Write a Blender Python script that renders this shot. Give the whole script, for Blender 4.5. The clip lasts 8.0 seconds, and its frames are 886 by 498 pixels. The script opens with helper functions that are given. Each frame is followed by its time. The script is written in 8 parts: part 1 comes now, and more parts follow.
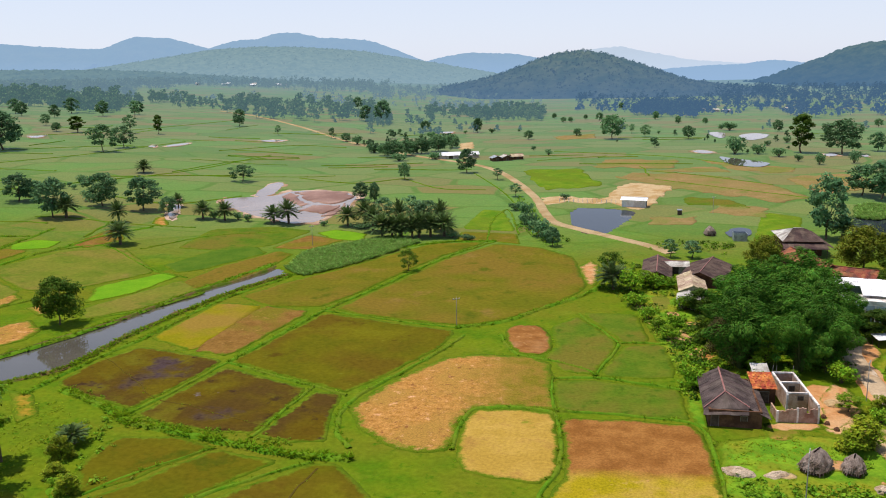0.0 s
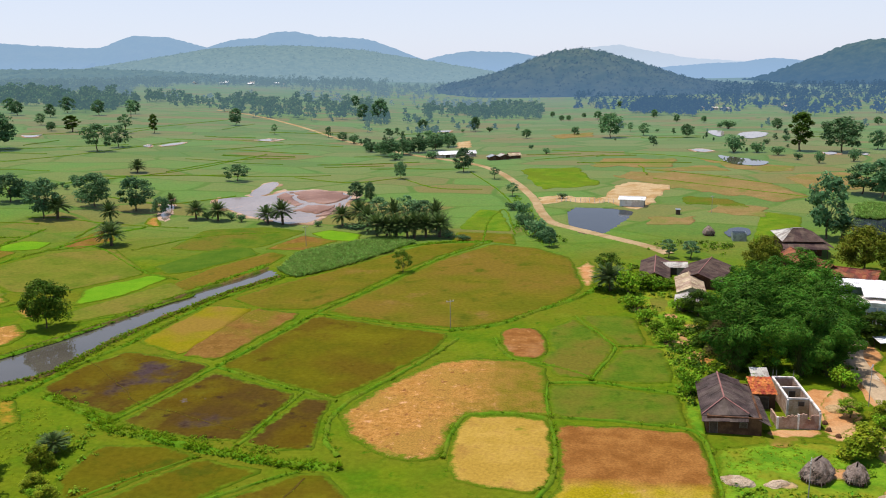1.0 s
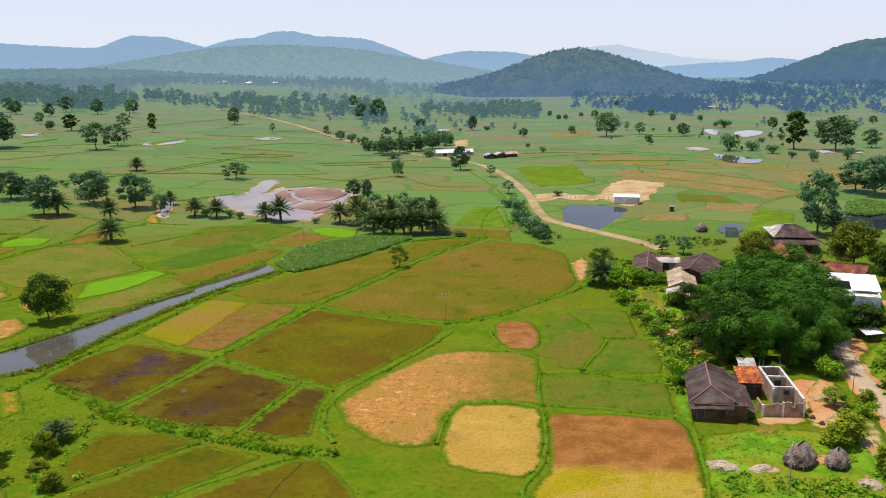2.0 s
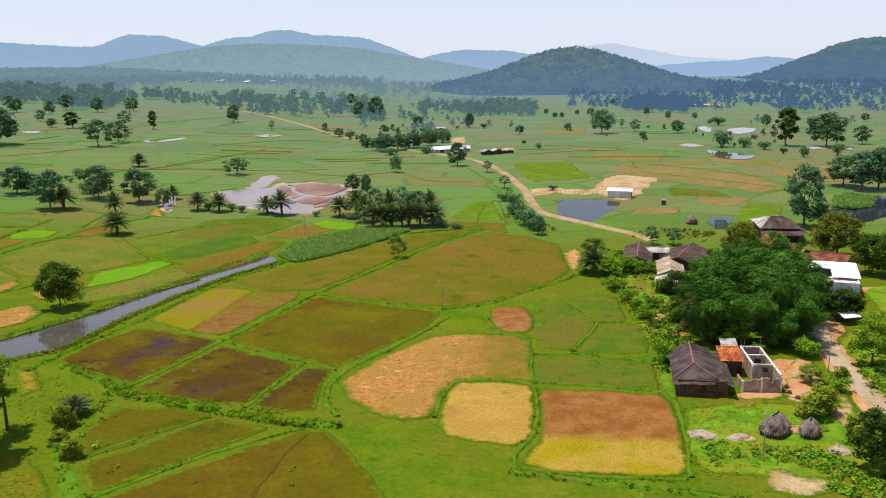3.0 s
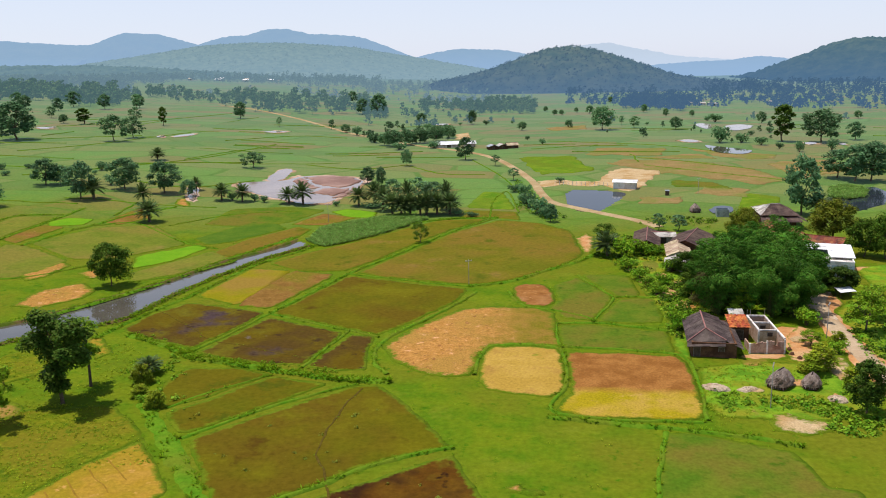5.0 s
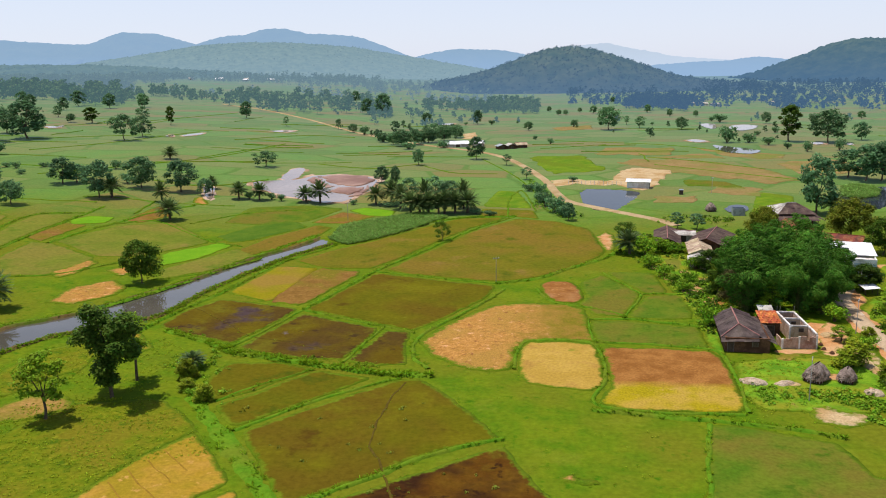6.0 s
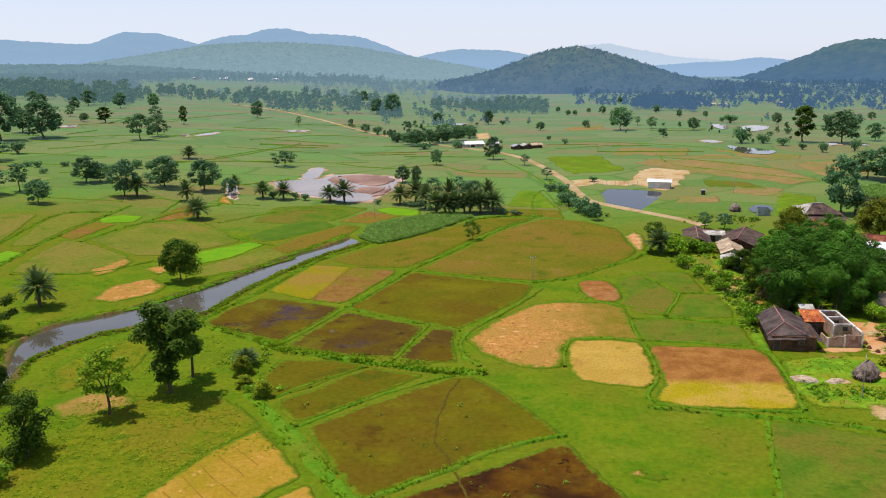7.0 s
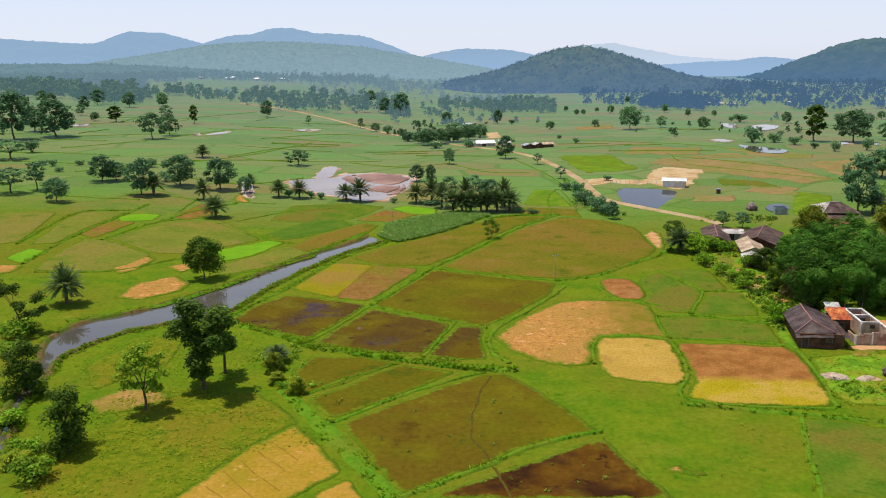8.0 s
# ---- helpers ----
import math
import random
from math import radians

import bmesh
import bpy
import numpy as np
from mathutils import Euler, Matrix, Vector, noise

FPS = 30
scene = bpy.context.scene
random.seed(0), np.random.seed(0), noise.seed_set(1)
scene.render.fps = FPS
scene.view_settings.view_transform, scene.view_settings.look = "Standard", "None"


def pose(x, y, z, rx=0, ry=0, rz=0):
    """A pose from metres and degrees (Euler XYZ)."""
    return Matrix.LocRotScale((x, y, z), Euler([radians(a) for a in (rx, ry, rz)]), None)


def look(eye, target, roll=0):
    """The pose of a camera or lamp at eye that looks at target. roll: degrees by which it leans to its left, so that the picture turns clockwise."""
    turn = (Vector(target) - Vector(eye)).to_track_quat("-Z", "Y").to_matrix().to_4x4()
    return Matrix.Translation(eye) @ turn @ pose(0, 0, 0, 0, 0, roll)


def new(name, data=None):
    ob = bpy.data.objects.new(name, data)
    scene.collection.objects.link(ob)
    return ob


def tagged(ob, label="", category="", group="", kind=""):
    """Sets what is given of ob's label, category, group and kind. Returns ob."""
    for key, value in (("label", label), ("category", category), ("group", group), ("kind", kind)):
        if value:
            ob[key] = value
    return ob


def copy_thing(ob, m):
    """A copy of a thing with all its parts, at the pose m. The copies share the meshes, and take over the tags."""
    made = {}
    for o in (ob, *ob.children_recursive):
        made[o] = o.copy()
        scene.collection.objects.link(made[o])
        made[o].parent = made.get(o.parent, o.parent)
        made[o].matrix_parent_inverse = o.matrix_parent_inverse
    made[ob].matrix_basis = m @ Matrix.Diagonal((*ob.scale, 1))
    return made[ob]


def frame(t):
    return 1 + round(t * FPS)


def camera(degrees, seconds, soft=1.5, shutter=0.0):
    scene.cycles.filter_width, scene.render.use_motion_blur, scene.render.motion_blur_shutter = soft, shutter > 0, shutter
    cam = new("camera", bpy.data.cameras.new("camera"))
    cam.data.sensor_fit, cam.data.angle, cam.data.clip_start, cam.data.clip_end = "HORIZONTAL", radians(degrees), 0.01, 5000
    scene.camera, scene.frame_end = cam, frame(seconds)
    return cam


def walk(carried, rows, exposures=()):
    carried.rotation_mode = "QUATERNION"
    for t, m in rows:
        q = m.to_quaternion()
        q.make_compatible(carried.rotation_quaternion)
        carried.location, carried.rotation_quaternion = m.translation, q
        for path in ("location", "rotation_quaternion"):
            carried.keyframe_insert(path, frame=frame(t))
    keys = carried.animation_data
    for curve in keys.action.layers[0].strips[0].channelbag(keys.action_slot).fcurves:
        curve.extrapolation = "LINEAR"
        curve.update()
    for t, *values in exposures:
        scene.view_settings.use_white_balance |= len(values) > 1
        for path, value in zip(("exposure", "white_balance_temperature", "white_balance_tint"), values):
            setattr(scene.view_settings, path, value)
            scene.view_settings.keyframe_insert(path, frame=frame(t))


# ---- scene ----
cam = camera(56.0, 8.0, 1.0)
PATH = [
    (0, (0.386, 0.934, 46.052), (0.135, 2.873, 45.63), -1.0),
    (0.5, (0.68, 3.102, 46.1), (0.431, 5.041, 45.676), -1.1),
    (1, (1.044, 3.922, 45.933), (0.795, 5.86, 45.508), -1.1),
    (1.5, (1.391, 3.119, 45.763), (1.144, 5.057, 45.338), -1.1),
    (3, (2.783, -5.289, 44.918), (2.544, -3.35, 44.49), -1.1),
    (3.5, (2.415, -9.437, 44.624), (2.182, -7.497, 44.195), -1.1),
    (4, (1.15, -13.554, 44.378), (0.922, -11.614, 43.949), -1.0),
    (4.5, (-0.22, -16.616, 44.144), (-0.447, -14.676, 43.714), -1.0),
    (6, (-8.514, -21.575, 44.185), (-8.73, -19.634, 43.755), -0.9),
    (6.5, (-12.283, -22.743, 44.271), (-12.497, -20.801, 43.84), -0.8),
    (7, (-16.101, -23.778, 44.397), (-16.317, -21.836, 43.967), -0.8),
    (7.5, (-18.713, -24.5, 44.359), (-18.933, -22.56, 43.929), -0.8),
    (8, (-20.073, -24.897, 44.287), (-20.297, -22.956, 43.856), -0.8),
]
walk(cam, [(t, look(eye, target, roll)) for t, eye, target, roll in PATH])

# ---- light and air ----
SUN = Vector((-0.25, 0.07, 0.95)).normalized()
world = bpy.data.worlds.new("world")
scene.world = world
world.use_nodes = True
wn = world.node_tree.nodes
sky = wn.new("ShaderNodeTexSky")
sky.sky_type = "NISHITA"
sky.sun_disc = False
sky.sun_elevation = math.asin(SUN.z)
sky.sun_rotation = math.atan2(SUN.x, SUN.y)
sky.altitude = 300
sky.air_density, sky.dust_density, sky.ozone_density = 1.0, 0.6, 2.5
wn["Background"].inputs["Strength"].default_value = 0.125
# the sky whitened by monsoon haze
veil = wn.new("ShaderNodeMix")
veil.data_type = "RGBA"
up = wn.new("ShaderNodeSeparateXYZ")
world.node_tree.links.new(wn.new("ShaderNodeTexCoord").outputs["Generated"], up.inputs[0])
thin = wn.new("ShaderNodeMapRange")
thin.interpolation_type = "SMOOTHSTEP"
thin.inputs[1].default_value, thin.inputs[2].default_value, thin.inputs[3].default_value, thin.inputs[4].default_value = 0.0, 0.55, 0.75, 0.1
world.node_tree.links.new(up.outputs[2], thin.inputs[0])
world.node_tree.links.new(thin.outputs[0], veil.inputs[0])
veil.inputs[7].default_value = (6.35, 6.75, 8.2, 1)
world.node_tree.links.new(sky.outputs[0], veil.inputs[6])
world.node_tree.links.new(veil.outputs[2], wn["Background"].inputs["Color"])
sun_data = bpy.data.lights.new("sun", "SUN")
sun_data.energy, sun_data.angle, sun_data.color = 4.6, radians(0.6), (1.0, 0.90, 0.79)
sun = new("sun", sun_data)
sun.matrix_world = look(SUN * 300, (0, 0, 0))
scene.view_settings.exposure = 0.0


# ---- small tools ----
def smooth(a, b, v):
    t = min(1.0, max(0.0, (v - a) / (b - a)))
    return t * t * (3 - 2 * t)


def lie(x, y):
    """Height of the land: flat paddies, rising gently to the west and beyond the pond."""
    left = min(max(0.0, -x - 60.0), 600.0)
    return 0.04 * left * smooth(20, 140, left + 20) + 2.5 * smooth(180, 400, y)


def mesh_from(name, verts, faces, mats, smooth_faces=False, idx=None):
    me = bpy.data.meshes.new(name)
    me.from_pydata(verts, [], faces)
    for m in mats:
        me.materials.append(m)
    if idx is not None:
        me.polygons.foreach_set("material_index", idx)
    if smooth_faces:
        me.polygons.foreach_set("use_smooth", [True] * len(me.polygons))
    me.update()
    return me


def part(name, data, parent=None, label=""):
    ob = new(name, data)
    if parent is not None:
        ob.parent = parent
    if label:
        ob["label"] = label
    return ob


def thing(name, x, y, z, turn=0.0, label="", category="", group=""):
    ob = new(name)
    ob.matrix_basis = pose(x, y, z, 0, 0, turn)
    return tagged(ob, label, category, group)


def setting(name, data, label, category):
    return tagged(new(name, data), label, category, kind="structure")


class Shape:
    """Gathers faces for one mesh."""

    def __init__(self):
        self.v, self.f = [], []

    def add(self, verts, faces):
        n = len(self.v)
        self.v += [tuple(p) for p in verts]
        self.f += [tuple(i + n for i in q) for q in faces]

    def box(self, x0, y0, z0, x1, y1, z1):
        self.add([(x0, y0, z0), (x1, y0, z0), (x1, y1, z0), (x0, y1, z0), (x0, y0, z1), (x1, y0, z1), (x1, y1, z1), (x0, y1, z1)],
                 [(0, 3, 2, 1), (4, 5, 6, 7), (0, 1, 5, 4), (1, 2, 6, 5), (2, 3, 7, 6), (3, 0, 4, 7)])

    def slab(self, corners, thick):
        """A plate with the given upper corners, counter-clockwise from above, of that thickness."""
        n = len(corners)
        top = [Vector(c) for c in corners]
        self.add(top + [p - Vector((0, 0, thick)) for p in top],
                 [tuple(range(n)), tuple(range(2 * n - 1, n - 1, -1))] + [(i, i + n, (i + 1) % n + n, (i + 1) % n) for i in range(n)])

    def tube(self, path, radii, sides=7):
        rings = []
        for i, p in enumerate(path):
            p = Vector(p)
            d = (Vector(path[min(i + 1, len(path) - 1)]) - Vector(path[max(i - 1, 0)])).normalized()
            a = d.orthogonal().normalized()
            b = d.cross(a)
            rings.append([p + radii[i] * (math.cos(k * math.tau / sides) * a + math.sin(k * math.tau / sides) * b) for k in range(sides)])
        faces = []
        for i in range(len(path) - 1):
            for k in range(sides):
                faces.append((i * sides + k, i * sides + (k + 1) % sides, (i + 1) * sides + (k + 1) % sides, (i + 1) * sides + k))
        faces.append(tuple(range((len(path) - 1) * sides, len(path) * sides)))
        self.add([p for r in rings for p in r], faces)

    def mesh(self, name, *mats, smooth_faces=False):
        return mesh_from(name, self.v, self.f, mats, smooth_faces)


# ---- materials ----
def material(name, a, b, scale=1.0, rough=0.9, bump=0.3, c=None, big=0.08, fine=12.0, metal=0.0, stripes=None, spec=0.02, random_by=None, spots=None, fringe=False, grain_by=(0.78, 1.2), grade=None):
    """Two colours mixed by a middle-sized noise, a third one in large patches, and fine grain that also gives relief."""
    m = bpy.data.materials.new(name)
    m.use_nodes = True
    t = m.node_tree
    n, link = t.nodes, t.links.new
    bs = n["Principled BSDF"]
    co = n.new("ShaderNodeTexCoord").outputs["Object"]

    def noise_at(s, detail=4.0, rough_n=0.6):
        x = n.new("ShaderNodeTexNoise")
        x.inputs["Scale"].default_value, x.inputs["Detail"].default_value, x.inputs["Roughness"].default_value = s, detail, rough_n
        link(co, x.inputs["Vector"])
        return x.outputs["Fac"]

    def ramp(fac, lo, hi):
        r = n.new("ShaderNodeMapRange")
        r.inputs[1].default_value, r.inputs[2].default_value = lo, hi
        link(fac, r.inputs[0])
        return r.outputs[0]

    def mix(fac, x, y):
        k = n.new("ShaderNodeMix")
        k.data_type = "RGBA"
        link(fac, k.inputs[0])
        for s, v in ((k.inputs[6], x), (k.inputs[7], y)):
            if isinstance(v, tuple):
                s.default_value = (*v, 1)
            else:
                link(v, s)
        return k.outputs[2]

    col = mix(ramp(noise_at(scale), 0.38, 0.62), a, b)
    if c:
        col = mix(ramp(noise_at(big, 3.0), 0.46, 0.6), col, c)
    if spots:
        for colour, s, lo, hi in spots:
            col = mix(ramp(noise_at(s, 5.0, 0.65), lo, hi), col, colour)
    if grade:
        # one crop thins out into another across the plot, along x or y
        axis, start, stop, other = grade
        at = n.new("ShaderNodeSeparateXYZ")
        link(co, at.inputs[0])
        sh = n.new("ShaderNodeMath")
        sh.operation = "MULTIPLY_ADD"
        link(noise_at(0.22, 7.0, 0.72), sh.inputs[0])
        sh.inputs[1].default_value = 1.4 * (stop - start)
        link(at.outputs[axis], sh.inputs[2])
        mid = 0.7 * (stop - start)
        col = mix(ramp(sh.outputs[0], start + mid, stop + mid), col, mix(ramp(noise_at(0.3), 0.4, 0.6), *other))
    if fringe:
        # grass creeping in from the edge of a plot, in ragged tongues
        at = n.new("ShaderNodeAttribute")
        at.attribute_name = "edge"
        sm = n.new("ShaderNodeMath")
        sm.operation = "MULTIPLY_ADD"
        link(noise_at(0.7, 7.0, 0.7), sm.inputs[0])
        sm.inputs[1].default_value = 1.7
        link(at.outputs["Fac"], sm.inputs[2])
        col = mix(ramp(sm.outputs[0], 1.28, 1.62), col, mix(ramp(noise_at(0.35), 0.38, 0.62), (0.078, 0.145, 0.006), (0.122, 0.165, 0.009)))
    if random_by:
        if random_by == "object":
            rnd = n.new("ShaderNodeObjectInfo").outputs["Random"]
        else:
            rnd = n.new("ShaderNodeNewGeometry").outputs["Random Per Island"]
        hv = n.new("ShaderNodeHueSaturation")
        v = n.new("ShaderNodeMapRange")
        v.inputs[3].default_value, v.inputs[4].default_value = (0.86, 1.16) if random_by == "object" else (0.68, 1.38)
        link(rnd, v.inputs[0])
        link(v.outputs[0], hv.inputs["Value"])
        h = n.new("ShaderNodeMapRange")
        h.inputs[3].default_value, h.inputs[4].default_value = 0.48, 0.52
        link(rnd, h.inputs[0])
        link(h.outputs[0], hv.inputs["Hue"])
        link(col, hv.inputs["Color"])
        col = hv.outputs[0]
    grain = noise_at(fine, 5.0, 0.7)
    g = n.new("ShaderNodeMapRange")
    g.inputs[1].default_value, g.inputs[2].default_value, g.inputs[3].default_value, g.inputs[4].default_value = 0.3, 0.7, *grain_by
    link(grain, g.inputs[0])
    k = n.new("ShaderNodeVectorMath")
    k.operation = "SCALE"
    link(col, k.inputs[0])
    link(g.outputs[0], k.inputs["Scale"])
    out = k.outputs[0]
    height = grain
    if stripes:
        freq, turn, depth = stripes
        mp = n.new("ShaderNodeMapping")
        mp.inputs["Rotation"].default_value[2] = radians(turn)
        link(co, mp.inputs["Vector"])
        w = n.new("ShaderNodeTexWave")
        w.inputs["Scale"].default_value, w.inputs["Distortion"].default_value, w.inputs["Detail"].default_value = freq, 2.5, 2.0
        link(mp.outputs[0], w.inputs["Vector"])
        s = n.new("ShaderNodeMapRange")
        s.inputs[3].default_value, s.inputs[4].default_value = 1 - depth, 1 + 0.5 * depth
        link(w.outputs["Fac"], s.inputs[0])
        k2 = n.new("ShaderNodeVectorMath")
        k2.operation = "SCALE"
        link(out, k2.inputs[0])
        link(s.outputs[0], k2.inputs["Scale"])
        out = k2.outputs[0]
    link(out, bs.inputs["Base Color"])
    bs.inputs["Roughness"].default_value = rough
    bs.inputs["Metallic"].default_value = metal
    bs.inputs["Specular IOR Level"].default_value = spec
    if bump:
        bp = n.new("ShaderNodeBump")
        bp.inputs["Strength"].default_value, bp.inputs["Distance"].default_value = bump, 0.15
        link(height, bp.inputs["Height"])
        link(bp.outputs[0], bs.inputs["Normal"])
    return m


def leaf_material(name, a, b, through_light=0.3):
    m = material(name, a, b, 0.9, 0.6, 0.0, fine=3.0, spec=0.06, random_by="island", grain_by=(0.7, 1.3))
    t = m.node_tree
    bs = t.nodes["Principled BSDF"]
    own = t.nodes.new("ShaderNodeMapRange")
    own.inputs[3].default_value, own.inputs[4].default_value = 0.72, 1.3
    t.links.new(t.nodes.new("ShaderNodeObjectInfo").outputs["Random"], own.inputs[0])
    tint = t.nodes.new("ShaderNodeVectorMath")
    tint.operation = "SCALE"
    t.links.new(bs.inputs["Base Color"].links[0].from_socket, tint.inputs[0])
    t.links.new(own.outputs[0], tint.inputs["Scale"])
    t.links.new(tint.outputs[0], bs.inputs["Base Color"])
    tr = t.nodes.new("ShaderNodeBsdfTranslucent")
    t.links.new(bs.inputs["Base Color"].links[0].from_socket, tr.inputs["Color"])
    mx = t.nodes.new("ShaderNodeMixShader")
    mx.inputs[0].default_value = through_light
    t.links.new(bs.outputs[0], mx.inputs[1])
    t.links.new(tr.outputs[0], mx.inputs[2])
    t.links.new(mx.outputs[0], t.nodes["Material Output"].inputs["Surface"])
    return m


def water_material(name, colour, rough=0.06, ripple=0.02, spec=0.5):
    m = material(name, colour, tuple(v * 0.8 for v in colour), 0.06, rough, 0.0, fine=0.3, spec=spec, grain_by=(0.94, 1.05))
    t = m.node_tree
    nz = t.nodes.new("ShaderNodeTexNoise")
    nz.inputs["Scale"].default_value, nz.inputs["Detail"].default_value = 2.0, 4.0
    t.links.new(t.nodes["Texture Coordinate"].outputs["Object"], nz.inputs["Vector"])
    bp = t.nodes.new("ShaderNodeBump")
    bp.inputs["Strength"].default_value, bp.inputs["Distance"].default_value = ripple, 0.2
    t.links.new(nz.outputs["Fac"], bp.inputs["Height"])
    t.links.new(bp.outputs[0], t.nodes["Principled BSDF"].inputs["Normal"])
    return m


M_OLIVE = material("olive_paddy", (0.105, 0.112, 0.007), (0.142, 0.122, 0.010), 0.12, c=(0.158, 0.112, 0.015), big=0.035, fine=1.2, bump=0.35, spots=(((0.078, 0.095, 0.006), 0.16, 0.56, 0.68), ((0.190, 0.125, 0.030), 0.06, 0.60, 0.70)), fringe=True)
M_OLIVEDARK = material("dark_olive_paddy", (0.084, 0.086, 0.004), (0.122, 0.108, 0.005), 0.08, c=(0.100, 0.071, 0.006), big=0.045, fine=1.2, bump=0.35, spots=(((0.125, 0.119, 0.006), 0.08, 0.55, 0.68), ((0.068, 0.039, 0.005), 0.12, 0.60, 0.72), ((0.166, 0.172, 0.020), 0.42, 0.66, 0.74)), fringe=True)
M_OLIVELIGHT = material("light_olive_paddy", (0.073, 0.090, 0.004), (0.106, 0.105, 0.005), 0.11, c=(0.106, 0.088, 0.005), big=0.035, fine=1.2, bump=0.35, spots=(((0.054, 0.075, 0.004), 0.16, 0.54, 0.68), ((0.108, 0.070, 0.008), 0.08, 0.62, 0.74)), fringe=True)
M_PALEPADDY = material("pale_paddy", (0.112, 0.148, 0.014), (0.158, 0.165, 0.022), 0.10, c=(0.165, 0.150, 0.026), big=0.04, fine=1.2, bump=0.35, spots=(((0.085, 0.135, 0.010), 0.13, 0.55, 0.68), ((0.19, 0.15, 0.040), 0.07, 0.62, 0.72)), fringe=True)
M_PADDY = material("green_paddy", (0.066, 0.130, 0.008), (0.110, 0.150, 0.012), 0.2, c=(0.135, 0.124, 0.017), big=0.06, fine=1.8, bump=0.5, spots=(((0.055, 0.11, 0.007), 0.3, 0.56, 0.68),), fringe=True)
M_GREEN2 = material("deep_green_rice", (0.056, 0.120, 0.009), (0.082, 0.140, 0.012), 0.2, fine=3.0, fringe=True)
M_BRIGHT = material("bright_rice", (0.108, 0.255, 0.009), (0.140, 0.285, 0.011), 0.2, fine=3.0, fringe=True)
M_YELLOW = material("young_crop", (0.184, 0.175, 0.005), (0.221, 0.184, 0.008), 0.25, c=(0.230, 0.152, 0.026), big=0.05, fine=2.0, bump=0.5, fringe=True)
M_TAN = material("dry_tan", (0.36, 0.235, 0.042), (0.42, 0.275, 0.060), 0.5, c=(0.35, 0.225, 0.040), big=0.1, fine=2.2, bump=0.6, stripes=(0.55, 12, 0.02), spots=(((0.30, 0.175, 0.04), 0.25, 0.55, 0.7), ((0.20, 0.20, 0.02), 0.15, 0.64, 0.72)), fringe=True)
M_STRAW = material("cut_straw", (0.462, 0.240, 0.069), (0.319, 0.155, 0.033), 1.3, c=(0.330, 0.190, 0.042), big=0.10, fine=4.0, bump=0.8, spots=(((0.226, 0.095, 0.032), 0.8, 0.56, 0.68), ((0.594, 0.330, 0.158), 0.6, 0.59, 0.69), ((0.215, 0.175, 0.021), 0.14, 0.56, 0.68)), fringe=True, grain_by=(0.62, 1.35))
M_STRAWFADE = material("straw_thinning_out", (0.462, 0.240, 0.069), (0.319, 0.155, 0.033), 1.3, c=(0.330, 0.190, 0.042), big=0.10, fine=4.0, bump=0.8, spots=(((0.226, 0.095, 0.032), 0.8, 0.56, 0.68), ((0.594, 0.330, 0.158), 0.6, 0.59, 0.69)), fringe=True, grain_by=(0.62, 1.35), grade=(0, -13.0, -3.0, ((0.165, 0.140, 0.013), (0.237, 0.150, 0.027))))
M_PLOUGHFADE = material("ploughed_then_stubble", (0.330, 0.255, 0.012), (0.290, 0.235, 0.008), 0.3, c=(0.390, 0.265, 0.045), big=0.10, fine=3.4, bump=1.0, grain_by=(0.68, 1.3), spots=(((0.495, 0.296, 0.122), 0.22, 0.60, 0.72), ((0.231, 0.199, 0.009), 0.2, 0.58, 0.70)), fringe=True, grade=(1, 89.8, 92.2, ((0.220, 0.092, 0.022), (0.310, 0.142, 0.038))))
M_STRAWGREEN = material("half_green_straw", (0.235, 0.165, 0.030), (0.33, 0.195, 0.062), 0.7, c=(0.165, 0.150, 0.018), big=0.12, fine=1.8, bump=0.6, fringe=True)
M_PLOUGH = material("ploughed_soil", (0.221, 0.092, 0.024), (0.303, 0.138, 0.040), 0.35, c=(0.325, 0.167, 0.069), big=0.1, fine=2.0, bump=0.9, stripes=(0.42, 80, 0.14), spots=(((0.415, 0.243, 0.111), 0.7, 0.60, 0.70), ((0.153, 0.058, 0.021), 0.25, 0.58, 0.68)), fringe=True)
M_PLOUGHGREY = material("tilled_soil", (0.176, 0.095, 0.021), (0.233, 0.128, 0.032), 0.35, c=(0.162, 0.136, 0.014), big=0.08, fine=2.0, bump=0.8, stripes=(0.8, 45, 0.22), fringe=True, spots=(((0.285, 0.165, 0.049), 0.5, 0.60, 0.70),))
M_SAND = material("bare_earth", (0.44, 0.315, 0.165), (0.50, 0.375, 0.215), 0.5, c=(0.38, 0.245, 0.105), big=0.15, fine=4.0, fringe=True, grain_by=(0.65, 1.25))
M_DARKRED = material("reddish_wet_paddy", (0.074, 0.030, 0.004), (0.115, 0.060, 0.006), 0.16, c=(0.034, 0.014, 0.005), big=0.10, fine=1.6, rough=0.8, spots=(((0.105, 0.085, 0.007), 0.12, 0.56, 0.70), ((0.022, 0.009, 0.004), 0.3, 0.60, 0.68)), fringe=True)
# purple and lavender spots are sky sheen on thin water, painted into the colour
M_WET = material("flooded_paddy", (0.086, 0.056, 0.004), (0.104, 0.080, 0.004), 0.18, c=(0.070, 0.042, 0.008), big=0.06, fine=1.4, rough=0.8, spec=0.02, fringe=True, spots=(((0.112, 0.100, 0.007), 0.10, 0.54, 0.66), ((0.060, 0.040, 0.041), 0.07, 0.58, 0.68), ((0.036, 0.019, 0.008), 0.28, 0.58, 0.68), ((0.15, 0.122, 0.125), 0.13, 0.67, 0.73)))
M_GRASS = material("grass", (0.077, 0.171, 0.007), (0.145, 0.214, 0.013), 0.25, c=(0.111, 0.162, 0.011), big=0.06, fine=2.2, bump=0.5)
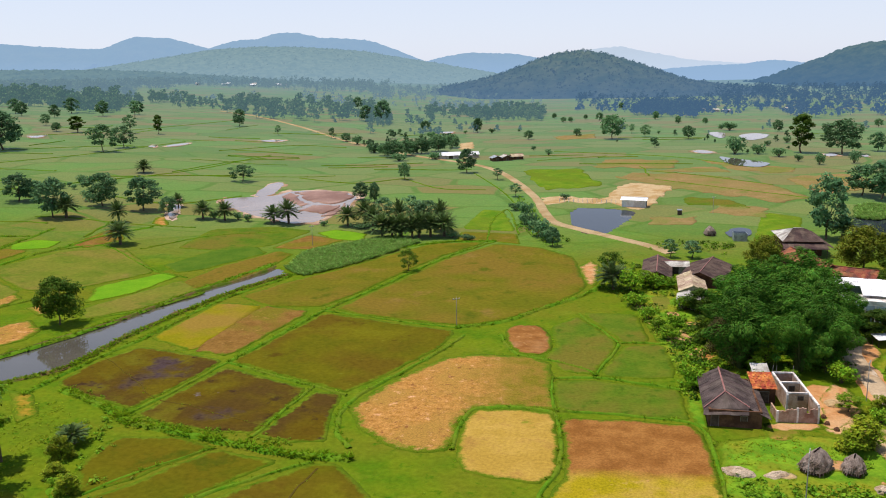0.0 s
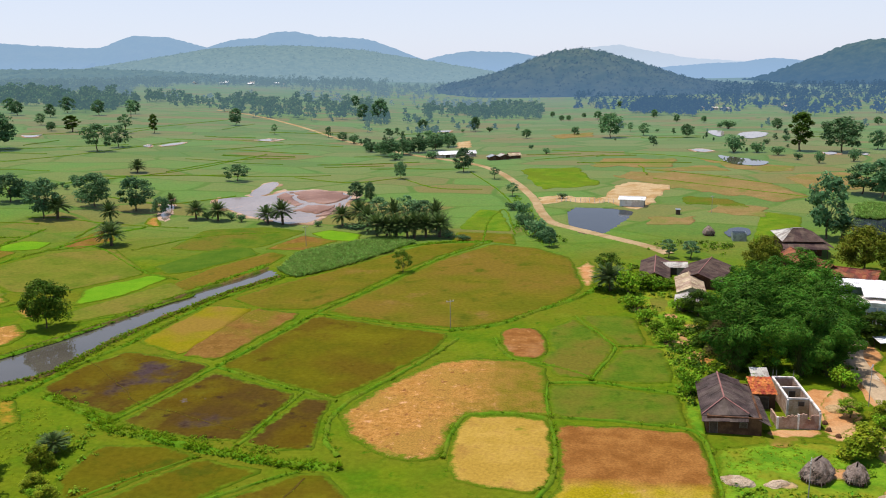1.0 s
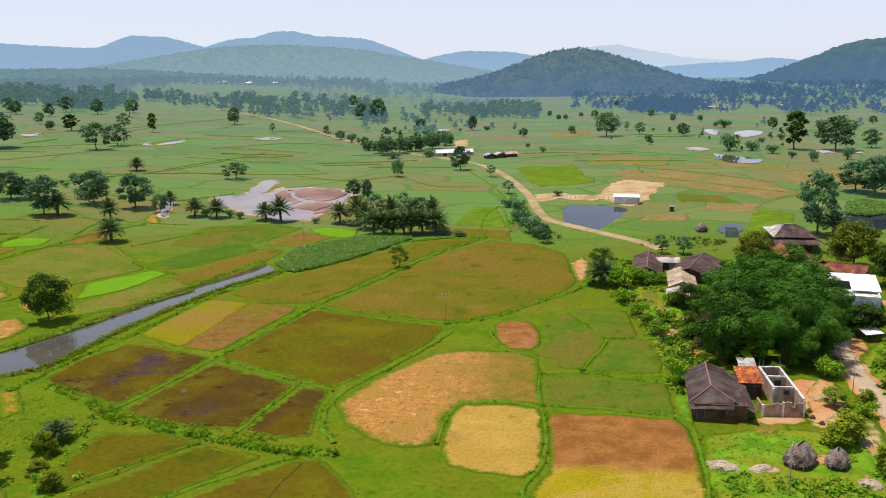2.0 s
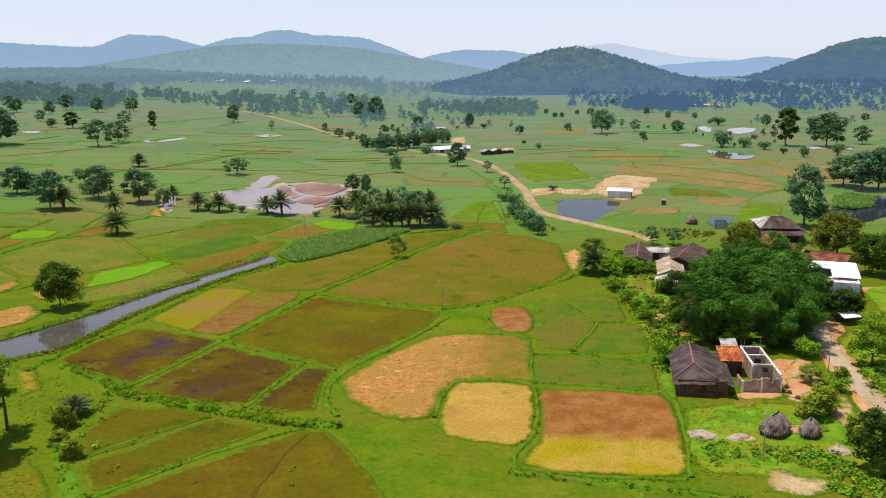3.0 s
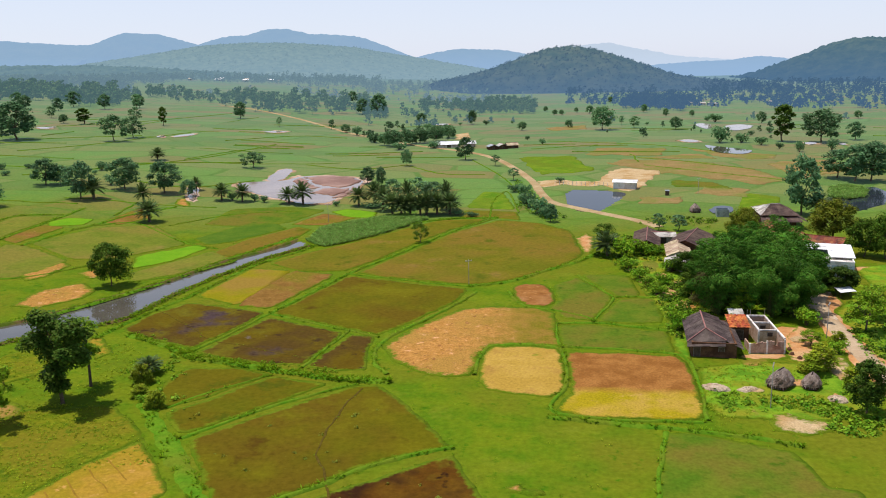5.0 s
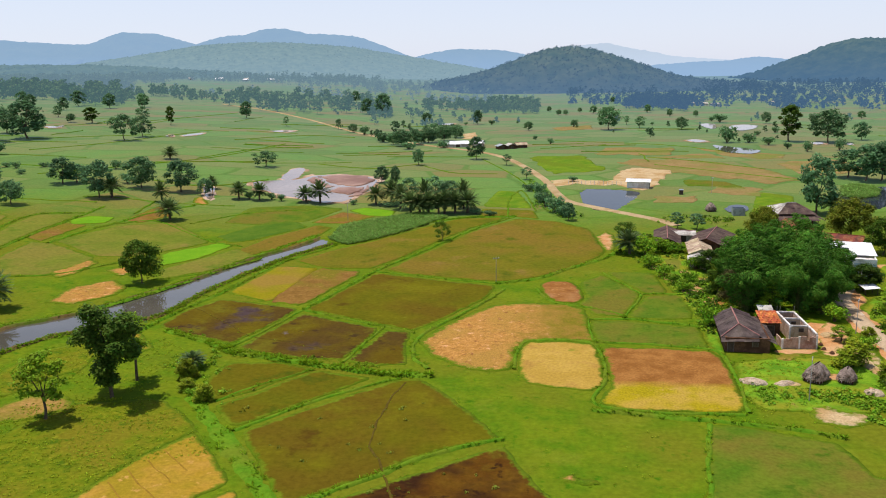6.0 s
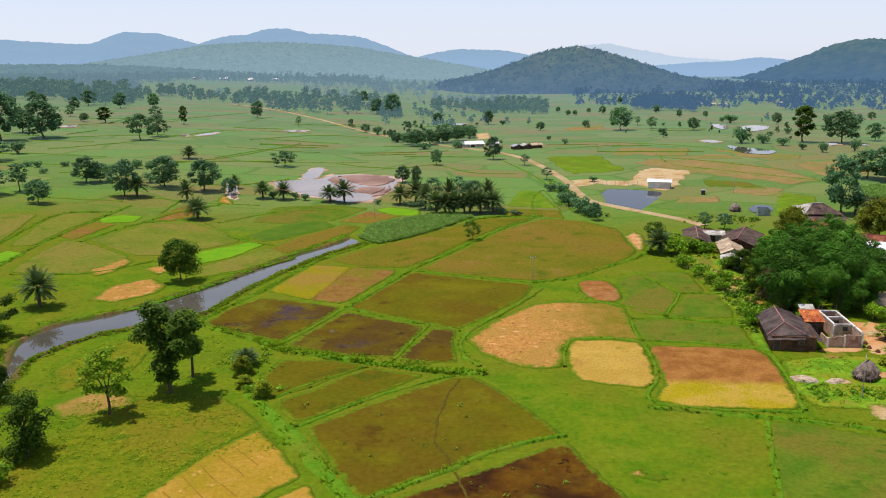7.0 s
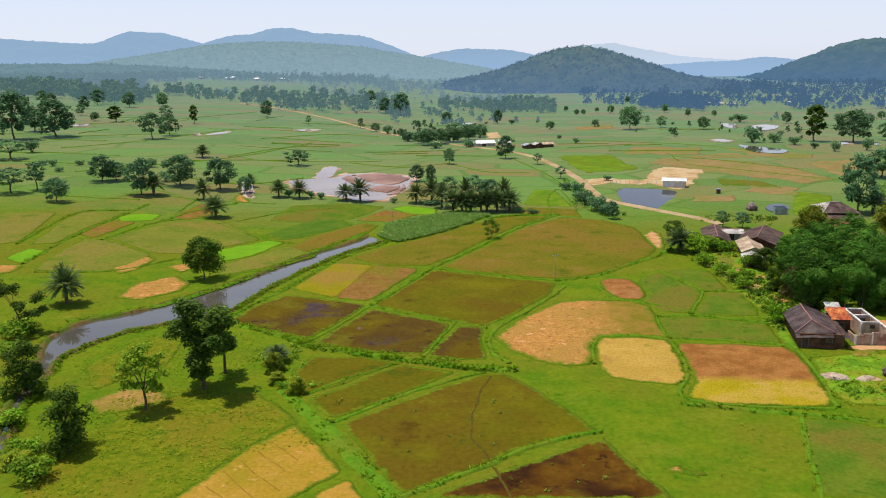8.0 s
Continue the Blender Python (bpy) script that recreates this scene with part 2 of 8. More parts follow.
M_BUND = material("bund_grass", (0.072, 0.185, 0.008), (0.112, 0.215, 0.011), 0.5, c=(0.120, 0.170, 0.012), big=0.1, fine=2.2, bump=0.6)
M_TUFT = leaf_material("weed_leaves", (0.15, 0.28, 0.008), (0.24, 0.35, 0.012), 0.28)
M_REED = leaf_material("reed_leaves", (0.27, 0.47, 0.09), (0.43, 0.61, 0.16), 0.3)
M_FALLOW = material("fallow_stubble", (0.205, 0.150, 0.052), (0.25, 0.175, 0.07), 0.2, c=(0.16, 0.17, 0.04), big=0.05, fine=1.6, bump=0.4, fringe=True, spots=(((0.27, 0.175, 0.08), 0.06, 0.56, 0.68), ((0.12, 0.17, 0.03), 0.09, 0.62, 0.72)))
M_DIRT = material("dirt_road", (0.355, 0.262, 0.140), (0.42, 0.315, 0.180), 0.3, c=(0.31, 0.215, 0.105), big=0.08, fine=3.0, spots=(((0.17, 0.18, 0.03), 0.35, 0.64, 0.72),))
M_CONCRETE_ROAD = material("worn_concrete", (0.40, 0.30, 0.195), (0.47, 0.36, 0.245), 0.4, c=(0.36, 0.25, 0.15), big=0.10, fine=3.0, spots=(((0.68, 0.59, 0.48), 0.10, 0.60, 0.66), ((0.30, 0.20, 0.12), 0.4, 0.62, 0.70)))
M_MUD = material("wet_mud", (0.25, 0.135, 0.095), (0.33, 0.20, 0.15), 0.15, c=(0.20, 0.10, 0.065), big=0.06, fine=1.5, rough=0.5, spec=0.2)
M_PALEMUD = material("drying_mud", (0.40, 0.275, 0.19), (0.50, 0.37, 0.28), 0.25, c=(0.30, 0.19, 0.11), big=0.08, fine=1.5, rough=0.7, fringe=True)
M_LUSH = material("lush_grass", (0.085, 0.20, 0.011), (0.17, 0.30, 0.017), 0.35, c=(0.20, 0.215, 0.0161), big=0.12, fine=2.0, bump=0.8, spots=(((0.06, 0.19, 0.009), 0.5, 0.58, 0.70), ((0.30, 0.24, 0.051), 0.22, 0.64, 0.72)), fringe=True)
M_BANK = material("earth_bank", (0.105, 0.075, 0.025), (0.165, 0.115, 0.045), 0.5, c=(0.075, 0.115, 0.012), big=0.2, fine=3.0)
M_WATER = water_material("stream_water", (0.092, 0.084, 0.068), 0.03, 0.006)
M_MUDDY = water_material("muddy_water", (0.285, 0.205, 0.150), 0.1, 0.02, 0.6)
M_POND = water_material("dark_pond_water", (0.026, 0.034, 0.046), 0.05, 0.05, 0.10)
M_BARK = material("bark", (0.10, 0.075, 0.05), (0.16, 0.12, 0.085), 3.0, fine=20.0, bump=0.8)
L_DARK = leaf_material("dark_leaves", (0.036, 0.080, 0.009), (0.088, 0.145, 0.018))
L_LIGHT = leaf_material("light_leaves", (0.120, 0.225, 0.012), (0.225, 0.320, 0.020), 0.35)
L_SCRUB = leaf_material("scrub_leaves", (0.040, 0.10, 0.008), (0.11, 0.18, 0.014), 0.35)
L_PALM = leaf_material("palm_fronds", (0.052, 0.098, 0.026), (0.112, 0.162, 0.048), 0.15)
L_MID = leaf_material("middle_leaves", (0.055, 0.120, 0.011), (0.122, 0.195, 0.020))
L_OLIVE = leaf_material("olive_leaves", (0.085, 0.115, 0.010), (0.165, 0.180, 0.018))
L_SHRUB = leaf_material("yellow_green_leaves", (0.14, 0.215, 0.010), (0.30, 0.33, 0.018), 0.15)
L_DRY = leaf_material("dry_leaves", (0.070, 0.068, 0.022), (0.125, 0.110, 0.040), 0.3)
# paler, bluer leaf copies for far trees: distance haze put into the colour
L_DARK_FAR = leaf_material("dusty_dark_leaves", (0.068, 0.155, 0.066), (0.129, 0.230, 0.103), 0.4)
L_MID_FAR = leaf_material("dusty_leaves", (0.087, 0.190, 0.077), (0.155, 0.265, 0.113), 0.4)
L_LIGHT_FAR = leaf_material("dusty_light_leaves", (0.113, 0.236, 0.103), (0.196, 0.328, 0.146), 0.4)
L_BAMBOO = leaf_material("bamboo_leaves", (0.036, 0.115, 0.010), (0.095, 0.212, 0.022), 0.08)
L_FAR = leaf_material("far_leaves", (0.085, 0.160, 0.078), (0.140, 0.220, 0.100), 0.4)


def hazed_material(name, wood, open_land, haze, share, scale, random_by=None, fall=0.08, top=110.0):
    """Forest with distance haze painted in as emission, denser towards the ground."""
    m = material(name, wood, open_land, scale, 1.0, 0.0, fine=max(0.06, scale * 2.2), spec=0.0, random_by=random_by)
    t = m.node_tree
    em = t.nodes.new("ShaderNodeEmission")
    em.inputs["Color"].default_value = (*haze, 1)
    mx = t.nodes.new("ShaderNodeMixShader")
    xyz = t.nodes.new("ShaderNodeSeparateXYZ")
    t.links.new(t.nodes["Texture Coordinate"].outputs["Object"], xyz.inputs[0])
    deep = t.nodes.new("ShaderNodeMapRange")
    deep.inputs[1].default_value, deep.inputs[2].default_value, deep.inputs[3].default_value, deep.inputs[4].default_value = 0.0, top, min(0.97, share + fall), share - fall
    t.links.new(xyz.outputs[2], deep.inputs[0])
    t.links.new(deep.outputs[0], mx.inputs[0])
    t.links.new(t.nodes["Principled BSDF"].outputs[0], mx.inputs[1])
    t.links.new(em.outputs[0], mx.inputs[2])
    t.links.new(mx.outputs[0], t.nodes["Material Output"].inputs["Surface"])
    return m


# each distance gets its own painted haze colour and share of glow
M_HILL_FAINT = hazed_material("faint_hills", (0.1, 0.14, 0.1), (0.14, 0.17, 0.12), (0.60, 0.71, 0.88), 0.94, 0.01)
M_HILL_FAR = hazed_material("far_hills", (0.07, 0.12, 0.05), (0.11, 0.15, 0.06), (0.320, 0.485, 0.73), 0.88, 0.012)
M_HILL_MID = hazed_material("middle_hills", (0.02, 0.055, 0.02), (0.13, 0.17, 0.08), (0.285, 0.43, 0.54), 0.76, 0.06)
M_HILL_FOOT = hazed_material("foothill", (0.03, 0.06, 0.03), (0.10, 0.14, 0.06), (0.20, 0.33, 0.44), 0.68, 0.05)
M_HILL_NEARBLUE = hazed_material("blue_hill", (0.05, 0.09, 0.04), (0.12, 0.16, 0.07), (0.080, 0.170, 0.31), 0.74, 0.03, None, 0.16, 90.0)
# this hill and its trees get a dark blue haze that paints in cloud shade
M_HILL_NEAR = hazed_material("wooded_hill", (0.06, 0.10, 0.04), (0.14, 0.17, 0.07), (0.095, 0.180, 0.310), 0.72, 0.035, None, 0.16, 70.0)
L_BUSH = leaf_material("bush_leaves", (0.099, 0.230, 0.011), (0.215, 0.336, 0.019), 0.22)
M_HILL_LEAF = hazed_material("hill_trees", (0.06, 0.105, 0.035), (0.16, 0.20, 0.08), (0.090, 0.172, 0.300), 0.70, 0.03, "island", 0.16, 70.0)
M_BACKWOOD = hazed_material("horizon_trees", (0.03, 0.07, 0.025), (0.13, 0.18, 0.07), (0.22, 0.35, 0.46), 0.56, 0.04, "island")
# cloud shade over the eastern woods, painted in as a darker, bluer haze
M_EASTWOOD = hazed_material("dark_foot_trees", (0.02, 0.05, 0.02), (0.075, 0.115, 0.045), (0.078, 0.160, 0.285), 0.68, 0.04, "island")
M_RIDGE_LEAF = hazed_material("ridge_trees", (0.02, 0.055, 0.02), (0.10, 0.14, 0.055), (0.265, 0.405, 0.51), 0.72, 0.05, "island")
M_MIDWOOD = hazed_material("hazy_trees", (0.05, 0.11, 0.03), (0.16, 0.22, 0.07), (0.135, 0.245, 0.295), 0.40, 0.04, "island")
M_DITCH = material("wet_ditch", (0.070, 0.052, 0.009), (0.098, 0.072, 0.012), 0.8, fine=3.0, rough=0.9, spec=0.02)
M_PALEWEED = leaf_material("pale_weeds", (0.19, 0.24, 0.025), (0.26, 0.29, 0.035), 0.3)
M_MEADOW = leaf_material("meadow_leaves", (0.14, 0.215, 0.008), (0.25, 0.285, 0.013), 0.28)
M_MEADOWLAND = material("rough_meadow", (0.093, 0.138, 0.005), (0.153, 0.170, 0.008), 0.55, c=(0.153, 0.143, 0.010), big=0.09, fine=1.6, bump=1.0, fringe=True, spots=(((0.063, 0.112, 0.005), 0.35, 0.56, 0.66), ((0.177, 0.184, 0.012), 0.8, 0.58, 0.68)))
M_DRYROWS = material("dry_rows", (0.30, 0.190, 0.018), (0.355, 0.210, 0.034), 0.3, c=(0.255, 0.185, 0.015), big=0.10, fine=2.0, bump=0.6, fringe=True, spots=(((0.40, 0.23, 0.06), 0.5, 0.60, 0.70), ((0.16, 0.16, 0.012), 0.35, 0.63, 0.72)))
M_FURROW = material("furrow_earth", (0.21, 0.125, 0.016), (0.26, 0.155, 0.022), 0.8, fine=3.0)
M_YARD = material("orange_yard_earth", (0.42, 0.195, 0.075), (0.50, 0.265, 0.115), 0.6, c=(0.50, 0.30, 0.15), big=0.2, fine=4.0, fringe=True)


# ---- the land ----
from mathutils.geometry import delaunay_2d_cdt


def inside(p, poly):
    x, y = p
    odd = False
    for (x1, y1), (x2, y2) in zip(poly, poly[1:] + poly[:1]):
        if (y1 > y) != (y2 > y) and x < (x2 - x1) * (y - y1) / (y2 - y1) + x1:
            odd = not odd
    return odd


def rounded(poly, rounds=2, closed=True, cut=0.2):
    """Cuts the corners of an outline."""
    for _ in range(rounds):
        pairs = list(zip(poly, poly[1:] + poly[:1])) if closed else list(zip(poly, poly[1:]))
        made = [] if closed else [poly[0]]
        for a, b in pairs:
            made += [tuple((1 - cut) * p + cut * q for p, q in zip(a, b)), tuple(cut * p + (1 - cut) * q for p, q in zip(a, b))]
        poly = made if closed else made + [poly[-1]]
    return poly


def stepped(line, step):
    """The points of a line at even steps."""
    out = [line[0]]
    for a, b in zip(line, line[1:]):
        n = max(1, round(math.dist(a, b) / step))
        out += [tuple(p + (q - p) * i / n for p, q in zip(a, b)) for i in range(1, n + 1)]
    return out


def wobble(x, y, size, seed=0.0):
    return noise.noise(Vector((x / size, y / size, seed)))


TUFTS, REED_SPOTS = [], []


def near_line(p, line, reach):
    """Whether a point lies by a seam, where two plots meet without a bund."""
    for a, b in zip(line or (), (line or ())[1:]):
        d = Vector((b[0] - a[0], b[1] - a[1]))
        t = min(1.0, max(0.0, ((p[0] - a[0]) * d.x + (p[1] - a[1]) * d.y) / d.length_squared))
        if math.dist(p, (a[0] + t * d.x, a[1] + t * d.y)) < reach:
            return True
    return False


def field(name, mat, label, corners, lift=0.1, seam=None):
    """A flat plot with soft, slightly uneven edges and a low side all round."""
    area = abs(sum(a[0] * b[1] - b[0] * a[1] for a, b in zip(corners, corners[1:] + corners[:1]))) / 2
    grow = 1 + (0.55 / math.sqrt(area) if area > 60 else 0.0)
    cx, cy = sum(p[0] for p in corners) / len(corners), sum(p[1] for p in corners) / len(corners)
    soft = rounded([(cx + (x - cx) * grow, cy + (y - cy) * grow) for x, y in corners], 1, True, 0.08)
    edge = stepped(soft + soft[:1], 0.8)[:-1]
    edge = [(x + 0.4 * wobble(x, y, 3.5) + 0.25 * wobble(x, y, 1.2, 3), y + 0.4 * wobble(x, y, 3.5, 9) + 0.25 * wobble(x, y, 1.2, 5)) for x, y in edge]
    if min(y for x, y in edge) > 238:
        edge = [(x + 2.2 * wobble(x, y, 9.0, 2) + 0.9 * wobble(x, y, 3.0, 6), y + 5.0 * wobble(x, y, 8.0, 7) + 2.0 * wobble(x, y, 3.0, 1)) for x, y in edge]
    if sum(a[0] * b[1] - b[0] * a[1] for a, b in zip(edge, edge[1:] + edge[:1])) < 0:
        edge.reverse()
    rng = random.Random(f"{corners[0]} {mat.name}")
    for x, y in edge:
        if y < 190 and not near_line((x, y), seam, 1.6) and rng.random() < 0.3:
            TUFTS.append((x + rng.uniform(-0.5, 0.5), y + rng.uniform(-0.3, 0.3), lie(x, y), rng.uniform(0.10, 0.24)))
    # a net of inner points lets the plot follow the land; "edge" runs from 1 on the outline to 0 well inside
    rim = np.array([p for p in edge if not near_line(p, seam, 1.6)])
    x0, y0, x1, y1 = rim[:, 0].min(), rim[:, 1].min(), rim[:, 0].max(), rim[:, 1].max()
    gap = max(0.9, math.sqrt((x1 - x0) * (y1 - y0)) / 40)
    pts = [Vector(p) for p in edge]
    for gx_ in np.arange(x0 + gap / 2, x1, gap):
        for gy_ in np.arange(y0 + gap / 2, y1, gap):
            p = (float(gx_) + rng.uniform(-0.2, 0.2) * gap, float(gy_) + rng.uniform(-0.2, 0.2) * gap)
            if inside(p, edge) and np.min(np.hypot(rim[:, 0] - p[0], rim[:, 1] - p[1])) > gap * 0.55:
                pts.append(Vector(p))
    net = delaunay_2d_cdt(pts, [(i, (i + 1) % len(edge)) for i in range(len(edge))], [], 1, 0.001)
    spots = [(p.x, p.y) for p in net[0]]
    size = math.sqrt((x1 - x0) * (y1 - y0))
    reach = min(2.6, 0.34 * size) if name in ("bare_patch", "straw_patch", "straw_field") else min(1.5, 0.08 * size + 0.3)
    far = y0 > 238
    share = [0.0 if far else max(0.0, 1 - float(np.min(np.hypot(rim[:, 0] - x, rim[:, 1] - y))) / reach) for x, y in spots]
    lift += rng.uniform(0.0, 0.05)
    verts = [(x, y, lie(x, y) + (lift * 0.35 + 0.01) * (1 - 0.75 * max(0.0, e * 2 - 1)) + 0.012 * wobble(x, y, 2.0, 4)) for (x, y), e in zip(spots, share)]
    base = len(verts)
    verts += [(x, y, lie(x, y) - 0.06) for x, y in edge]
    faces = [tuple(f) for f in net[2]]
    if base >= len(edge):
        faces += [(i, base + i, base + (i + 1) % len(edge), (i + 1) % len(edge)) for i in range(len(edge))]
    me = mesh_from(name, verts, faces, [mat], True)
    me.attributes.new("edge", "FLOAT", "POINT").data.foreach_set("value", share + [1.0] * len(edge))
    return setting(name, me, label, "field")


def bund(line, width, height, weeds, label):
    """A low bank of earth grown over with grass, along a line."""
    line = stepped(rounded(line, 2, False), 0.9)
    verts, faces = [], []
    shape = ((-1.0, -0.25), (-0.6, 0.55), (-0.15, 1.0), (0.3, 0.9), (0.7, 0.45), (1.0, -0.25))
    for i, (x, y) in enumerate(line):
        a, b = line[max(i - 1, 0)], line[min(i + 1, len(line) - 1)]
        d = Vector((b[0] - a[0], b[1] - a[1])).normalized()
        wide = width * (0.25 if weeds < 2 else 0.29) * (1 + 0.6 * wobble(x, y, 3.0, 4) + 0.35 * wobble(x, y, 0.9, 8))
        tall = height * 0.4 * (1 + 0.6 * wobble(x, y, 1.7, 6))
        off = 0.35 * wobble(x, y, 4.0, 2)
        for u, v in shape:
            px, py = x - d.y * (u * wide + off), y + d.x * (u * wide + off)
            verts.append((px, py, lie(px, py) + (v * tall + 0.09 if v > 0 else -0.05)))
        k = (0.1 + 0.7 * weeds) * 0.8 * (0.4 + 0.9 * random.random())
        for _ in range(int(k) + (random.random() < k % 1)):
            u = random.uniform(-0.9, 0.9)
            px, py = x - d.y * u * wide, y + d.x * u * wide
            TUFTS.append((px, py, lie(px, py) + (1 - abs(u)) * tall * 0.8 + 0.05, random.uniform(0.2, 0.4) * (1 + 0.14 * weeds)))
    n = len(shape)
    for i in range(len(line) - 1):
        faces += [(i * n + k, i * n + k + 1, (i + 1) * n + k + 1, (i + 1) * n + k) for k in range(n - 1)]
    return setting("bund", mesh_from("bund", verts, faces, [M_BUND], True), label, "bund")


def ribbon(name, line, width, lift, mat, label, category, crown=0.06, uneven=0.16):
    line = stepped(rounded(line, 3, False), 1.5)
    verts, faces = [], []
    for i, (x, y) in enumerate(line):
        a, b = line[max(i - 2, 0)], line[min(i + 2, len(line) - 1)]
        d = Vector((b[0] - a[0], b[1] - a[1])).normalized()
        for k, (u, v) in enumerate(((-1.15, -0.3), (-1, 0.0), (-0.5, crown), (0, crown * 0.6), (0.5, crown), (1, 0.0), (1.15, -0.3))):
            w = width / 2 * (1 + uneven * wobble(x, y, 3.0, k // 4))
            px, py = x - d.y * u * w, y + d.x * u * w
            verts.append((px, py, lie(px, py) + lift + v))
    for i in range(len(line) - 1):
        faces += [(i * 7 + k, i * 7 + k + 1, (i + 1) * 7 + k + 1, (i + 1) * 7 + k) for k in range(6)]
    return setting(name, mesh_from(name, verts, faces, [mat], True), label, category)


def water(name, outline, depth, mat, label, rounds=2, under=0.0):
    outline = rounded(outline, rounds)
    outline = [(x + 0.8 * wobble(x, y, 5.0, 1), y + 1.6 * wobble(x, y, 4.0, 2)) for x, y in stepped(outline + outline[:1], 1.5)[:-1]]
    if sum(a[0] * b[1] - b[0] * a[1] for a, b in zip(outline, outline[1:] + outline[:1])) < 0:
        outline.reverse()
    if under:
        # the sheet runs on a little way below the bank
        n = len(outline)
        outline = [(x + under * (q[1] - p[1]) / max(0.1, math.dist(p, q)), y - under * (q[0] - p[0]) / max(0.1, math.dist(p, q))) for (x, y), p, q in ((outline[i], outline[i - 1], outline[(i + 1) % n]) for i in range(n))]
    bm = bmesh.new()
    face = bm.faces.new([bm.verts.new((x, y, lie(x, y) - depth)) for x, y in outline])
    bmesh.ops.triangulate(bm, faces=[face])
    me = bpy.data.meshes.new(name)
    bm.to_mesh(me)
    bm.free()
    me.materials.append(mat)
    return setting(name, me, label, "water")


def ground_material():
    m = material("plain", (0.077, 0.149, 0.005), (0.124, 0.171, 0.007), 0.18, c=(0.128, 0.146, 0.009), big=0.04, fine=1.3, bump=0.9, spots=(((0.045, 0.125, 0.003), 0.5, 0.58, 0.70), ((0.145, 0.178, 0.012), 0.10, 0.58, 0.72)))
    t = m.node_tree
    n, link = t.nodes, t.links.new
    co = n["Texture Coordinate"].outputs["Object"]
    mp = n.new("ShaderNodeMapping")
    mp.inputs["Scale"].default_value = (0.028, 0.05, 1.0)
    mp.inputs["Rotation"].default_value[2] = radians(14)
    bend = n.new("ShaderNodeTexNoise")
    bend.inputs["Scale"].default_value = 0.02
    link(co, bend.inputs["Vector"])
    add = n.new("ShaderNodeMix")
    add.data_type = "VECTOR"
    add.inputs[0].default_value = 0.0
    sc = n.new("ShaderNodeVectorMath")
    sc.operation = "MULTIPLY_ADD"
    sc.inputs[1].default_value = (18, 18, 0)
    link(bend.outputs["Color"], sc.inputs[0])
    link(co, sc.inputs[2])
    link(sc.outputs[0], mp.inputs["Vector"])
    vo = n.new("ShaderNodeTexVoronoi")
    vo.voronoi_dimensions, vo.distance, vo.inputs["Randomness"].default_value = "2D", "EUCLIDEAN", 0.85
    link(mp.outputs[0], vo.inputs["Vector"])
    vo.inputs["Scale"].default_value = 1.0
    sep = n.new("ShaderNodeSeparateColor")
    link(vo.outputs["Color"], sep.inputs[0])
    cr = n.new("ShaderNodeValToRGB")
    cr.color_ramp.interpolation = "CONSTANT"
    # pale, bluish cell colours: distance haze is mixed into the crop tones
    stops = ((0.0, (0.122, 0.200, 0.064)), (0.2, (0.170, 0.212, 0.086)), (0.38, (0.108, 0.188, 0.064)), (0.52, (0.175, 0.212, 0.092)), (0.62, (0.215, 0.165, 0.080)), (0.74, (0.125, 0.230, 0.070)), (0.86, (0.190, 0.175, 0.085)))
    el = cr.color_ramp.elements
    for i, (p, c) in enumerate(stops):
        e = el[i] if i < 2 else el.new(p)
        e.position, e.color = p, (*c, 1)
    link(sep.outputs[0], cr.inputs[0])
    # narrow bunds between the cells
    ed = n.new("ShaderNodeTexVoronoi")
    ed.voronoi_dimensions, ed.feature, ed.inputs["Randomness"].default_value = "2D", "DISTANCE_TO_EDGE", 0.8
    link(mp.outputs[0], ed.inputs["Vector"])
    ed.inputs["Scale"].default_value = 1.0
    line = n.new("ShaderNodeMapRange")
    line.inputs[1].default_value, line.inputs[2].default_value, line.inputs[3].default_value, line.inputs[4].default_value = 0.02, 0.05, 1.0, 0.0
    link(ed.outputs["Distance"], line.inputs[0])
    mx = n.new("ShaderNodeMix")
    mx.data_type = "RGBA"
    link(line.outputs[0], mx.inputs[0])
    link(cr.outputs[0], mx.inputs[6])
    mx.inputs[7].default_value = (0.084, 0.168, 0.042, 1)
    # crop colours turn bluer with distance: haze painted into the base colour
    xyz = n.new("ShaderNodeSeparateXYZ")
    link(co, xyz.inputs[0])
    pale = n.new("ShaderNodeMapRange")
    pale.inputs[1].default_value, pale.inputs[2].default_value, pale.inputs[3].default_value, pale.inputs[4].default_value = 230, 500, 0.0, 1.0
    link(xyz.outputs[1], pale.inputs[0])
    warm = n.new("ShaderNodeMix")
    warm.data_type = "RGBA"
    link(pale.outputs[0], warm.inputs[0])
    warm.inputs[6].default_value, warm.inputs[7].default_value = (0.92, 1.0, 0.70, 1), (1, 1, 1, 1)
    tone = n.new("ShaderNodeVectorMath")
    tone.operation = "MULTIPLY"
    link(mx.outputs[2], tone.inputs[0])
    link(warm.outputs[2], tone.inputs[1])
    # worn and fallow stretches wander across the plots
    patch = n.new("ShaderNodeTexNoise")
    patch.inputs["Scale"].default_value, patch.inputs["Detail"].default_value, patch.inputs["Roughness"].default_value = 0.9, 7.0, 0.66
    link(mp.outputs[0], patch.inputs["Vector"])
    worn = n.new("ShaderNodeMapRange")
    worn.inputs[1].default_value, worn.inputs[2].default_value, worn.inputs[3].default_value, worn.inputs[4].default_value = 0.50, 0.68, 0.0, 0.5
    link(patch.outputs["Fac"], worn.inputs[0])
    wmix = n.new("ShaderNodeMix")
    wmix.data_type = "RGBA"
    link(worn.outputs[0], wmix.inputs[0])
    link(tone.outputs[0], wmix.inputs[6])
    wmix.inputs[7].default_value = (0.200, 0.190, 0.072, 1)
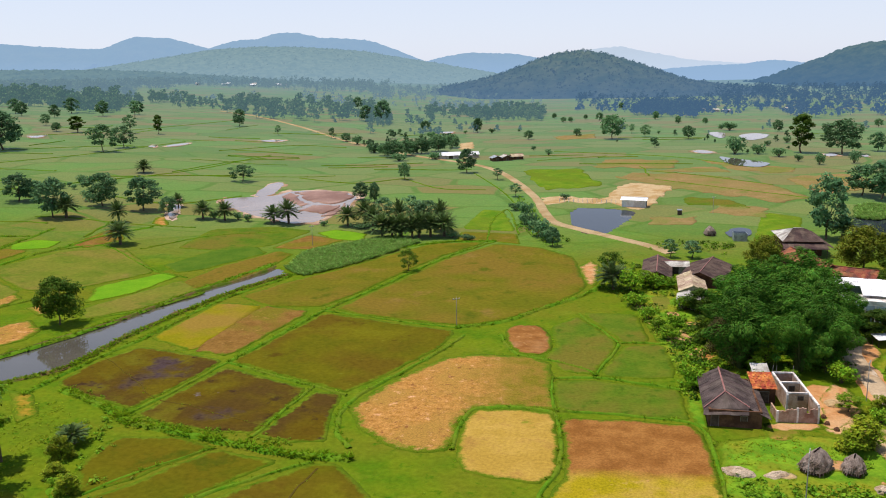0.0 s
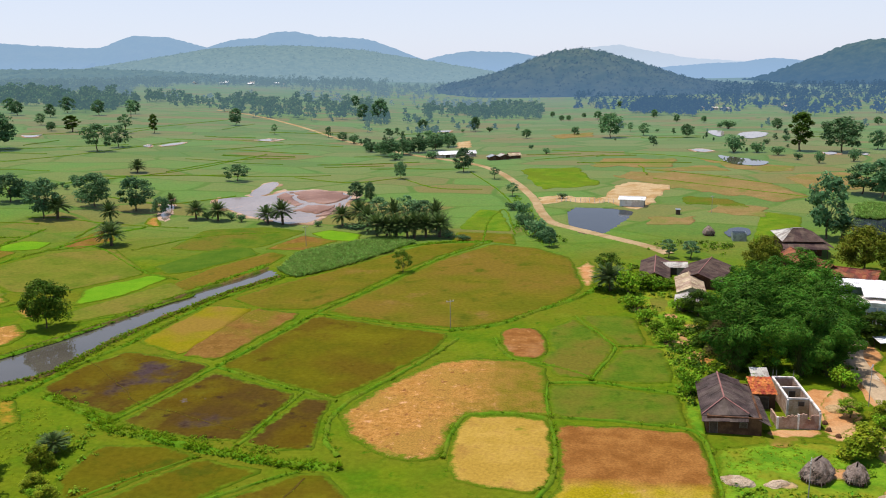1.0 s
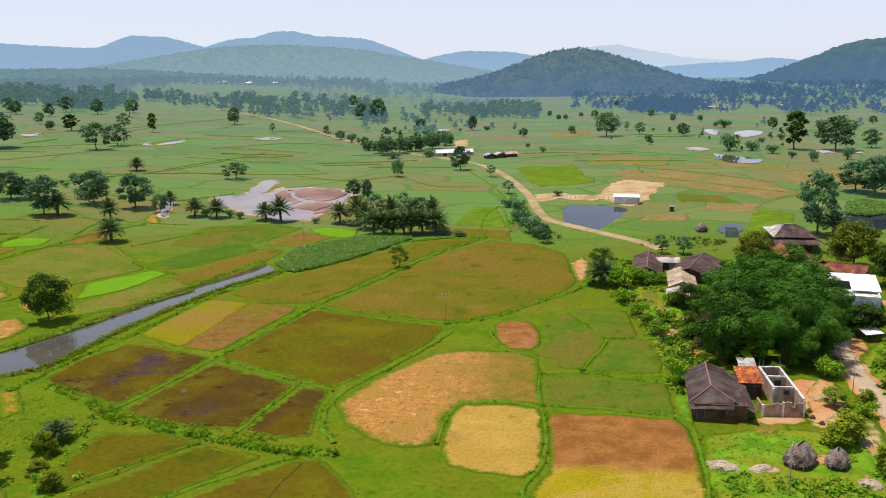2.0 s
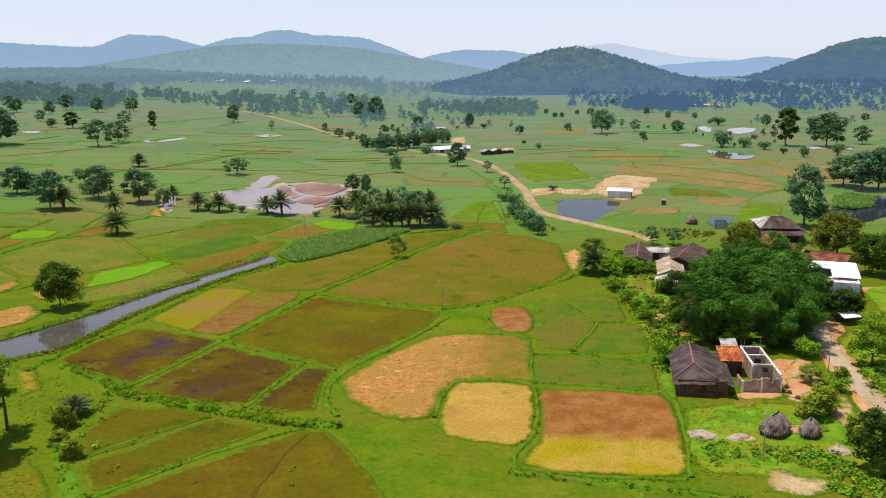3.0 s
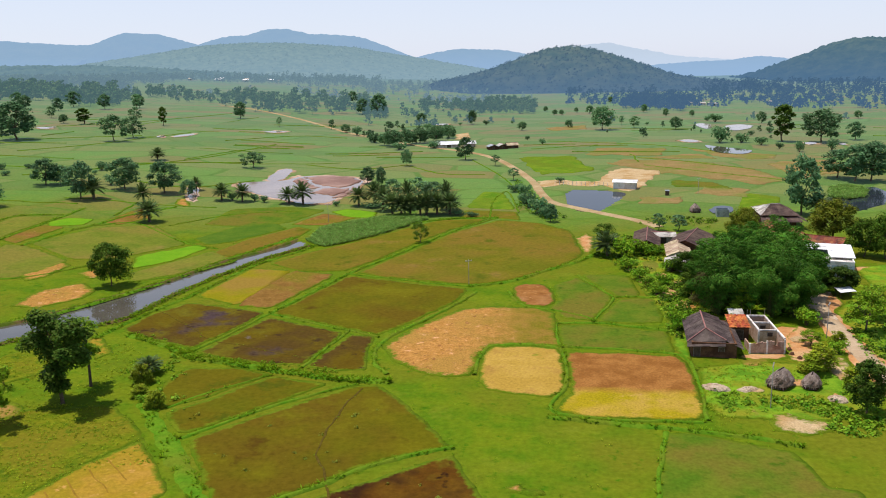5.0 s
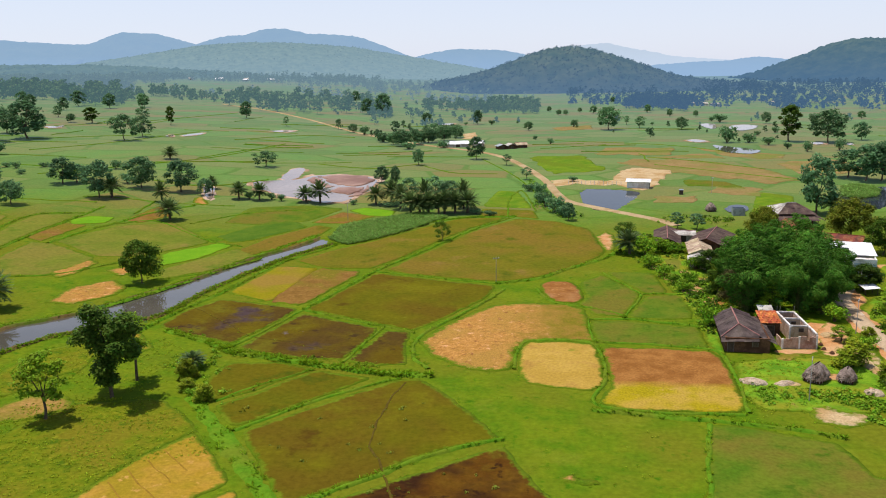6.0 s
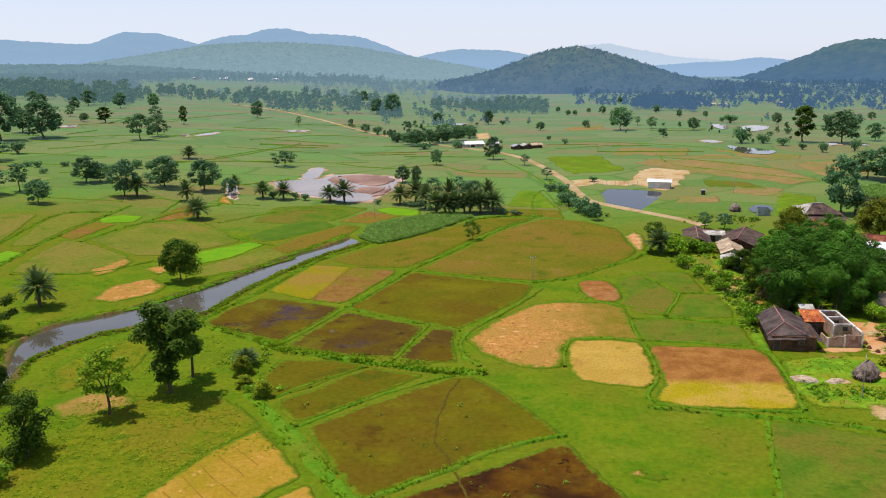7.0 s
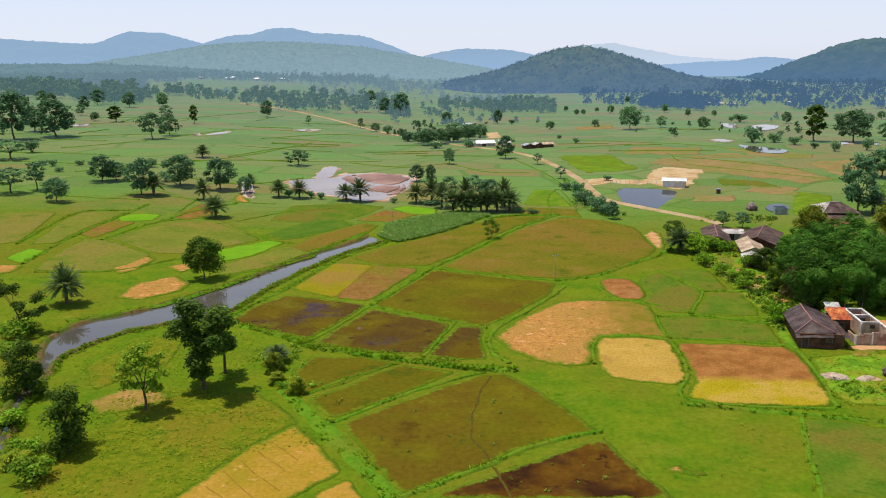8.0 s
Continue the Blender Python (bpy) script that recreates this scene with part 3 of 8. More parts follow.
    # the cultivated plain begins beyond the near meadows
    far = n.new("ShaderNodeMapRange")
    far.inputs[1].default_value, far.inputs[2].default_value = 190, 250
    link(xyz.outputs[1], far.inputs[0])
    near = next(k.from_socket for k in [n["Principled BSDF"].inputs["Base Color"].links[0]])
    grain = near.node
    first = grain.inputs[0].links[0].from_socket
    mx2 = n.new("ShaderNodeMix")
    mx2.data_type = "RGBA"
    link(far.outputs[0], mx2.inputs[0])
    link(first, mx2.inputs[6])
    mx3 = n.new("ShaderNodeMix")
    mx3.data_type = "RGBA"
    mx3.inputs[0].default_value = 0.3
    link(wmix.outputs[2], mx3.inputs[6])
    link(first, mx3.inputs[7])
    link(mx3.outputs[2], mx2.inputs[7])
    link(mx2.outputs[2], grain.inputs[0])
    # haze over the plain, painted in as blue emission that grows with distance
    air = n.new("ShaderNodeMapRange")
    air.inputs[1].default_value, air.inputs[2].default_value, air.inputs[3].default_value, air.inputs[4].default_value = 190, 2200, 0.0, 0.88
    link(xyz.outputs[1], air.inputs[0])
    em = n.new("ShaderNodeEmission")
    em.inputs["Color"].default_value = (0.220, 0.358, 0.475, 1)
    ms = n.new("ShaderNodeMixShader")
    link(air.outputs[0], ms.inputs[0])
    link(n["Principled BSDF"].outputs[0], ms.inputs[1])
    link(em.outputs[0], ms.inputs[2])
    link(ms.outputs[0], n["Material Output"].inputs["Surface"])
    return m


def spread(near0, near1, step, far0, far1, grow=1.06):
    out, s = list(np.arange(near0, near1, step)), step
    while out[-1] < far1:
        s *= grow
        out.append(out[-1] + s)
    s = step
    while out[0] > far0:
        s *= grow
        out.insert(0, out[0] - s)
    return out


# ---- plan ----
RIVER_LEFT = [(-83.2, 58.0), (-89.2, 69.3), (-95.3, 87.2), (-101.9, 100.8), (-100.4, 110.0), (-93.2, 117.1), (-87.4, 129.6), (-81.0, 144.9), (-73.7, 169.6), (-67.5, 179.9), (-64.9, 190.2)]
RIVER_RIGHT = [(-81.9, 58.1), (-87.8, 69.8), (-93.1, 86.3), (-94.6, 91.9), (-93.5, 97.7), (-91.1, 104.2), (-85.0, 111.1), (-76.7, 118.1), (-76.3, 127.8), (-72.9, 147.6), (-67.6, 167.5), (-59.9, 183.1)]
FISH_POND = [(7.5, 266.9), (10.5, 274.7), (21.7, 272.4), (27.8, 266.9), (24.0, 253.5), (16.9, 234.9), (11.0, 232.3), (8.0, 243.8)]
MUD_POND = [(-114.3, 281.2), (-114.1, 287.8), (-107.5, 281.5), (-103.5, 283.6), (-99.8, 291.0), (-96.7, 304.2), (-87.3, 306.8), (-76.4, 302.9), (-70.9, 298.7), (-68.1, 291.8), (-66.7, 272.7), (-67.8, 263.4), (-70.0, 255.7), (-71.1, 246.3), (-77.2, 244.0), (-84.6, 249.8), (-93.8, 255.3), (-101.9, 263.0), (-108.2, 268.8)]
MUD_BANKS = [[(-93.3, 300.3), (-89.4, 305.1), (-81.2, 304.2), (-74.4, 300.1), (-70.6, 293.2), (-70.7, 282.6), (-76.2, 280.0), (-82.4, 283.5), (-88.8, 291.0)], [(-81.7, 267.6), (-79.0, 272.5), (-73.6, 273.9), (-69.8, 275.1), (-69.4, 266.8), (-73.1, 261.1), (-77.2, 261.0)], [(-95.6, 291.6), (-94.6, 297.3), (-90.9, 290.8), (-86.6, 283.3), (-81.1, 277.3), (-84.1, 274.6), (-90.4, 281.6)], [(-71.2, 256.7), (-68.5, 268.0), (-68.1, 278.9), (-66.6, 266.9), (-67.9, 259.0)]]
SMALL_POND = [(-106.9, 293.7), (-108.4, 303.5), (-110.1, 318.7), (-108.5, 324.1), (-105.7, 324.7), (-103.4, 317.0), (-102.4, 304.8), (-101.0, 294.9), (-103.1, 289.0)]
WET_STREAKS = [[(-203.2, 424.7), (-203.5, 435.2), (-198.7, 448.2), (-196.5, 434.2), (-199.7, 422.5)], [(-210.0, 418.8), (-212.1, 428.5), (-209.4, 429.5), (-204.3, 417.5)], [(-301.6, 453.6), (-295.4, 456.1), (-294.0, 465.5), (-287.8, 446.3), (-291.7, 444.8)], [(-168.3, 472.8), (-164.0, 483.8), (-154.8, 485.9), (-159.5, 470.3)], [(131.2, 425.5), (137.9, 427.9), (137.8, 419.1), (131.0, 414.0)], [(145.7, 415.6), (151.7, 420.9), (147.4, 409.9)], [(-80.7, 587.4), (-65.7, 591.8), (-67.2, 570.1)], [(72.5, 442.9), (79.3, 448.8), (84.2, 435.5), (76.2, 430.0)]]
STREAM_POND = [(-127.4, 266.0), (-130.4, 277.2), (-123.5, 267.3), (-115.8, 246.4), (-116.3, 242.3)]
POND_REEDS = [(91.0, 258.4), (96.8, 274.5), (102.5, 281.0), (107.0, 278.8), (106.2, 269.3), (101.4, 258.4), (95.3, 254.7)]
LILY_POND = [(84.0, 241.8), (93.7, 266.8), (103.2, 277.5), (112.9, 279.7), (113.2, 266.7), (103.8, 247.3), (94.0, 236.7), (85.2, 233.2)]
FAR_POND = [(101.8, 562.0), (108.6, 571.5), (113.4, 565.5), (106.5, 527.4), (101.9, 519.1), (101.0, 532.8)]
FAR_POND_B = [(119.9, 549.4), (131.2, 557.8), (137.2, 546.9), (128.2, 520.2), (116.1, 504.5), (112.6, 522.2)]
MARSH = [(81.0, 417.8), (86.9, 406.1), (98.8, 389.8), (92.2, 371.9), (79.1, 379.2)]
TANK_POOL = [(48.7, 235.3), (53.4, 243.3), (57.2, 239.7), (54.3, 229.5), (48.7, 228.6)]
SIDE_POND = [(52.3, 116.0), (55.9, 118.2), (59.0, 114.0), (54.5, 107.0), (51.3, 109.4)]
REEDS = [(-61.2, 187.1), (-61.6, 205.4), (-51.5, 218.0), (-42.7, 225.1), (-34.3, 220.0), (-39.7, 207.6), (-48.7, 191.0), (-55.4, 182.0)]
DIRT_ROAD = [(30.8, 209.2), (26.6, 218.0), (18.8, 227.3), (9.6, 238.4), (2.0, 247.6), (-1.3, 266.9), (-3.1, 286.7), (-9.3, 318.4), (-19.3, 356.6), (-30.0, 380.6), (-44.1, 398.8), (-60.7, 416.7), (-80.1, 442.2), (-102.7, 474.5), (-125.3, 505.7), (-158.9, 559.9), (-235.4, 677.0), (-296.9, 739.2)]
VILLAGE_ROAD = [(46.3, 86.8), (46.9, 99.5), (47.2, 114.4), (48.1, 127.8), (49.1, 137.3), (52.8, 144.5)]
BAMBOO = [(31.0, 133.9), (34.8, 130.0), (38.8, 128.7), (43.0, 129.0), (47.8, 139.0), (34.7, 147.3), (39.7, 145.6), (44.4, 144.1), (30.9, 145.1), (49.3, 154.1), (44.3, 160.3), (39.1, 160.0), (34.6, 155.4), (40.2, 153.6), (45.2, 153.9), (50.4, 162.8), (48.7, 146.2), (29.6, 137.8), (34.1, 138.1), (38.4, 136.7), (42.7, 135.3), (29.8, 128.1), (35.7, 145.4), (40.2, 142.0), (44.4, 138.8), (32.8, 139.7), (43.5, 149.7), (45.0, 133.8), (37.8, 140.1), (34.6, 127.6), (38.6, 126.9), (42.4, 126.9)]
DITCHES = [[(-26.7, 89.1), (-27.8, 81.2), (-28.3, 74.6), (-27.7, 68.8), (-25.8, 64.7), (-24.2, 60.4), (-22.4, 54.5)], [(-72.7, 124.7), (-65.6, 118.0), (-60.9, 113.4), (-56.5, 108.4)], [(-55.0, 107.8), (-50.2, 106.3), (-45.3, 104.2), (-41.1, 102.2), (-37.0, 100.3)]]
PALE_SPOTS = [([(-41.2, 68.5), (-27.9, 88.1), (-15.6, 73.9), (-25.0, 63.8), (-33.7, 56.4)], 26), ([(-28.7, 55.6), (-12.5, 67.8), (-9.4, 59.8), (-16.8, 55.2)], 16), ([(-65.8, 90.3), (-57.1, 93.4), (-45.6, 89.4), (-46.0, 76.8)], 10)]
MEADOWS = []
MEADOWS.append(([(-84.1, 73.5), (-71.4, 80.8), (-61.8, 81.5), (-53.6, 76.2), (-46.0, 65.0), (-53.6, 62.8), (-57.1, 53.1), (-61.0, 49.3), (-71.5, 48.3), (-80.5, 60.4)], 900))
MEADOWS.append(([(-91.2, 90.3), (-85.6, 103.4), (-68.8, 106.4), (-58.8, 93.3), (-60.9, 83.7), (-71.4, 80.8), (-83.4, 79.6)], 300))
MEADOWS.append(([(-12.9, 74.2), (-3.6, 76.4), (13.0, 76.2), (11.5, 64.0), (-7.7, 61.5)], 4))
MEADOWS.append(([(-24.0, 91.1), (-15.9, 85.1), (-2.3, 84.2), (12.0, 77.0), (8.7, 57.5), (-5.2, 56.3), (-13.0, 70.8), (-19.8, 82.8)], 4))
MEADOWS.append(([(22.4, 100.6), (30.8, 103.3), (38.9, 97.9), (35.9, 86.0), (27.3, 85.4), (18.5, 79.0)], 240))
THICKETS = []
THICKETS.append(([(36.2, 89.1), (40.5, 94.1), (44.7, 91.4), (41.5, 79.5), (35.6, 77.8), (32.8, 80.1)], 150))
THICKETS.append(([(-68.1, 98.2), (-66.7, 101.5), (-62.1, 99.6), (-60.0, 101.9), (-55.2, 96.1), (-53.0, 88.9), (-47.0, 78.5), (-50.0, 78.3), (-57.9, 86.9), (-64.4, 93.5)], 45))
THICKETS.append(([(-71.7, 113.0), (-65.0, 109.7), (-55.8, 102.2), (-47.0, 99.7), (-39.2, 98.8), (-32.3, 97.4), (-31.5, 95.0), (-39.6, 95.7), (-47.9, 96.2), (-55.6, 98.5), (-67.9, 108.2)], 230))
THICKETS.append(([(-10.9, 298.8), (-6.4, 281.5), (1.1, 239.3), (2.6, 220.5), (-0.4, 216.9), (-4.7, 243.3), (-9.9, 270.9)], 160))
THICKETS.append(([(20.0, 142.7), (26.8, 148.4), (29.9, 136.5), (27.9, 130.3), (21.0, 127.0)], 120))
THICKETS.append(([(11.7, 176.1), (17.1, 200.6), (23.5, 194.2), (26.8, 176.7), (29.5, 161.8), (28.1, 145.1), (25.0, 134.3), (22.0, 137.5), (18.7, 144.6), (17.0, 156.8)], 300))
THICKETS.append(([(22.0, 137.5), (26.4, 134.4), (29.6, 125.2), (21.6, 114.0), (19.4, 116.4)], 160))
THICKETS.append(([(26.4, 128.0), (34.1, 125.5), (43.2, 126.1), (46.8, 126.3), (48.7, 139.0), (31.9, 138.0)], 160))
THICKETS.append(([(34.9, 101.5), (40.0, 103.9), (41.1, 98.1), (38.0, 84.7), (33.6, 82.9), (31.9, 90.4)], 16))
THICKETS.append(([(21.7, 92.2), (28.5, 90.2), (28.0, 85.4), (21.4, 84.9)], 12))
THICKETS.append(([(22.0, 90.0), (28.0, 91.0), (34.0, 90.0), (38.0, 86.0), (36.0, 83.0), (29.0, 87.2), (22.0, 87.0)], 150))
THICKETS.append(([(50.4, 126.5), (58.4, 139.5), (63.1, 139.7), (48.9, 102.5), (46.8, 104.4)], 200))
THICKETS.append(([(49.2, 201.4), (58.6, 231.2), (65.6, 201.9), (58.8, 177.9)], 160))
THICKETS.append(([(-9.0, 239.1), (-7.7, 274.8), (-2.4, 248.5), (6.8, 222.3), (2.8, 216.0)], 160))
THICKETS.append(([(25.4, 213.4), (38.7, 213.7), (43.5, 208.1), (49.2, 223.0), (29.3, 222.7)], 120))

# ---- water, roads and the ground sheet ----
RIVER = RIVER_LEFT + RIVER_RIGHT[::-1]
HOLLOWS = [(RIVER, 0.55), (FISH_POND, 0.6), (LILY_POND, 0.5)]
BOXES = [(min(p[0] for p in q), max(p[0] for p in q), min(p[1] for p in q), max(p[1] for p in q), q, d) for q, d in HOLLOWS]


def ground_height(x, y):
    z = lie(x, y) - 0.01 + 0.03 * wobble(x, y, 3.0)
    for x0, x1, y0, y1, q, d in BOXES:
        if x0 < x < x1 and y0 < y < y1 and inside((x, y), q):
            return z - d
    return z


gx = spread(-160, 100, 1.2, -4500, 4500)
gy = spread(20, 300, 1.2, -900, 4950)
gv = [(x, y, ground_height(x, y)) for y in gy for x in gx]
nx = len(gx)
gf = [(j * nx + i, j * nx + i + 1, (j + 1) * nx + i + 1, (j + 1) * nx + i) for j in range(len(gy) - 1) for i in range(nx - 1)]
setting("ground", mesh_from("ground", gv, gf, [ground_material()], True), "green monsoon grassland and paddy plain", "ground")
water("stream", RIVER, 0.17, M_WATER, "calm brown stream reflecting the pale sky", under=0.9)
water("fish_pond", FISH_POND, 0.18, M_POND, "dark still fish pond beside a white shed", under=0.9)
def swollen(poly, k):
    mx, my = sum(p[0] for p in poly) / len(poly), sum(p[1] for p in poly) / len(poly)
    return [(mx + (x - mx) * k, my + (y - my) * k) for x, y in poly]


for q in (MUD_POND, SMALL_POND, STREAM_POND):
    field("mud_bank", M_PALEMUD, "pale drying mud margin round a shallow pond", swollen(q, 1.07), 0.08)
water("mud_pond", MUD_POND, -0.065, M_MUDDY, "shallow muddy pond with brown water")
water("small_pond", SMALL_POND, -0.065, M_MUDDY, "small muddy pool")
water("small_pond", STREAM_POND, -0.065, M_MUDDY, "small muddy pool")
water("lily_pond", LILY_POND, 0.2, M_POND, "village pond with a bed of reeds", under=0.9)
water("far_pond", FAR_POND, -0.25, M_MUDDY, "shallow pale pool on the plain")
water("far_pond", FAR_POND_B, -0.25, M_MUDDY, "shallow pale pool on the plain")
water("far_pond", MARSH, -0.25, M_WATER, "marshy pool among bushes")
water("far_pond", TANK_POOL, -0.2, M_POND, "small pool beside a grey water tank")
for q in WET_STREAKS:
    field("bare_patch", M_PALEMUD, "bare pale earth round a shallow pool", swollen(q, 1.15), 0.5)
    water("far_pond", q, -0.25, M_MUDDY, "shallow pale pool on the plain")
water("side_pond", SIDE_POND, -0.03, M_POND, "dark pool beside the village lane")
for q in MUD_BANKS:
    field("mud_bank", M_MUD, "bare brown wet mud rising out of the pond", q, 0.8)
for name, edge_line, sign in (("left", RIVER_LEFT, 1), ("right", RIVER_RIGHT, -1)):
    # a cut earth bank down to the water, overgrown along its lip
    bank = [(x + 0.4 * wobble(x, y, 5.0, 1), y + 0.5 * wobble(x, y, 4.0, 2)) for x, y in stepped(rounded(edge_line, 2, False), 0.9)]
    bv, bf = [], []
    for i, (x, y) in enumerate(bank):
        p, q = bank[max(i - 1, 0)], bank[min(i + 1, len(bank) - 1)]
        d = Vector((q[0] - p[0], q[1] - p[1])).normalized() * sign
        tall = 0.34 + 0.2 * wobble(x, y, 4.0, 3)
        for u, z in ((1.0, -0.04), (0.45, tall * 0.85), (0.1, tall), (-0.2, tall * 0.45), (-0.5, -0.3), (-0.9, -0.5)):
            bv.append((x - d.y * u, y + d.x * u, lie(x, y) + z + 0.05 * wobble(x * 3, y * 3, 1.0, u)))
        for _ in range(3 if sign < 0 else 1):
            u = random.uniform(0.0, 1.3)
            TUFTS.append((x - d.y * u, y + d.x * u, lie(x, y) + 0.2, random.uniform(0.25, 0.6 if sign < 0 else 0.4)))
    bf = [(i * 6 + k, i * 6 + k + 1, i * 6 + k + 7, i * 6 + k + 6) for i in range(len(bank) - 1) for k in range(5)]
    setting("stream_bank", mesh_from("stream_bank", bv, bf, [M_BANK], True), "cut brown earth bank with grass along the stream", "bank")
ribbon("dirt_road", DIRT_ROAD, 2.9, 0.16, M_DIRT, "pale winding dirt road across the plain", "road")
ribbon("lane_verge", VILLAGE_ROAD, 4.4, 0.07, M_YARD, "bare dusty verge along the village lane", "road", 0.0, 0.4)
ribbon("village_road", VILLAGE_ROAD, 3.0, 0.16, M_CONCRETE_ROAD, "worn concrete village lane", "road", 0.04, 0.05)

for line in DITCHES:
    line = [(x + 0.45 * wobble(x, y, 2.2, 5), y + 0.45 * wobble(x, y, 2.2, 6)) for x, y in stepped(line, 1.0)]
    ribbon("ditch", line, 0.26 if line[0][0] > -30 else 0.13, 0.1, M_DITCH, "narrow drainage ditch across a paddy", "ditch", 0.0, 0.8)
    for x, y in stepped(line, 0.9):
        if random.random() < 0.5:
            TUFTS.append((x + random.uniform(-0.3, 0.3), y, lie(x, y) + 0.05, random.uniform(0.1, 0.22)))
# ---- distant hills ----
def ridge(far, knots, depth, mat, label):
    """A wooded ridge whose crest runs through the knots (x, height)."""
    xs, zs = [k[0] for k in knots], [k[1] for k in knots]
    x0, x1 = xs[0], xs[-1]
    step = max(4.0, far / 420)
    cols = int((x1 - x0) / step) + 1
    rows = 40
    crest = np.interp(np.linspace(x0, x1, cols), xs, zs)
    kernel = max(2, cols // 150)
    crest = np.convolve(np.pad(crest, kernel, mode="edge"), np.ones(2 * kernel + 1) / (2 * kernel + 1), mode="valid")
    verts = []
    for j in range(rows):
        v = j / (rows - 1) * 1.5 - 1.0
        for i in range(cols):
            x = x0 + (x1 - x0) * i / (cols - 1)
            fall = math.cos(v * math.pi / 2) ** 1.3 if v < 0 else math.cos(v * math.pi / 2)
            y = far + v * depth + 0.25 * depth * noise.noise(Vector((x / depth * 1.4, 3.7, far))) * (1 - abs(v))
            rough = (1.0 if far < 2100 else 0.45) * (far / 420 * 1.3 * noise.noise(Vector((x / (far / 150), y / (far / 150), 1.0))) + far / 420 * 0.9 * noise.noise(Vector((x / (far / 420), y / (far / 420), 5.0))))
            spur = 0.16 * noise.noise(Vector((x / (0.35 * depth), y / depth, 2.0)))
            verts.append((x, y, max(-4.0, (crest[i] + 4) * fall * (1 + spur * (1 - fall) * 2.0) - 4 + rough * min(1, fall * 3))))
    faces = [(j * cols + i, j * cols + i + 1, (j + 1) * cols + i + 1, (j + 1) * cols + i) for j in range(rows - 1) for i in range(cols - 1)]
    return setting("backdrop", mesh_from("backdrop", verts, faces, [mat], True), label, "hills")


# ---- plants ----
def leaf_cloud(shape, centre, radii, count, size, rng, inner=0.75, up=0.3, loose=0.5):
    """Leaf sprays on the skin of one clump, turned outward and up."""
    for _ in range(count):
        d = Vector((rng.gauss(0, 1), rng.gauss(0, 1), rng.gauss(0, 1) + 0.25)).normalized()
        p = Vector(centre) + Vector((d.x * radii[0], d.y * radii[1], d.z * radii[2])) * rng.uniform(inner, 1.05)
        n = (d + Vector((rng.gauss(0, loose), rng.gauss(0, loose), rng.gauss(0, loose) + up))).normalized()
        a = n.orthogonal().normalized()
        a.rotate(Matrix.Rotation(rng.uniform(0, 6.28), 3, n))
        b = n.cross(a)
        s, w = size * rng.uniform(0.6, 1.4), rng.uniform(0.45, 0.8)
        shape.add([p - a * s, p - b * s * w + n * 0.15 * s, p + a * s, p + b * s * w - n * 0.1 * s], [(0, 1, 2, 3)])


def broad_tree(seed, height, width, clumps, leaves, size, low=0.3, sparse=0.0, flat=0.75, base=None):
    """Meshes of trunk and crown: a bent trunk with forked boughs, twigs to every clump, leaf sprays round them."""
    rng = random.Random(seed)
    wood, crown = Shape(), Shape()
    base = low if base is None else base
    r0 = 0.012 * height + 0.04
    fork = Vector((rng.uniform(-0.3, 0.3), rng.uniform(-0.3, 0.3), height * low * rng.uniform(0.9, 1.2)))
    wood.tube([(0, 0, -0.3), (0.05, 0, 0.15), fork * 0.5 + Vector((0.1, 0.05, 0)), fork], [r0 * 1.5, r0 * 1.1, r0 * 0.9, r0 * 0.8], 8)
    # a few boughs carry the clumps, so the crown falls into uneven masses
    boughs = []
    for k in range(5):
        a = k * 1.257 + rng.uniform(-0.4, 0.4)
        out = width * 0.5 * rng.uniform(0.25, 0.6)
        top = Vector((math.cos(a) * out, math.sin(a) * out, height * rng.uniform(0.45, 0.78)))
        wood.tube([fork, fork.lerp(top, 0.5) + Vector((0, 0, 0.04 * height)), top], [r0 * 0.6, r0 * 0.4, r0 * 0.2], 5)
        boughs.append(top)
    for k in range(clumps):
        ang = k * 2.4 + rng.uniform(-0.5, 0.5)
        t = (k + 0.5) / clumps
        z = height * (base + 0.08 + (0.86 - base) * (1 - (1 - t) ** 1.2)) + rng.uniform(-0.06, 0.05) * height
        profile = math.sin(math.pi * min(1.0, 0.16 + 0.84 * (1 - abs(2 * t - 0.85) ** 1.6 * 0.9)) / 2)
        rad = width * 0.46 * profile * rng.uniform(0.2, 1.0) ** 0.6
        c = Vector((math.cos(ang) * rad, math.sin(ang) * rad, z))
        near = min(boughs, key=lambda b: (b - c).length)
        c = c.lerp(near, 0.16)
        wood.tube([near, near.lerp(c, 0.6), c], [r0 * 0.18, r0 * 0.12, r0 * 0.05], 4)
        r = width * rng.uniform(0.09, 0.19)
        leaf_cloud(crown, c, (r, r, r * flat), int(leaves * rng.uniform(0.7, 1.2) * (1 - sparse)), size * rng.uniform(0.85, 1.15), rng, 0.35, 0.6, 0.6)
    return wood, crown


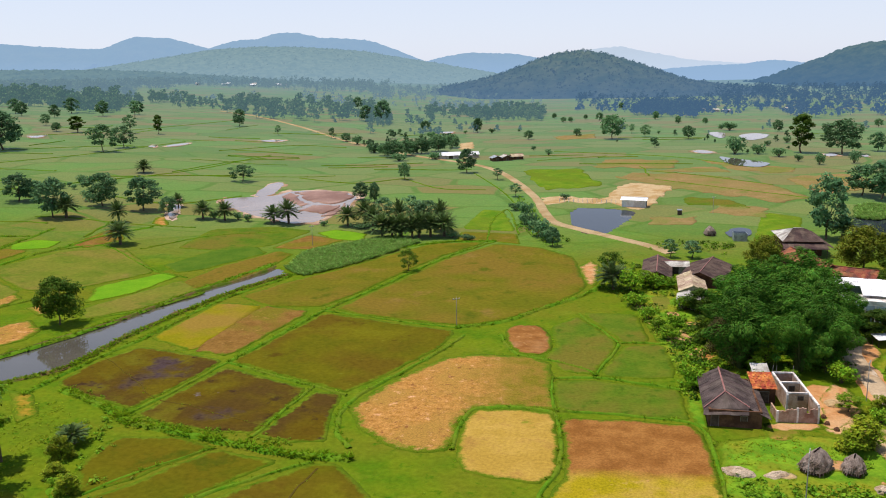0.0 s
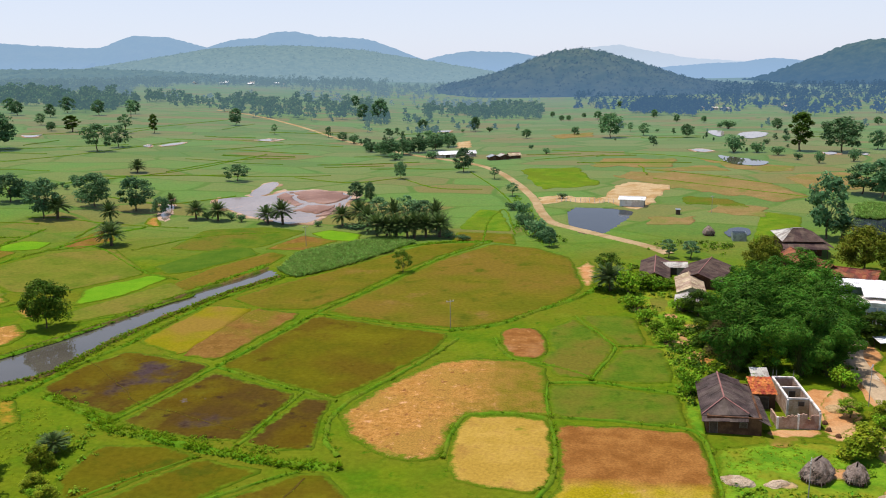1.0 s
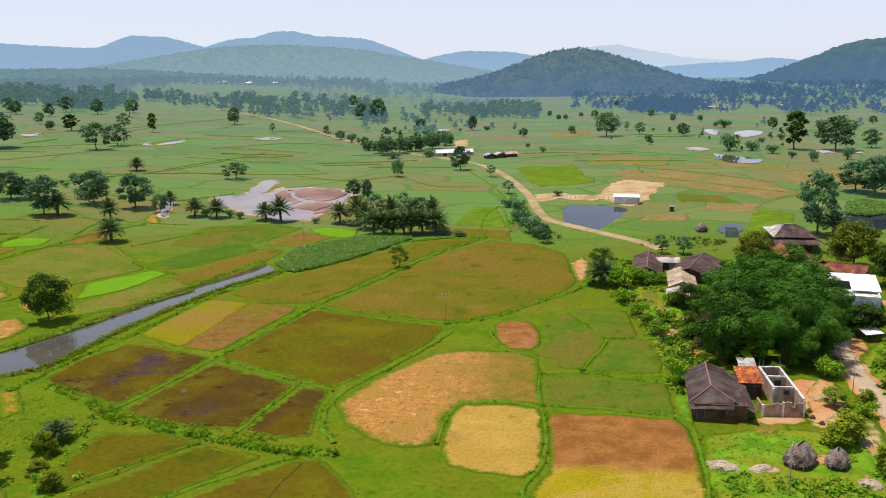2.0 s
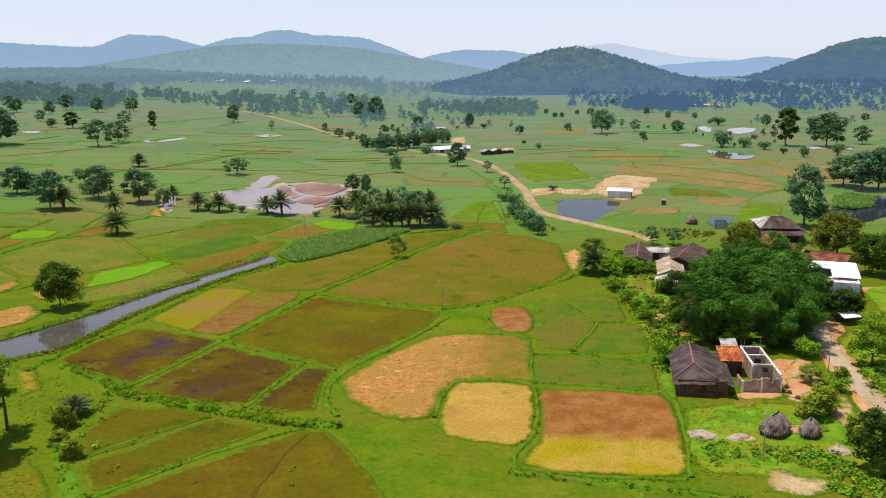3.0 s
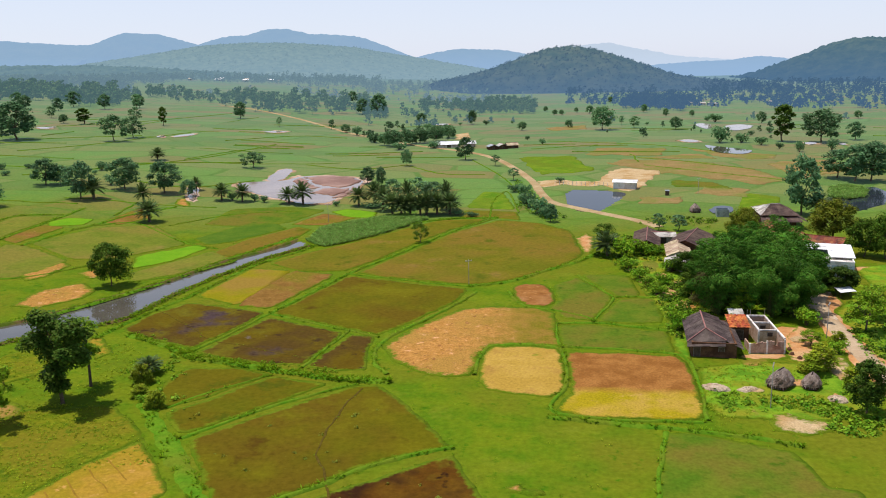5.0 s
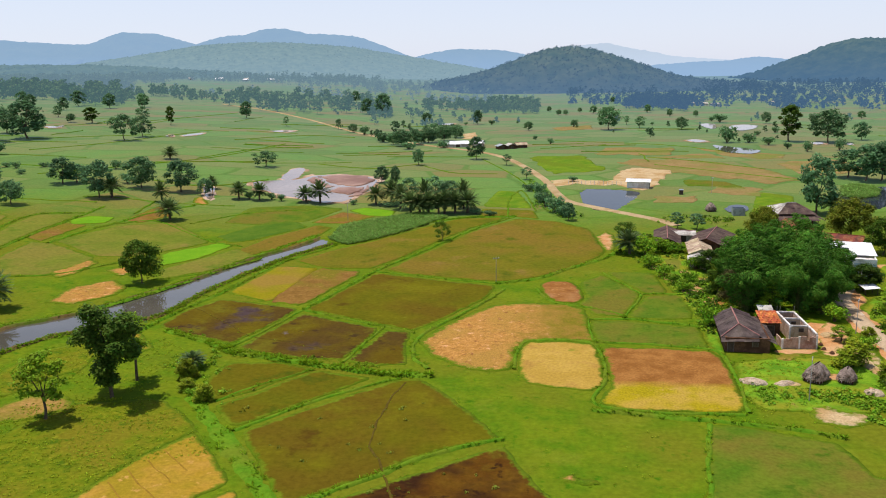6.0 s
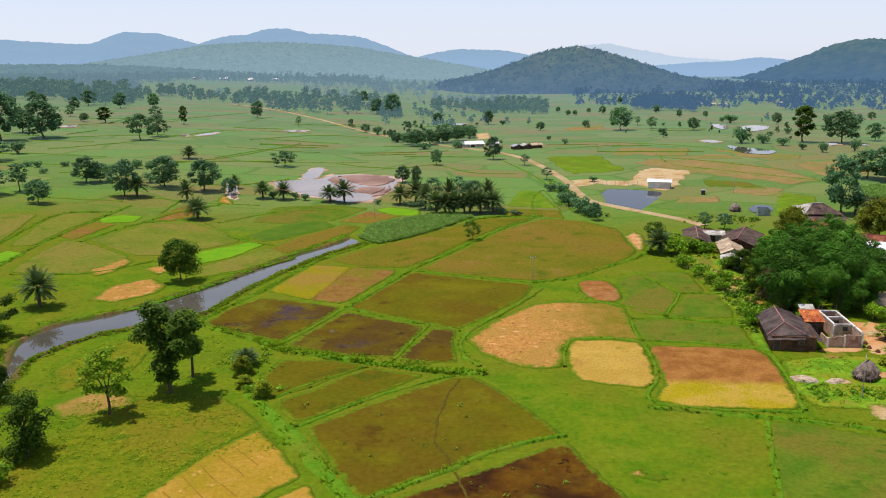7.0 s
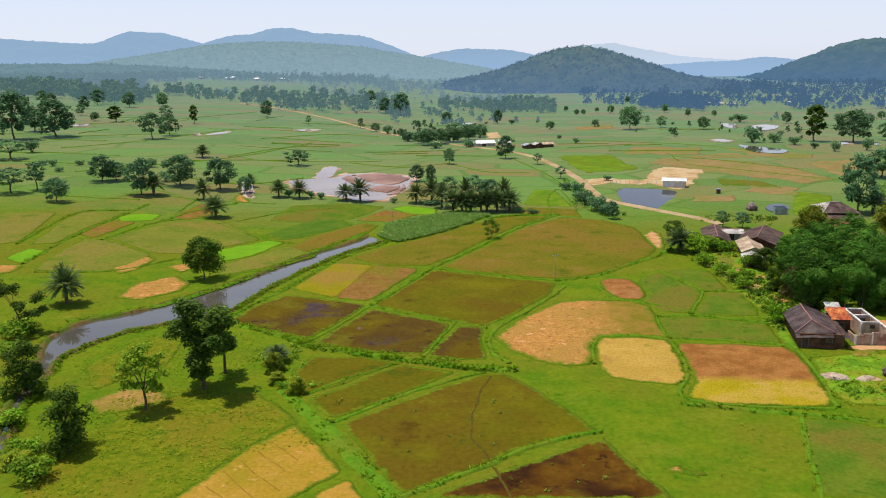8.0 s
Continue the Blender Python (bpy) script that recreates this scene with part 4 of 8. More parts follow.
def palm_tree(seed, height, width, trunk):
    """A date palm: scarred trunk and a full round head of feather fronds, the lowest ones hanging."""
    rng = random.Random(seed)
    wood, crown = Shape(), Shape()
    n = 9
    lean = rng.uniform(-0.4, 0.4)
    path = [(lean * (i / n) ** 2, 0, -0.3 + (trunk + 0.3) * i / n) for i in range(n + 1)]
    wood.tube(path, [0.26 + 0.05 * (i % 2) + (0.12 if i == 0 else 0) for i in range(n + 1)], 8)
    top = Vector(path[-1])
    reach = width * 0.58
    for k in range(76):
        az = k * 2.4 + rng.uniform(-0.2, 0.2)
        up = math.asin(0.99 - 1.62 * ((k + 0.5) / 76)) + rng.uniform(-0.12, 0.12)
        length = reach * rng.uniform(0.92, 1.15)
        h = Vector((math.cos(az), math.sin(az), 0))
        side = Vector((-h.y, h.x, 0))
        pts = []
        for i in range(8):
            s = i / 7
            e = up + 0.12 - 0.42 * s * s * max(0.2, math.cos(up))
            pts.append((pts[-1] if pts else top) + (h * math.cos(e) + Vector((0, 0, math.sin(e)))) * (length / 7 if i else 0.1))
        for i in range(1, 7):
            for w in (-1, 1):
                a, b = pts[i], pts[i + 1]
                out = side * w * 0.5 * (1 - 0.7 * abs(i / 7 - 0.45)) + Vector((0, 0, 0.08)) + (b - a) * 0.9
                m = out * rng.uniform(0.85, 1.15)
                crown.add([a, b, b + m * 0.72, a.lerp(b, 0.5) + m], [(0, 1, 2, 3)])
    return wood, crown


def bush_shape(seed, height, width, leaves, size):
    rng = random.Random(seed)
    wood, crown = Shape(), Shape()
    for k in range(9):
        a = k * 2.4
        r = width * 0.34 * math.sqrt((k + 0.3) / 9)
        z = height * rng.uniform(0.32, 0.72)
        c = Vector((math.cos(a) * r, math.sin(a) * r, z))
        wood.tube([(0, 0, -0.2), c * 0.5 + Vector((0, 0, 0.1)), c], [0.06, 0.045, 0.02], 4)
        q = width * rng.uniform(0.17, 0.25)
        leaf_cloud(crown, c, (q, q, height * 0.3), leaves // 9, size, rng, 0.5)
    return wood, crown


def massed_tree(seed, height, width, masses, leaves, size, flat=0.7, stem=0.5, lean=0.0):
    """A tree of unlike leaf masses, given as shares of width and height, each on its own bough and broken into smaller sprays."""
    rng = random.Random(seed)
    wood, crown = Shape(), Shape()
    r0 = 0.013 * height + 0.05
    fork = Vector((lean * width, 0, height * stem))
    wood.tube([(0, 0, -0.3), (0.04, 0, 0.2), fork * 0.55 + Vector((0.12, 0.06, 0)), fork], [r0 * 1.5, r0 * 1.1, r0 * 0.85, r0 * 0.6], 8)
    for mx, my, mz, mr in masses:
        c = Vector((mx * width, my * width, mz * height))
        root = fork if c.z > fork.z else fork * max(0.2, 0.8 * c.z / fork.z)
        wood.tube([root, root.lerp(c, 0.55) + Vector((0, 0, 0.03 * height)), c], [r0 * 0.4, r0 * 0.25, r0 * 0.08], 5)
        r = mr * width * 1.15
        for _ in range(6):
            d = Vector((rng.gauss(0, 1), rng.gauss(0, 1), rng.gauss(0, 0.8))).normalized() * r * rng.uniform(0.3, 0.75)
            q = r * rng.uniform(0.5, 0.8)
            leaf_cloud(crown, c + Vector((d.x, d.y, d.z * flat)), (q, q, q * flat), int(leaves * rng.uniform(0.6, 1.2)), size * rng.uniform(0.8, 1.2), rng, 0.45, 0.95, 0.45)
    return wood, crown


COLUMN = ((-0.25, 0.0, 0.86, 0.16), (0.03, 0.1, 0.92, 0.17), (0.25, -0.05, 0.84, 0.15), (-0.42, 0.05, 0.68, 0.12), (-0.12, -0.15, 0.75, 0.18), (0.16, 0.12, 0.70, 0.17), (0.40, 0.0, 0.64, 0.10), (-0.33, -0.1, 0.56, 0.10), (0.02, 0.0, 0.58, 0.17), (0.10, -0.1, 0.46, 0.16), (-0.04, 0.08, 0.38, 0.16), (0.07, 0.0, 0.28, 0.17), (0.02, -0.05, 0.19, 0.15))
LAYERS = ((0.0, 0.0, 0.94, 0.20), (-0.22, 0.1, 0.84, 0.17), (0.26, 0.0, 0.82, 0.18), (0.0, -0.2, 0.73, 0.20), (0.34, 0.1, 0.63, 0.16), (-0.28, -0.1, 0.60, 0.14), (0.1, 0.1, 0.52, 0.15), (0.36, -0.1, 0.42, 0.12))
LEANING = ((-0.36, 0.0, 0.90, 0.18), (-0.15, 0.05, 0.82, 0.13), (-0.44, 0.1, 0.74, 0.13), (0.32, 0.05, 0.68, 0.14), (0.04, -0.1, 0.55, 0.10), (0.36, 0.0, 0.42, 0.12), (0.12, 0.05, 0.34, 0.13), (-0.12, 0.05, 0.14, 0.17), (0.2, 0.0, 0.12, 0.18))
SHAGGY = ((0.0, 0.0, 0.86, 0.20), (0.2, 0.1, 0.76, 0.17), (-0.22, 0.0, 0.70, 0.19), (0.1, -0.12, 0.58, 0.22), (-0.25, 0.1, 0.46, 0.19), (0.22, 0.1, 0.40, 0.21), (-0.05, 0.0, 0.28, 0.23), (0.26, -0.1, 0.18, 0.21), (-0.22, 0.0, 0.14, 0.22))

KINDS = {
    # kind: (shapes, design height, design width, leaf material, name, label)
    "dark": ([broad_tree(s, 9, 7, 40, 230, 0.16, 0.22, 0, 0.85, 0.08) for s in (11, 12, 13, 14)], 9, 7, L_DARK, "tree", "dark green broad-leaved tree with a dense crown standing on grass"),
    "round": ([broad_tree(s, 8, 8, 42, 220, 0.17, 0.2, 0, 0.75, 0.08) for s in (21, 22, 23, 24)], 8, 8, L_MID, "tree", "green broad-leaved tree with a full rounded crown"),
    "leafy": ([broad_tree(s, 9, 6, 28, 140, 0.18, 0.24, 0.2, 0.55) for s in (31, 32, 33, 34)], 9, 6, L_LIGHT, "tree", "light green leafy tree with an airy crown and slim trunk"),
    "gnarl": ([broad_tree(s, 8, 8, 24, 120, 0.19, 0.2, 0.05, 0.65, 0.12) for s in (41, 42, 43)], 8, 8, L_MID, "tree", "gnarled open tree with bare limbs and thin foliage"),
    "tall": ([broad_tree(s, 14, 6, 30, 120, 0.28, 0.1, 0, 1.1) for s in (51, 52)], 14, 6, L_DARK, "tree", "tall narrow dark green tree"),
    "bush": ([bush_shape(s, 3, 4, 950, 0.16) for s in (61, 62, 63)], 3, 4, L_BUSH, "bush", "low green bush growing on the ground"),
    "column": ([massed_tree(s, 12, 10, COLUMN, 190, 0.19, 0.8, 0.55, 0.03) for s in (101, 102)], 12, 10, L_DARK, "tree", "tall dark tree with a broad top and leafy trunk"),
    "layered": ([massed_tree(s, 10, 6, LAYERS, 85, 0.15, 0.45, 0.6, 0.04) for s in (111,)], 10, 6, L_LIGHT, "tree", "slim light green tree with layered foliage and a bare trunk"),
    "leaning": ([massed_tree(s, 9, 10, LEANING, 120, 0.17, 0.7, 0.5, -0.12) for s in (121,)], 9, 10, L_DARK, "tree", "gnarled leaning tree with foliage in separate clumps"),
    "shaggy": ([massed_tree(s, 8, 7, SHAGGY, 130, 0.15, 0.75, 0.4) for s in (131, 132)], 8, 7, L_MID, "tree", "shaggy green tree leafy down to the ground"),
    "shrub": ([massed_tree(s, 3, 3.4, SHAGGY, 90, 0.10, 0.8, 0.3) for s in (141, 142)], 3, 3.4, L_SHRUB, "bush", "yellow-green leafy shrub on the grassy bank"),
    "olive": ([broad_tree(s, 8, 8, 46, 240, 0.15, 0.2, 0, 0.75, 0.08) for s in (151,)], 8, 8, L_OLIVE, "tree", "dense olive-green tree with a rounded crown"),
    "dry": ([massed_tree(s, 6, 6, SHAGGY, 90, 0.13, 0.8, 0.4) for s in (161,)], 6, 6, L_DRY, "bush", "brownish half-dry thicket tree beside the bamboo"),
    "palm": ([palm_tree(s, 7, 5, h) for s, h in ((71, 3.6), (72, 3.3), (73, 3.9))], 7, 5, L_PALM, "palm_tree", "date palm with a rough trunk and arching grey-green fronds"),
}
# far off, the same kinds with fewer, larger sprays
FAR_KINDS = {
    "dark": [broad_tree(s, 9, 7, 30, 90, 0.25, 0.22, 0, 0.85, 0.08) for s in (15, 16, 17)],
    "round": [broad_tree(s, 8, 8, 32, 85, 0.26, 0.2, 0, 0.75, 0.08) for s in (25, 26, 27)],
    "leafy": [broad_tree(s, 9, 6, 24, 75, 0.24, 0.24, 0.2, 0.55) for s in (35, 36)],
    "gnarl": [broad_tree(s, 8, 8, 22, 80, 0.25, 0.2, 0.05, 0.65, 0.12) for s in (45, 46)],
    "bush": [bush_shape(s, 3, 4, 420, 0.24) for s in (64, 65)],
}
MESHES = {k: [(w.mesh("trunk", M_BARK, smooth_faces=True), c.mesh("crown", v[3])) for w, c in v[0]] for k, v in KINDS.items()}
# far crowns wear the leaf colours with haze mixed in
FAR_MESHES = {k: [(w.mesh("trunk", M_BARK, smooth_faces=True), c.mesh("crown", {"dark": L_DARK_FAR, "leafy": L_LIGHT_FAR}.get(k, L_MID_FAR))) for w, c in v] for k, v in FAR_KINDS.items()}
PLANTED = {}


def plant(kind, x, y, height, width):
    shapes, h0, w0, leaf, name, label = KINDS[kind]
    rng = random.Random(f"{x} {y}")
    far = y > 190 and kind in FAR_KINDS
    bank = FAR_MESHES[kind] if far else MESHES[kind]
    which = rng.randrange(len(bank))
    m = pose(x, y, lie(x, y), 0, 0, rng.uniform(0, 360)) @ Matrix.Diagonal((width / w0, width / w0, height / h0, 1))
    made = PLANTED.get((kind, far, which))
    if made:
        s = made.scale
        return copy_thing(made, m @ Matrix.Diagonal((1 / s.x, 1 / s.y, 1 / s.z, 1)))
    ob = tagged(new(name), label, "palm" if kind == "palm" else "bush" if name == "bush" else "tree", kind + " plants")
    wood, crown = bank[which]
    part("stem" if name == "bush" else "trunk", wood, ob)
    part("foliage" if name == "bush" else "crown", crown, ob)
    ob.matrix_basis = m
    PLANTED[(kind, far, which)] = ob
    return ob


FAR_WOOD, MID_WOOD, BACK_WOOD, EAST_WOOD, HILL_WOOD, FOOT_WOOD, RIDGE_WOOD = (Shape() for _ in range(7))


def blob_tree(shape, x, y, z, h, w, rng, count=15):
    """A far tree: a stem and six ragged leaf masses."""
    shape.add([(x - 0.15, y, z - 1), (x + 0.15, y, z - 1), (x + 0.1, y, z + h * 0.5), (x - 0.1, y, z + h * 0.5)], [(0, 1, 2, 3)])
    for k in range(6):
        a = k * 2.4 + rng.random()
        r = w * rng.uniform(0.1, 0.32) * (1.15 - 0.15 * k)
        c = (x + math.cos(a) * r, y + math.sin(a) * r, z + h * (0.3 + 0.115 * k) + rng.uniform(-0.06, 0.06) * h)
        leaf_cloud(shape, c, (w * 0.22, w * 0.22, h * 0.14), count, w * 0.085 + 0.12, rng, 0.5)


def clothe(hill, count, low, high, into):
    """Trees all over a hill, standing on its own slopes."""
    rng = random.Random(count)
    spots = hill.data.vertices
    n = 0
    while n < count:
        p = spots[rng.randrange(len(spots))].co
        if p.z > 2:
            n += 1
            h = rng.uniform(low, high)
            blob_tree(into, p.x + rng.uniform(-3, 3), p.y + rng.uniform(-3, 3), p.z - 0.75 * h, h, h * rng.uniform(0.7, 1.1), rng, 6)


CLEARING = [(-640, 1380), (-440, 1380), (-270, 930), (-420, 930)]


def woods(area, count, low, high):
    """Far trees, too many to count: a few leaf masses each on a short stem."""
    rng = random.Random(f"{area[0]} {count}")
    xs, ys = [p[0] for p in area], [p[1] for p in area]
    done = tries = 0
    while done < count and tries < count * 80:
        tries += 1
        x, y = rng.uniform(min(xs), max(xs)), rng.uniform(min(ys), max(ys))
        if not inside((x, y), area) or inside((x, y), CLEARING) or wobble(x, y, 70.0, 7) + 0.6 * wobble(x, y, 25.0, 3) < rng.uniform(-0.6, 0.3):
            continue
        done += 1
        h = low * 0.6 + (high * 1.08 - low * 0.6) * rng.random() ** 1.3
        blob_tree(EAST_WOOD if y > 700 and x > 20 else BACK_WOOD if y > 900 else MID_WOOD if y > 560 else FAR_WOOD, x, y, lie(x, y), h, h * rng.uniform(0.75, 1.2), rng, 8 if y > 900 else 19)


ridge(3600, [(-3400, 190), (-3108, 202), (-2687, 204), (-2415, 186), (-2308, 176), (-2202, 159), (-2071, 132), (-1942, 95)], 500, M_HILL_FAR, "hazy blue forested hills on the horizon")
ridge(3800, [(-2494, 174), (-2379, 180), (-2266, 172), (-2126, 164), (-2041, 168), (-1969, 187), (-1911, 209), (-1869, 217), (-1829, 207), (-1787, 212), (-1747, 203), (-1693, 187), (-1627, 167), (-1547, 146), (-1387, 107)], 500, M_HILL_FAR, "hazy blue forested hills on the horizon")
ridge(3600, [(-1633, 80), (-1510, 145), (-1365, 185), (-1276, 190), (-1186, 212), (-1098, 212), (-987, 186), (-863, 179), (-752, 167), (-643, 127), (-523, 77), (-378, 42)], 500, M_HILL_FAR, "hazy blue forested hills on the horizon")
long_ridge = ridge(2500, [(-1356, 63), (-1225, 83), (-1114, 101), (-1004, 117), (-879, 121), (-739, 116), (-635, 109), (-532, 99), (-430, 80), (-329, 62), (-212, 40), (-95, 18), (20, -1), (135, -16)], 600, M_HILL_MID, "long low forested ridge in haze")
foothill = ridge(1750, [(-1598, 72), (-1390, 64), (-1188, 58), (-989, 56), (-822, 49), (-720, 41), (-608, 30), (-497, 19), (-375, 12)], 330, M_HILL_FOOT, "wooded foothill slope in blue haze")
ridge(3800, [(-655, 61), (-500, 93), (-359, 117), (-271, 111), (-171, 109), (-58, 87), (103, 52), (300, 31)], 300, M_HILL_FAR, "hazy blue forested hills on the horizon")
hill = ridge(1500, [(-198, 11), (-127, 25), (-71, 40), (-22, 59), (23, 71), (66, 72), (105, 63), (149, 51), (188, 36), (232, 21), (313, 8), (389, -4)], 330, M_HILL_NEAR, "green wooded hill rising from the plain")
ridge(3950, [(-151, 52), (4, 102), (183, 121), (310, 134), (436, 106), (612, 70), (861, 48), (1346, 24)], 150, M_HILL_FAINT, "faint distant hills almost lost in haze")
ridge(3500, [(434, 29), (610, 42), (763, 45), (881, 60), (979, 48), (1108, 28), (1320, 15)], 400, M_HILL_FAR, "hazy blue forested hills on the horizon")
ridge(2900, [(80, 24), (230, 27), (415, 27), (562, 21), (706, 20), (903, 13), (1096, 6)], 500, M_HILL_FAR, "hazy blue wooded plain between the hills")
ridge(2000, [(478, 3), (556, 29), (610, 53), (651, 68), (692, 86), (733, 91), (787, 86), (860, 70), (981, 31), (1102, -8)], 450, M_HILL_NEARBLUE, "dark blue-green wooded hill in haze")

# ---- fields and bunds ----
field("ploughed_field", M_PLOUGHFADE, "ploughed brown field running into yellow stubble", [(2.6, 106.1), (12.5, 106.3), (19.2, 105.2), (20.1, 100.5), (19.7, 91.0), (19.0, 83.2), (18.0, 82.0), (10.6, 81.9), (4.1, 82.1), (0.4, 83.3), (0.7, 85.7), (2.5, 90.8), (2.9, 95.4), (2.5, 101.3)], 0.1)
field("harvested_field", M_TAN, "dry tan harvested field", [(-9.4, 108.1), (-3.9, 108.7), (1.4, 107.8), (1.7, 99.2), (1.5, 91.6), (-0.4, 88.5), (-5.1, 89.0), (-8.8, 90.5), (-10.4, 94.4), (-10.7, 100.4), (-10.2, 105.9)], 0.1)
field("straw_field", M_STRAWFADE, "tan field of cut straw thinning into green", [(-16.3, 128.7), (-11.1, 130.9), (-6.6, 130.5), (-2.6, 130.7), (0.7, 127.1), (1.2, 117.9), (1.6, 109.3), (-4.0, 109.4), (-9.5, 108.8), (-10.8, 105.2), (-11.2, 98.3), (-11.8, 95.6), (-15.4, 94.8), (-19.7, 96.7), (-24.4, 101.6), (-26.8, 107.1), (-25.4, 112.2), (-22.2, 119.2)], 0.1)
field("ploughed_field", M_PLOUGH, "small rounded patch of ploughed brown soil", [(-7.1, 145.2), (-4.8, 147.3), (-1.0, 147.5), (0.9, 141.8), (1.0, 134.6), (-0.7, 131.8), (-4.2, 132.6), (-6.2, 137.7)], 0.14)
field("paddy_field", M_PADDY, "short green paddy field", [(1.2, 146.8), (6.2, 153.2), (12.3, 138.4), (7.6, 123.9), (2.8, 124.8), (0.1, 130.2), (1.8, 136.4)], 0.1)
field("paddy_field", M_PADDY, "short green paddy field", [(13.2, 137.0), (17.5, 137.9), (20.0, 137.4), (19.6, 123.2), (14.7, 122.3), (8.3, 122.8)], 0.1)
field("paddy_field", M_PADDY, "short green paddy field", [(1.9, 120.4), (7.3, 120.7), (13.5, 119.2), (19.1, 117.7), (18.7, 107.4), (12.7, 107.9), (1.9, 109.1), (1.4, 115.2)], 0.1)
field("paddy_field", M_PADDY, "short green paddy field", [(7.0, 155.8), (17.0, 155.9), (17.5, 139.7), (13.3, 139.1)], 0.1)
field("paddy_field", M_OLIVE, "wide olive-brown paddy field", [(-41.4, 155.4), (-37.2, 167.3), (-31.9, 181.3), (-24.9, 200.8), (-13.6, 218.7), (-1.7, 214.4), (6.5, 203.7), (8.1, 184.5), (8.5, 174.9), (2.8, 163.5), (-7.3, 150.9), (-14.8, 146.8), (-24.0, 148.8), (-33.9, 152.2)], 0.1)
field("paddy_field", M_OLIVEDARK, "olive-brown paddy field with thin water", [(-50.6, 124.7), (-47.0, 137.0), (-42.8, 152.6), (-33.3, 149.2), (-23.5, 145.5), (-16.4, 143.5), (-17.6, 134.6), (-22.9, 123.6), (-28.7, 113.3), (-34.5, 116.2), (-42.7, 120.3)], 0.1)
field("paddy_field", M_OLIVE, "olive-brown paddy field beside the reeds", [(-63.9, 163.6), (-57.9, 175.7), (-49.9, 186.8), (-38.0, 207.6), (-30.3, 218.4), (-16.1, 220.3), (-26.6, 202.8), (-33.8, 184.3), (-39.7, 167.2), (-44.7, 157.1), (-54.5, 156.6)], 0.1)
field("crop_field", M_YELLOW, "yellow-green young crop field", [(-70.0, 135.7), (-66.5, 158.5), (-56.7, 156.5), (-59.5, 129.5)], 0.1, [(-59.2, 129.5), (-56.4, 156.6)])
field("ploughed_field", M_PLOUGHGREY, "grey-brown tilled field", [(-59.2, 129.5), (-56.4, 156.6), (-45.8, 153.4), (-52.3, 127.6)], 0.1, [(-59.2, 129.5), (-56.4, 156.6)])
field("paddy_field", M_WET, "flooded dark paddy with mud and purple patches of painted sky sheen", [(-69.3, 130.3), (-52.4, 125.0), (-54.8, 113.8), (-58.1, 104.8), (-66.0, 108.3), (-73.8, 112.6), (-73.6, 121.4)], 0.1)
field("paddy_field", M_WET, "flooded dark paddy with mud and purple patches of painted sky sheen", [(-55.8, 102.6), (-53.7, 111.2), (-50.6, 121.6), (-42.2, 117.4), (-34.9, 113.7), (-37.8, 98.1), (-43.9, 98.5), (-51.5, 100.2)], 0.1)
field("paddy_field", M_WET, "flooded dark paddy corner with thin water", [(-36.6, 97.7), (-33.5, 112.5), (-29.2, 112.2), (-28.9, 104.0), (-27.6, 97.1), (-31.6, 96.2)], 0.1)
field("paddy_field", M_OLIVELIGHT, "olive paddy field below the bushy bund", [(-55.7, 88.0), (-54.8, 95.6), (-47.1, 96.1), (-41.5, 93.7), (-47.6, 84.9), (-51.6, 80.7)], 0.1)
field("paddy_field", M_OLIVELIGHT, "olive paddy field strip", [(-50.6, 79.1), (-47.1, 83.8), (-40.8, 92.9), (-31.8, 90.5), (-39.1, 81.2), (-46.0, 73.1)], 0.1)
field("paddy_field", M_OLIVEDARK, "large dark olive paddy field with pale weeds", [(-44.3, 71.6), (-37.4, 79.8), (-28.1, 89.8), (-24.8, 90.6), (-19.8, 84.4), (-14.1, 74.6), (-12.3, 72.2), (-19.1, 68.5), (-25.1, 63.0), (-33.5, 54.7), (-35.8, 57.5), (-40.6, 65.4)], 0.1)
field("paddy_field", M_DARKRED, "dark reddish-brown flooded paddy", [(-32.1, 53.7), (-23.5, 60.4), (-16.5, 66.3), (-12.0, 70.1), (-10.1, 65.1), (-7.6, 59.9), (-5.8, 56.2)], 0.1)
field("harvested_field", M_DRYROWS, "tan harvested field with faint rows", [(-59.4, 46.2), (-56.9, 54.2), (-54.0, 64.0), (-50.4, 70.7), (-46.0, 65.0), (-41.7, 58.9), (-45.3, 53.2), (-48.1, 47.2)], 0.1)
field("meadow", M_MEADOWLAND, "rough olive meadow with weeds", [(-67.8, 42.4), (-78.6, 56.4), (-75.6, 65.6), (-70.4, 78.4), (-59.9, 80.9), (-53.5, 75.8), (-46.8, 66.1), (-50.5, 71.1), (-54.1, 64.3), (-57.0, 54.4), (-59.7, 45.6)], 0.03)
field("bare_patch", M_STRAWGREEN, "worn dry earth patch under a tree", [(-81.0, 75.0), (-78.5, 80.5), (-73.4, 81.0), (-69.6, 77.6), (-73.0, 73.6), (-77.2, 71.6)], 0.07)
field("meadow", M_MEADOWLAND, "rough olive meadow by the stream", [(-88.2, 88.1), (-86.1, 100.3), (-79.5, 105.5), (-76.4, 91.8), (-79.4, 86.7), (-81.8, 79.8)], 0.03)
field("harvested_field", M_DRYROWS, "tan harvested field corner", [(-43.7, 52.9), (-40.7, 57.5), (-37.4, 53.2), (-39.4, 49.0)], 0.1)
field("paddy_field", M_PADDY, "light olive paddy field", [(13.6, 77.6), (16.5, 78.1), (21.3, 75.9), (27.1, 73.7), (28.2, 69.4), (28.3, 65.9), (31.2, 65.1), (31.0, 59.2), (9.4, 57.5)], 0.1)
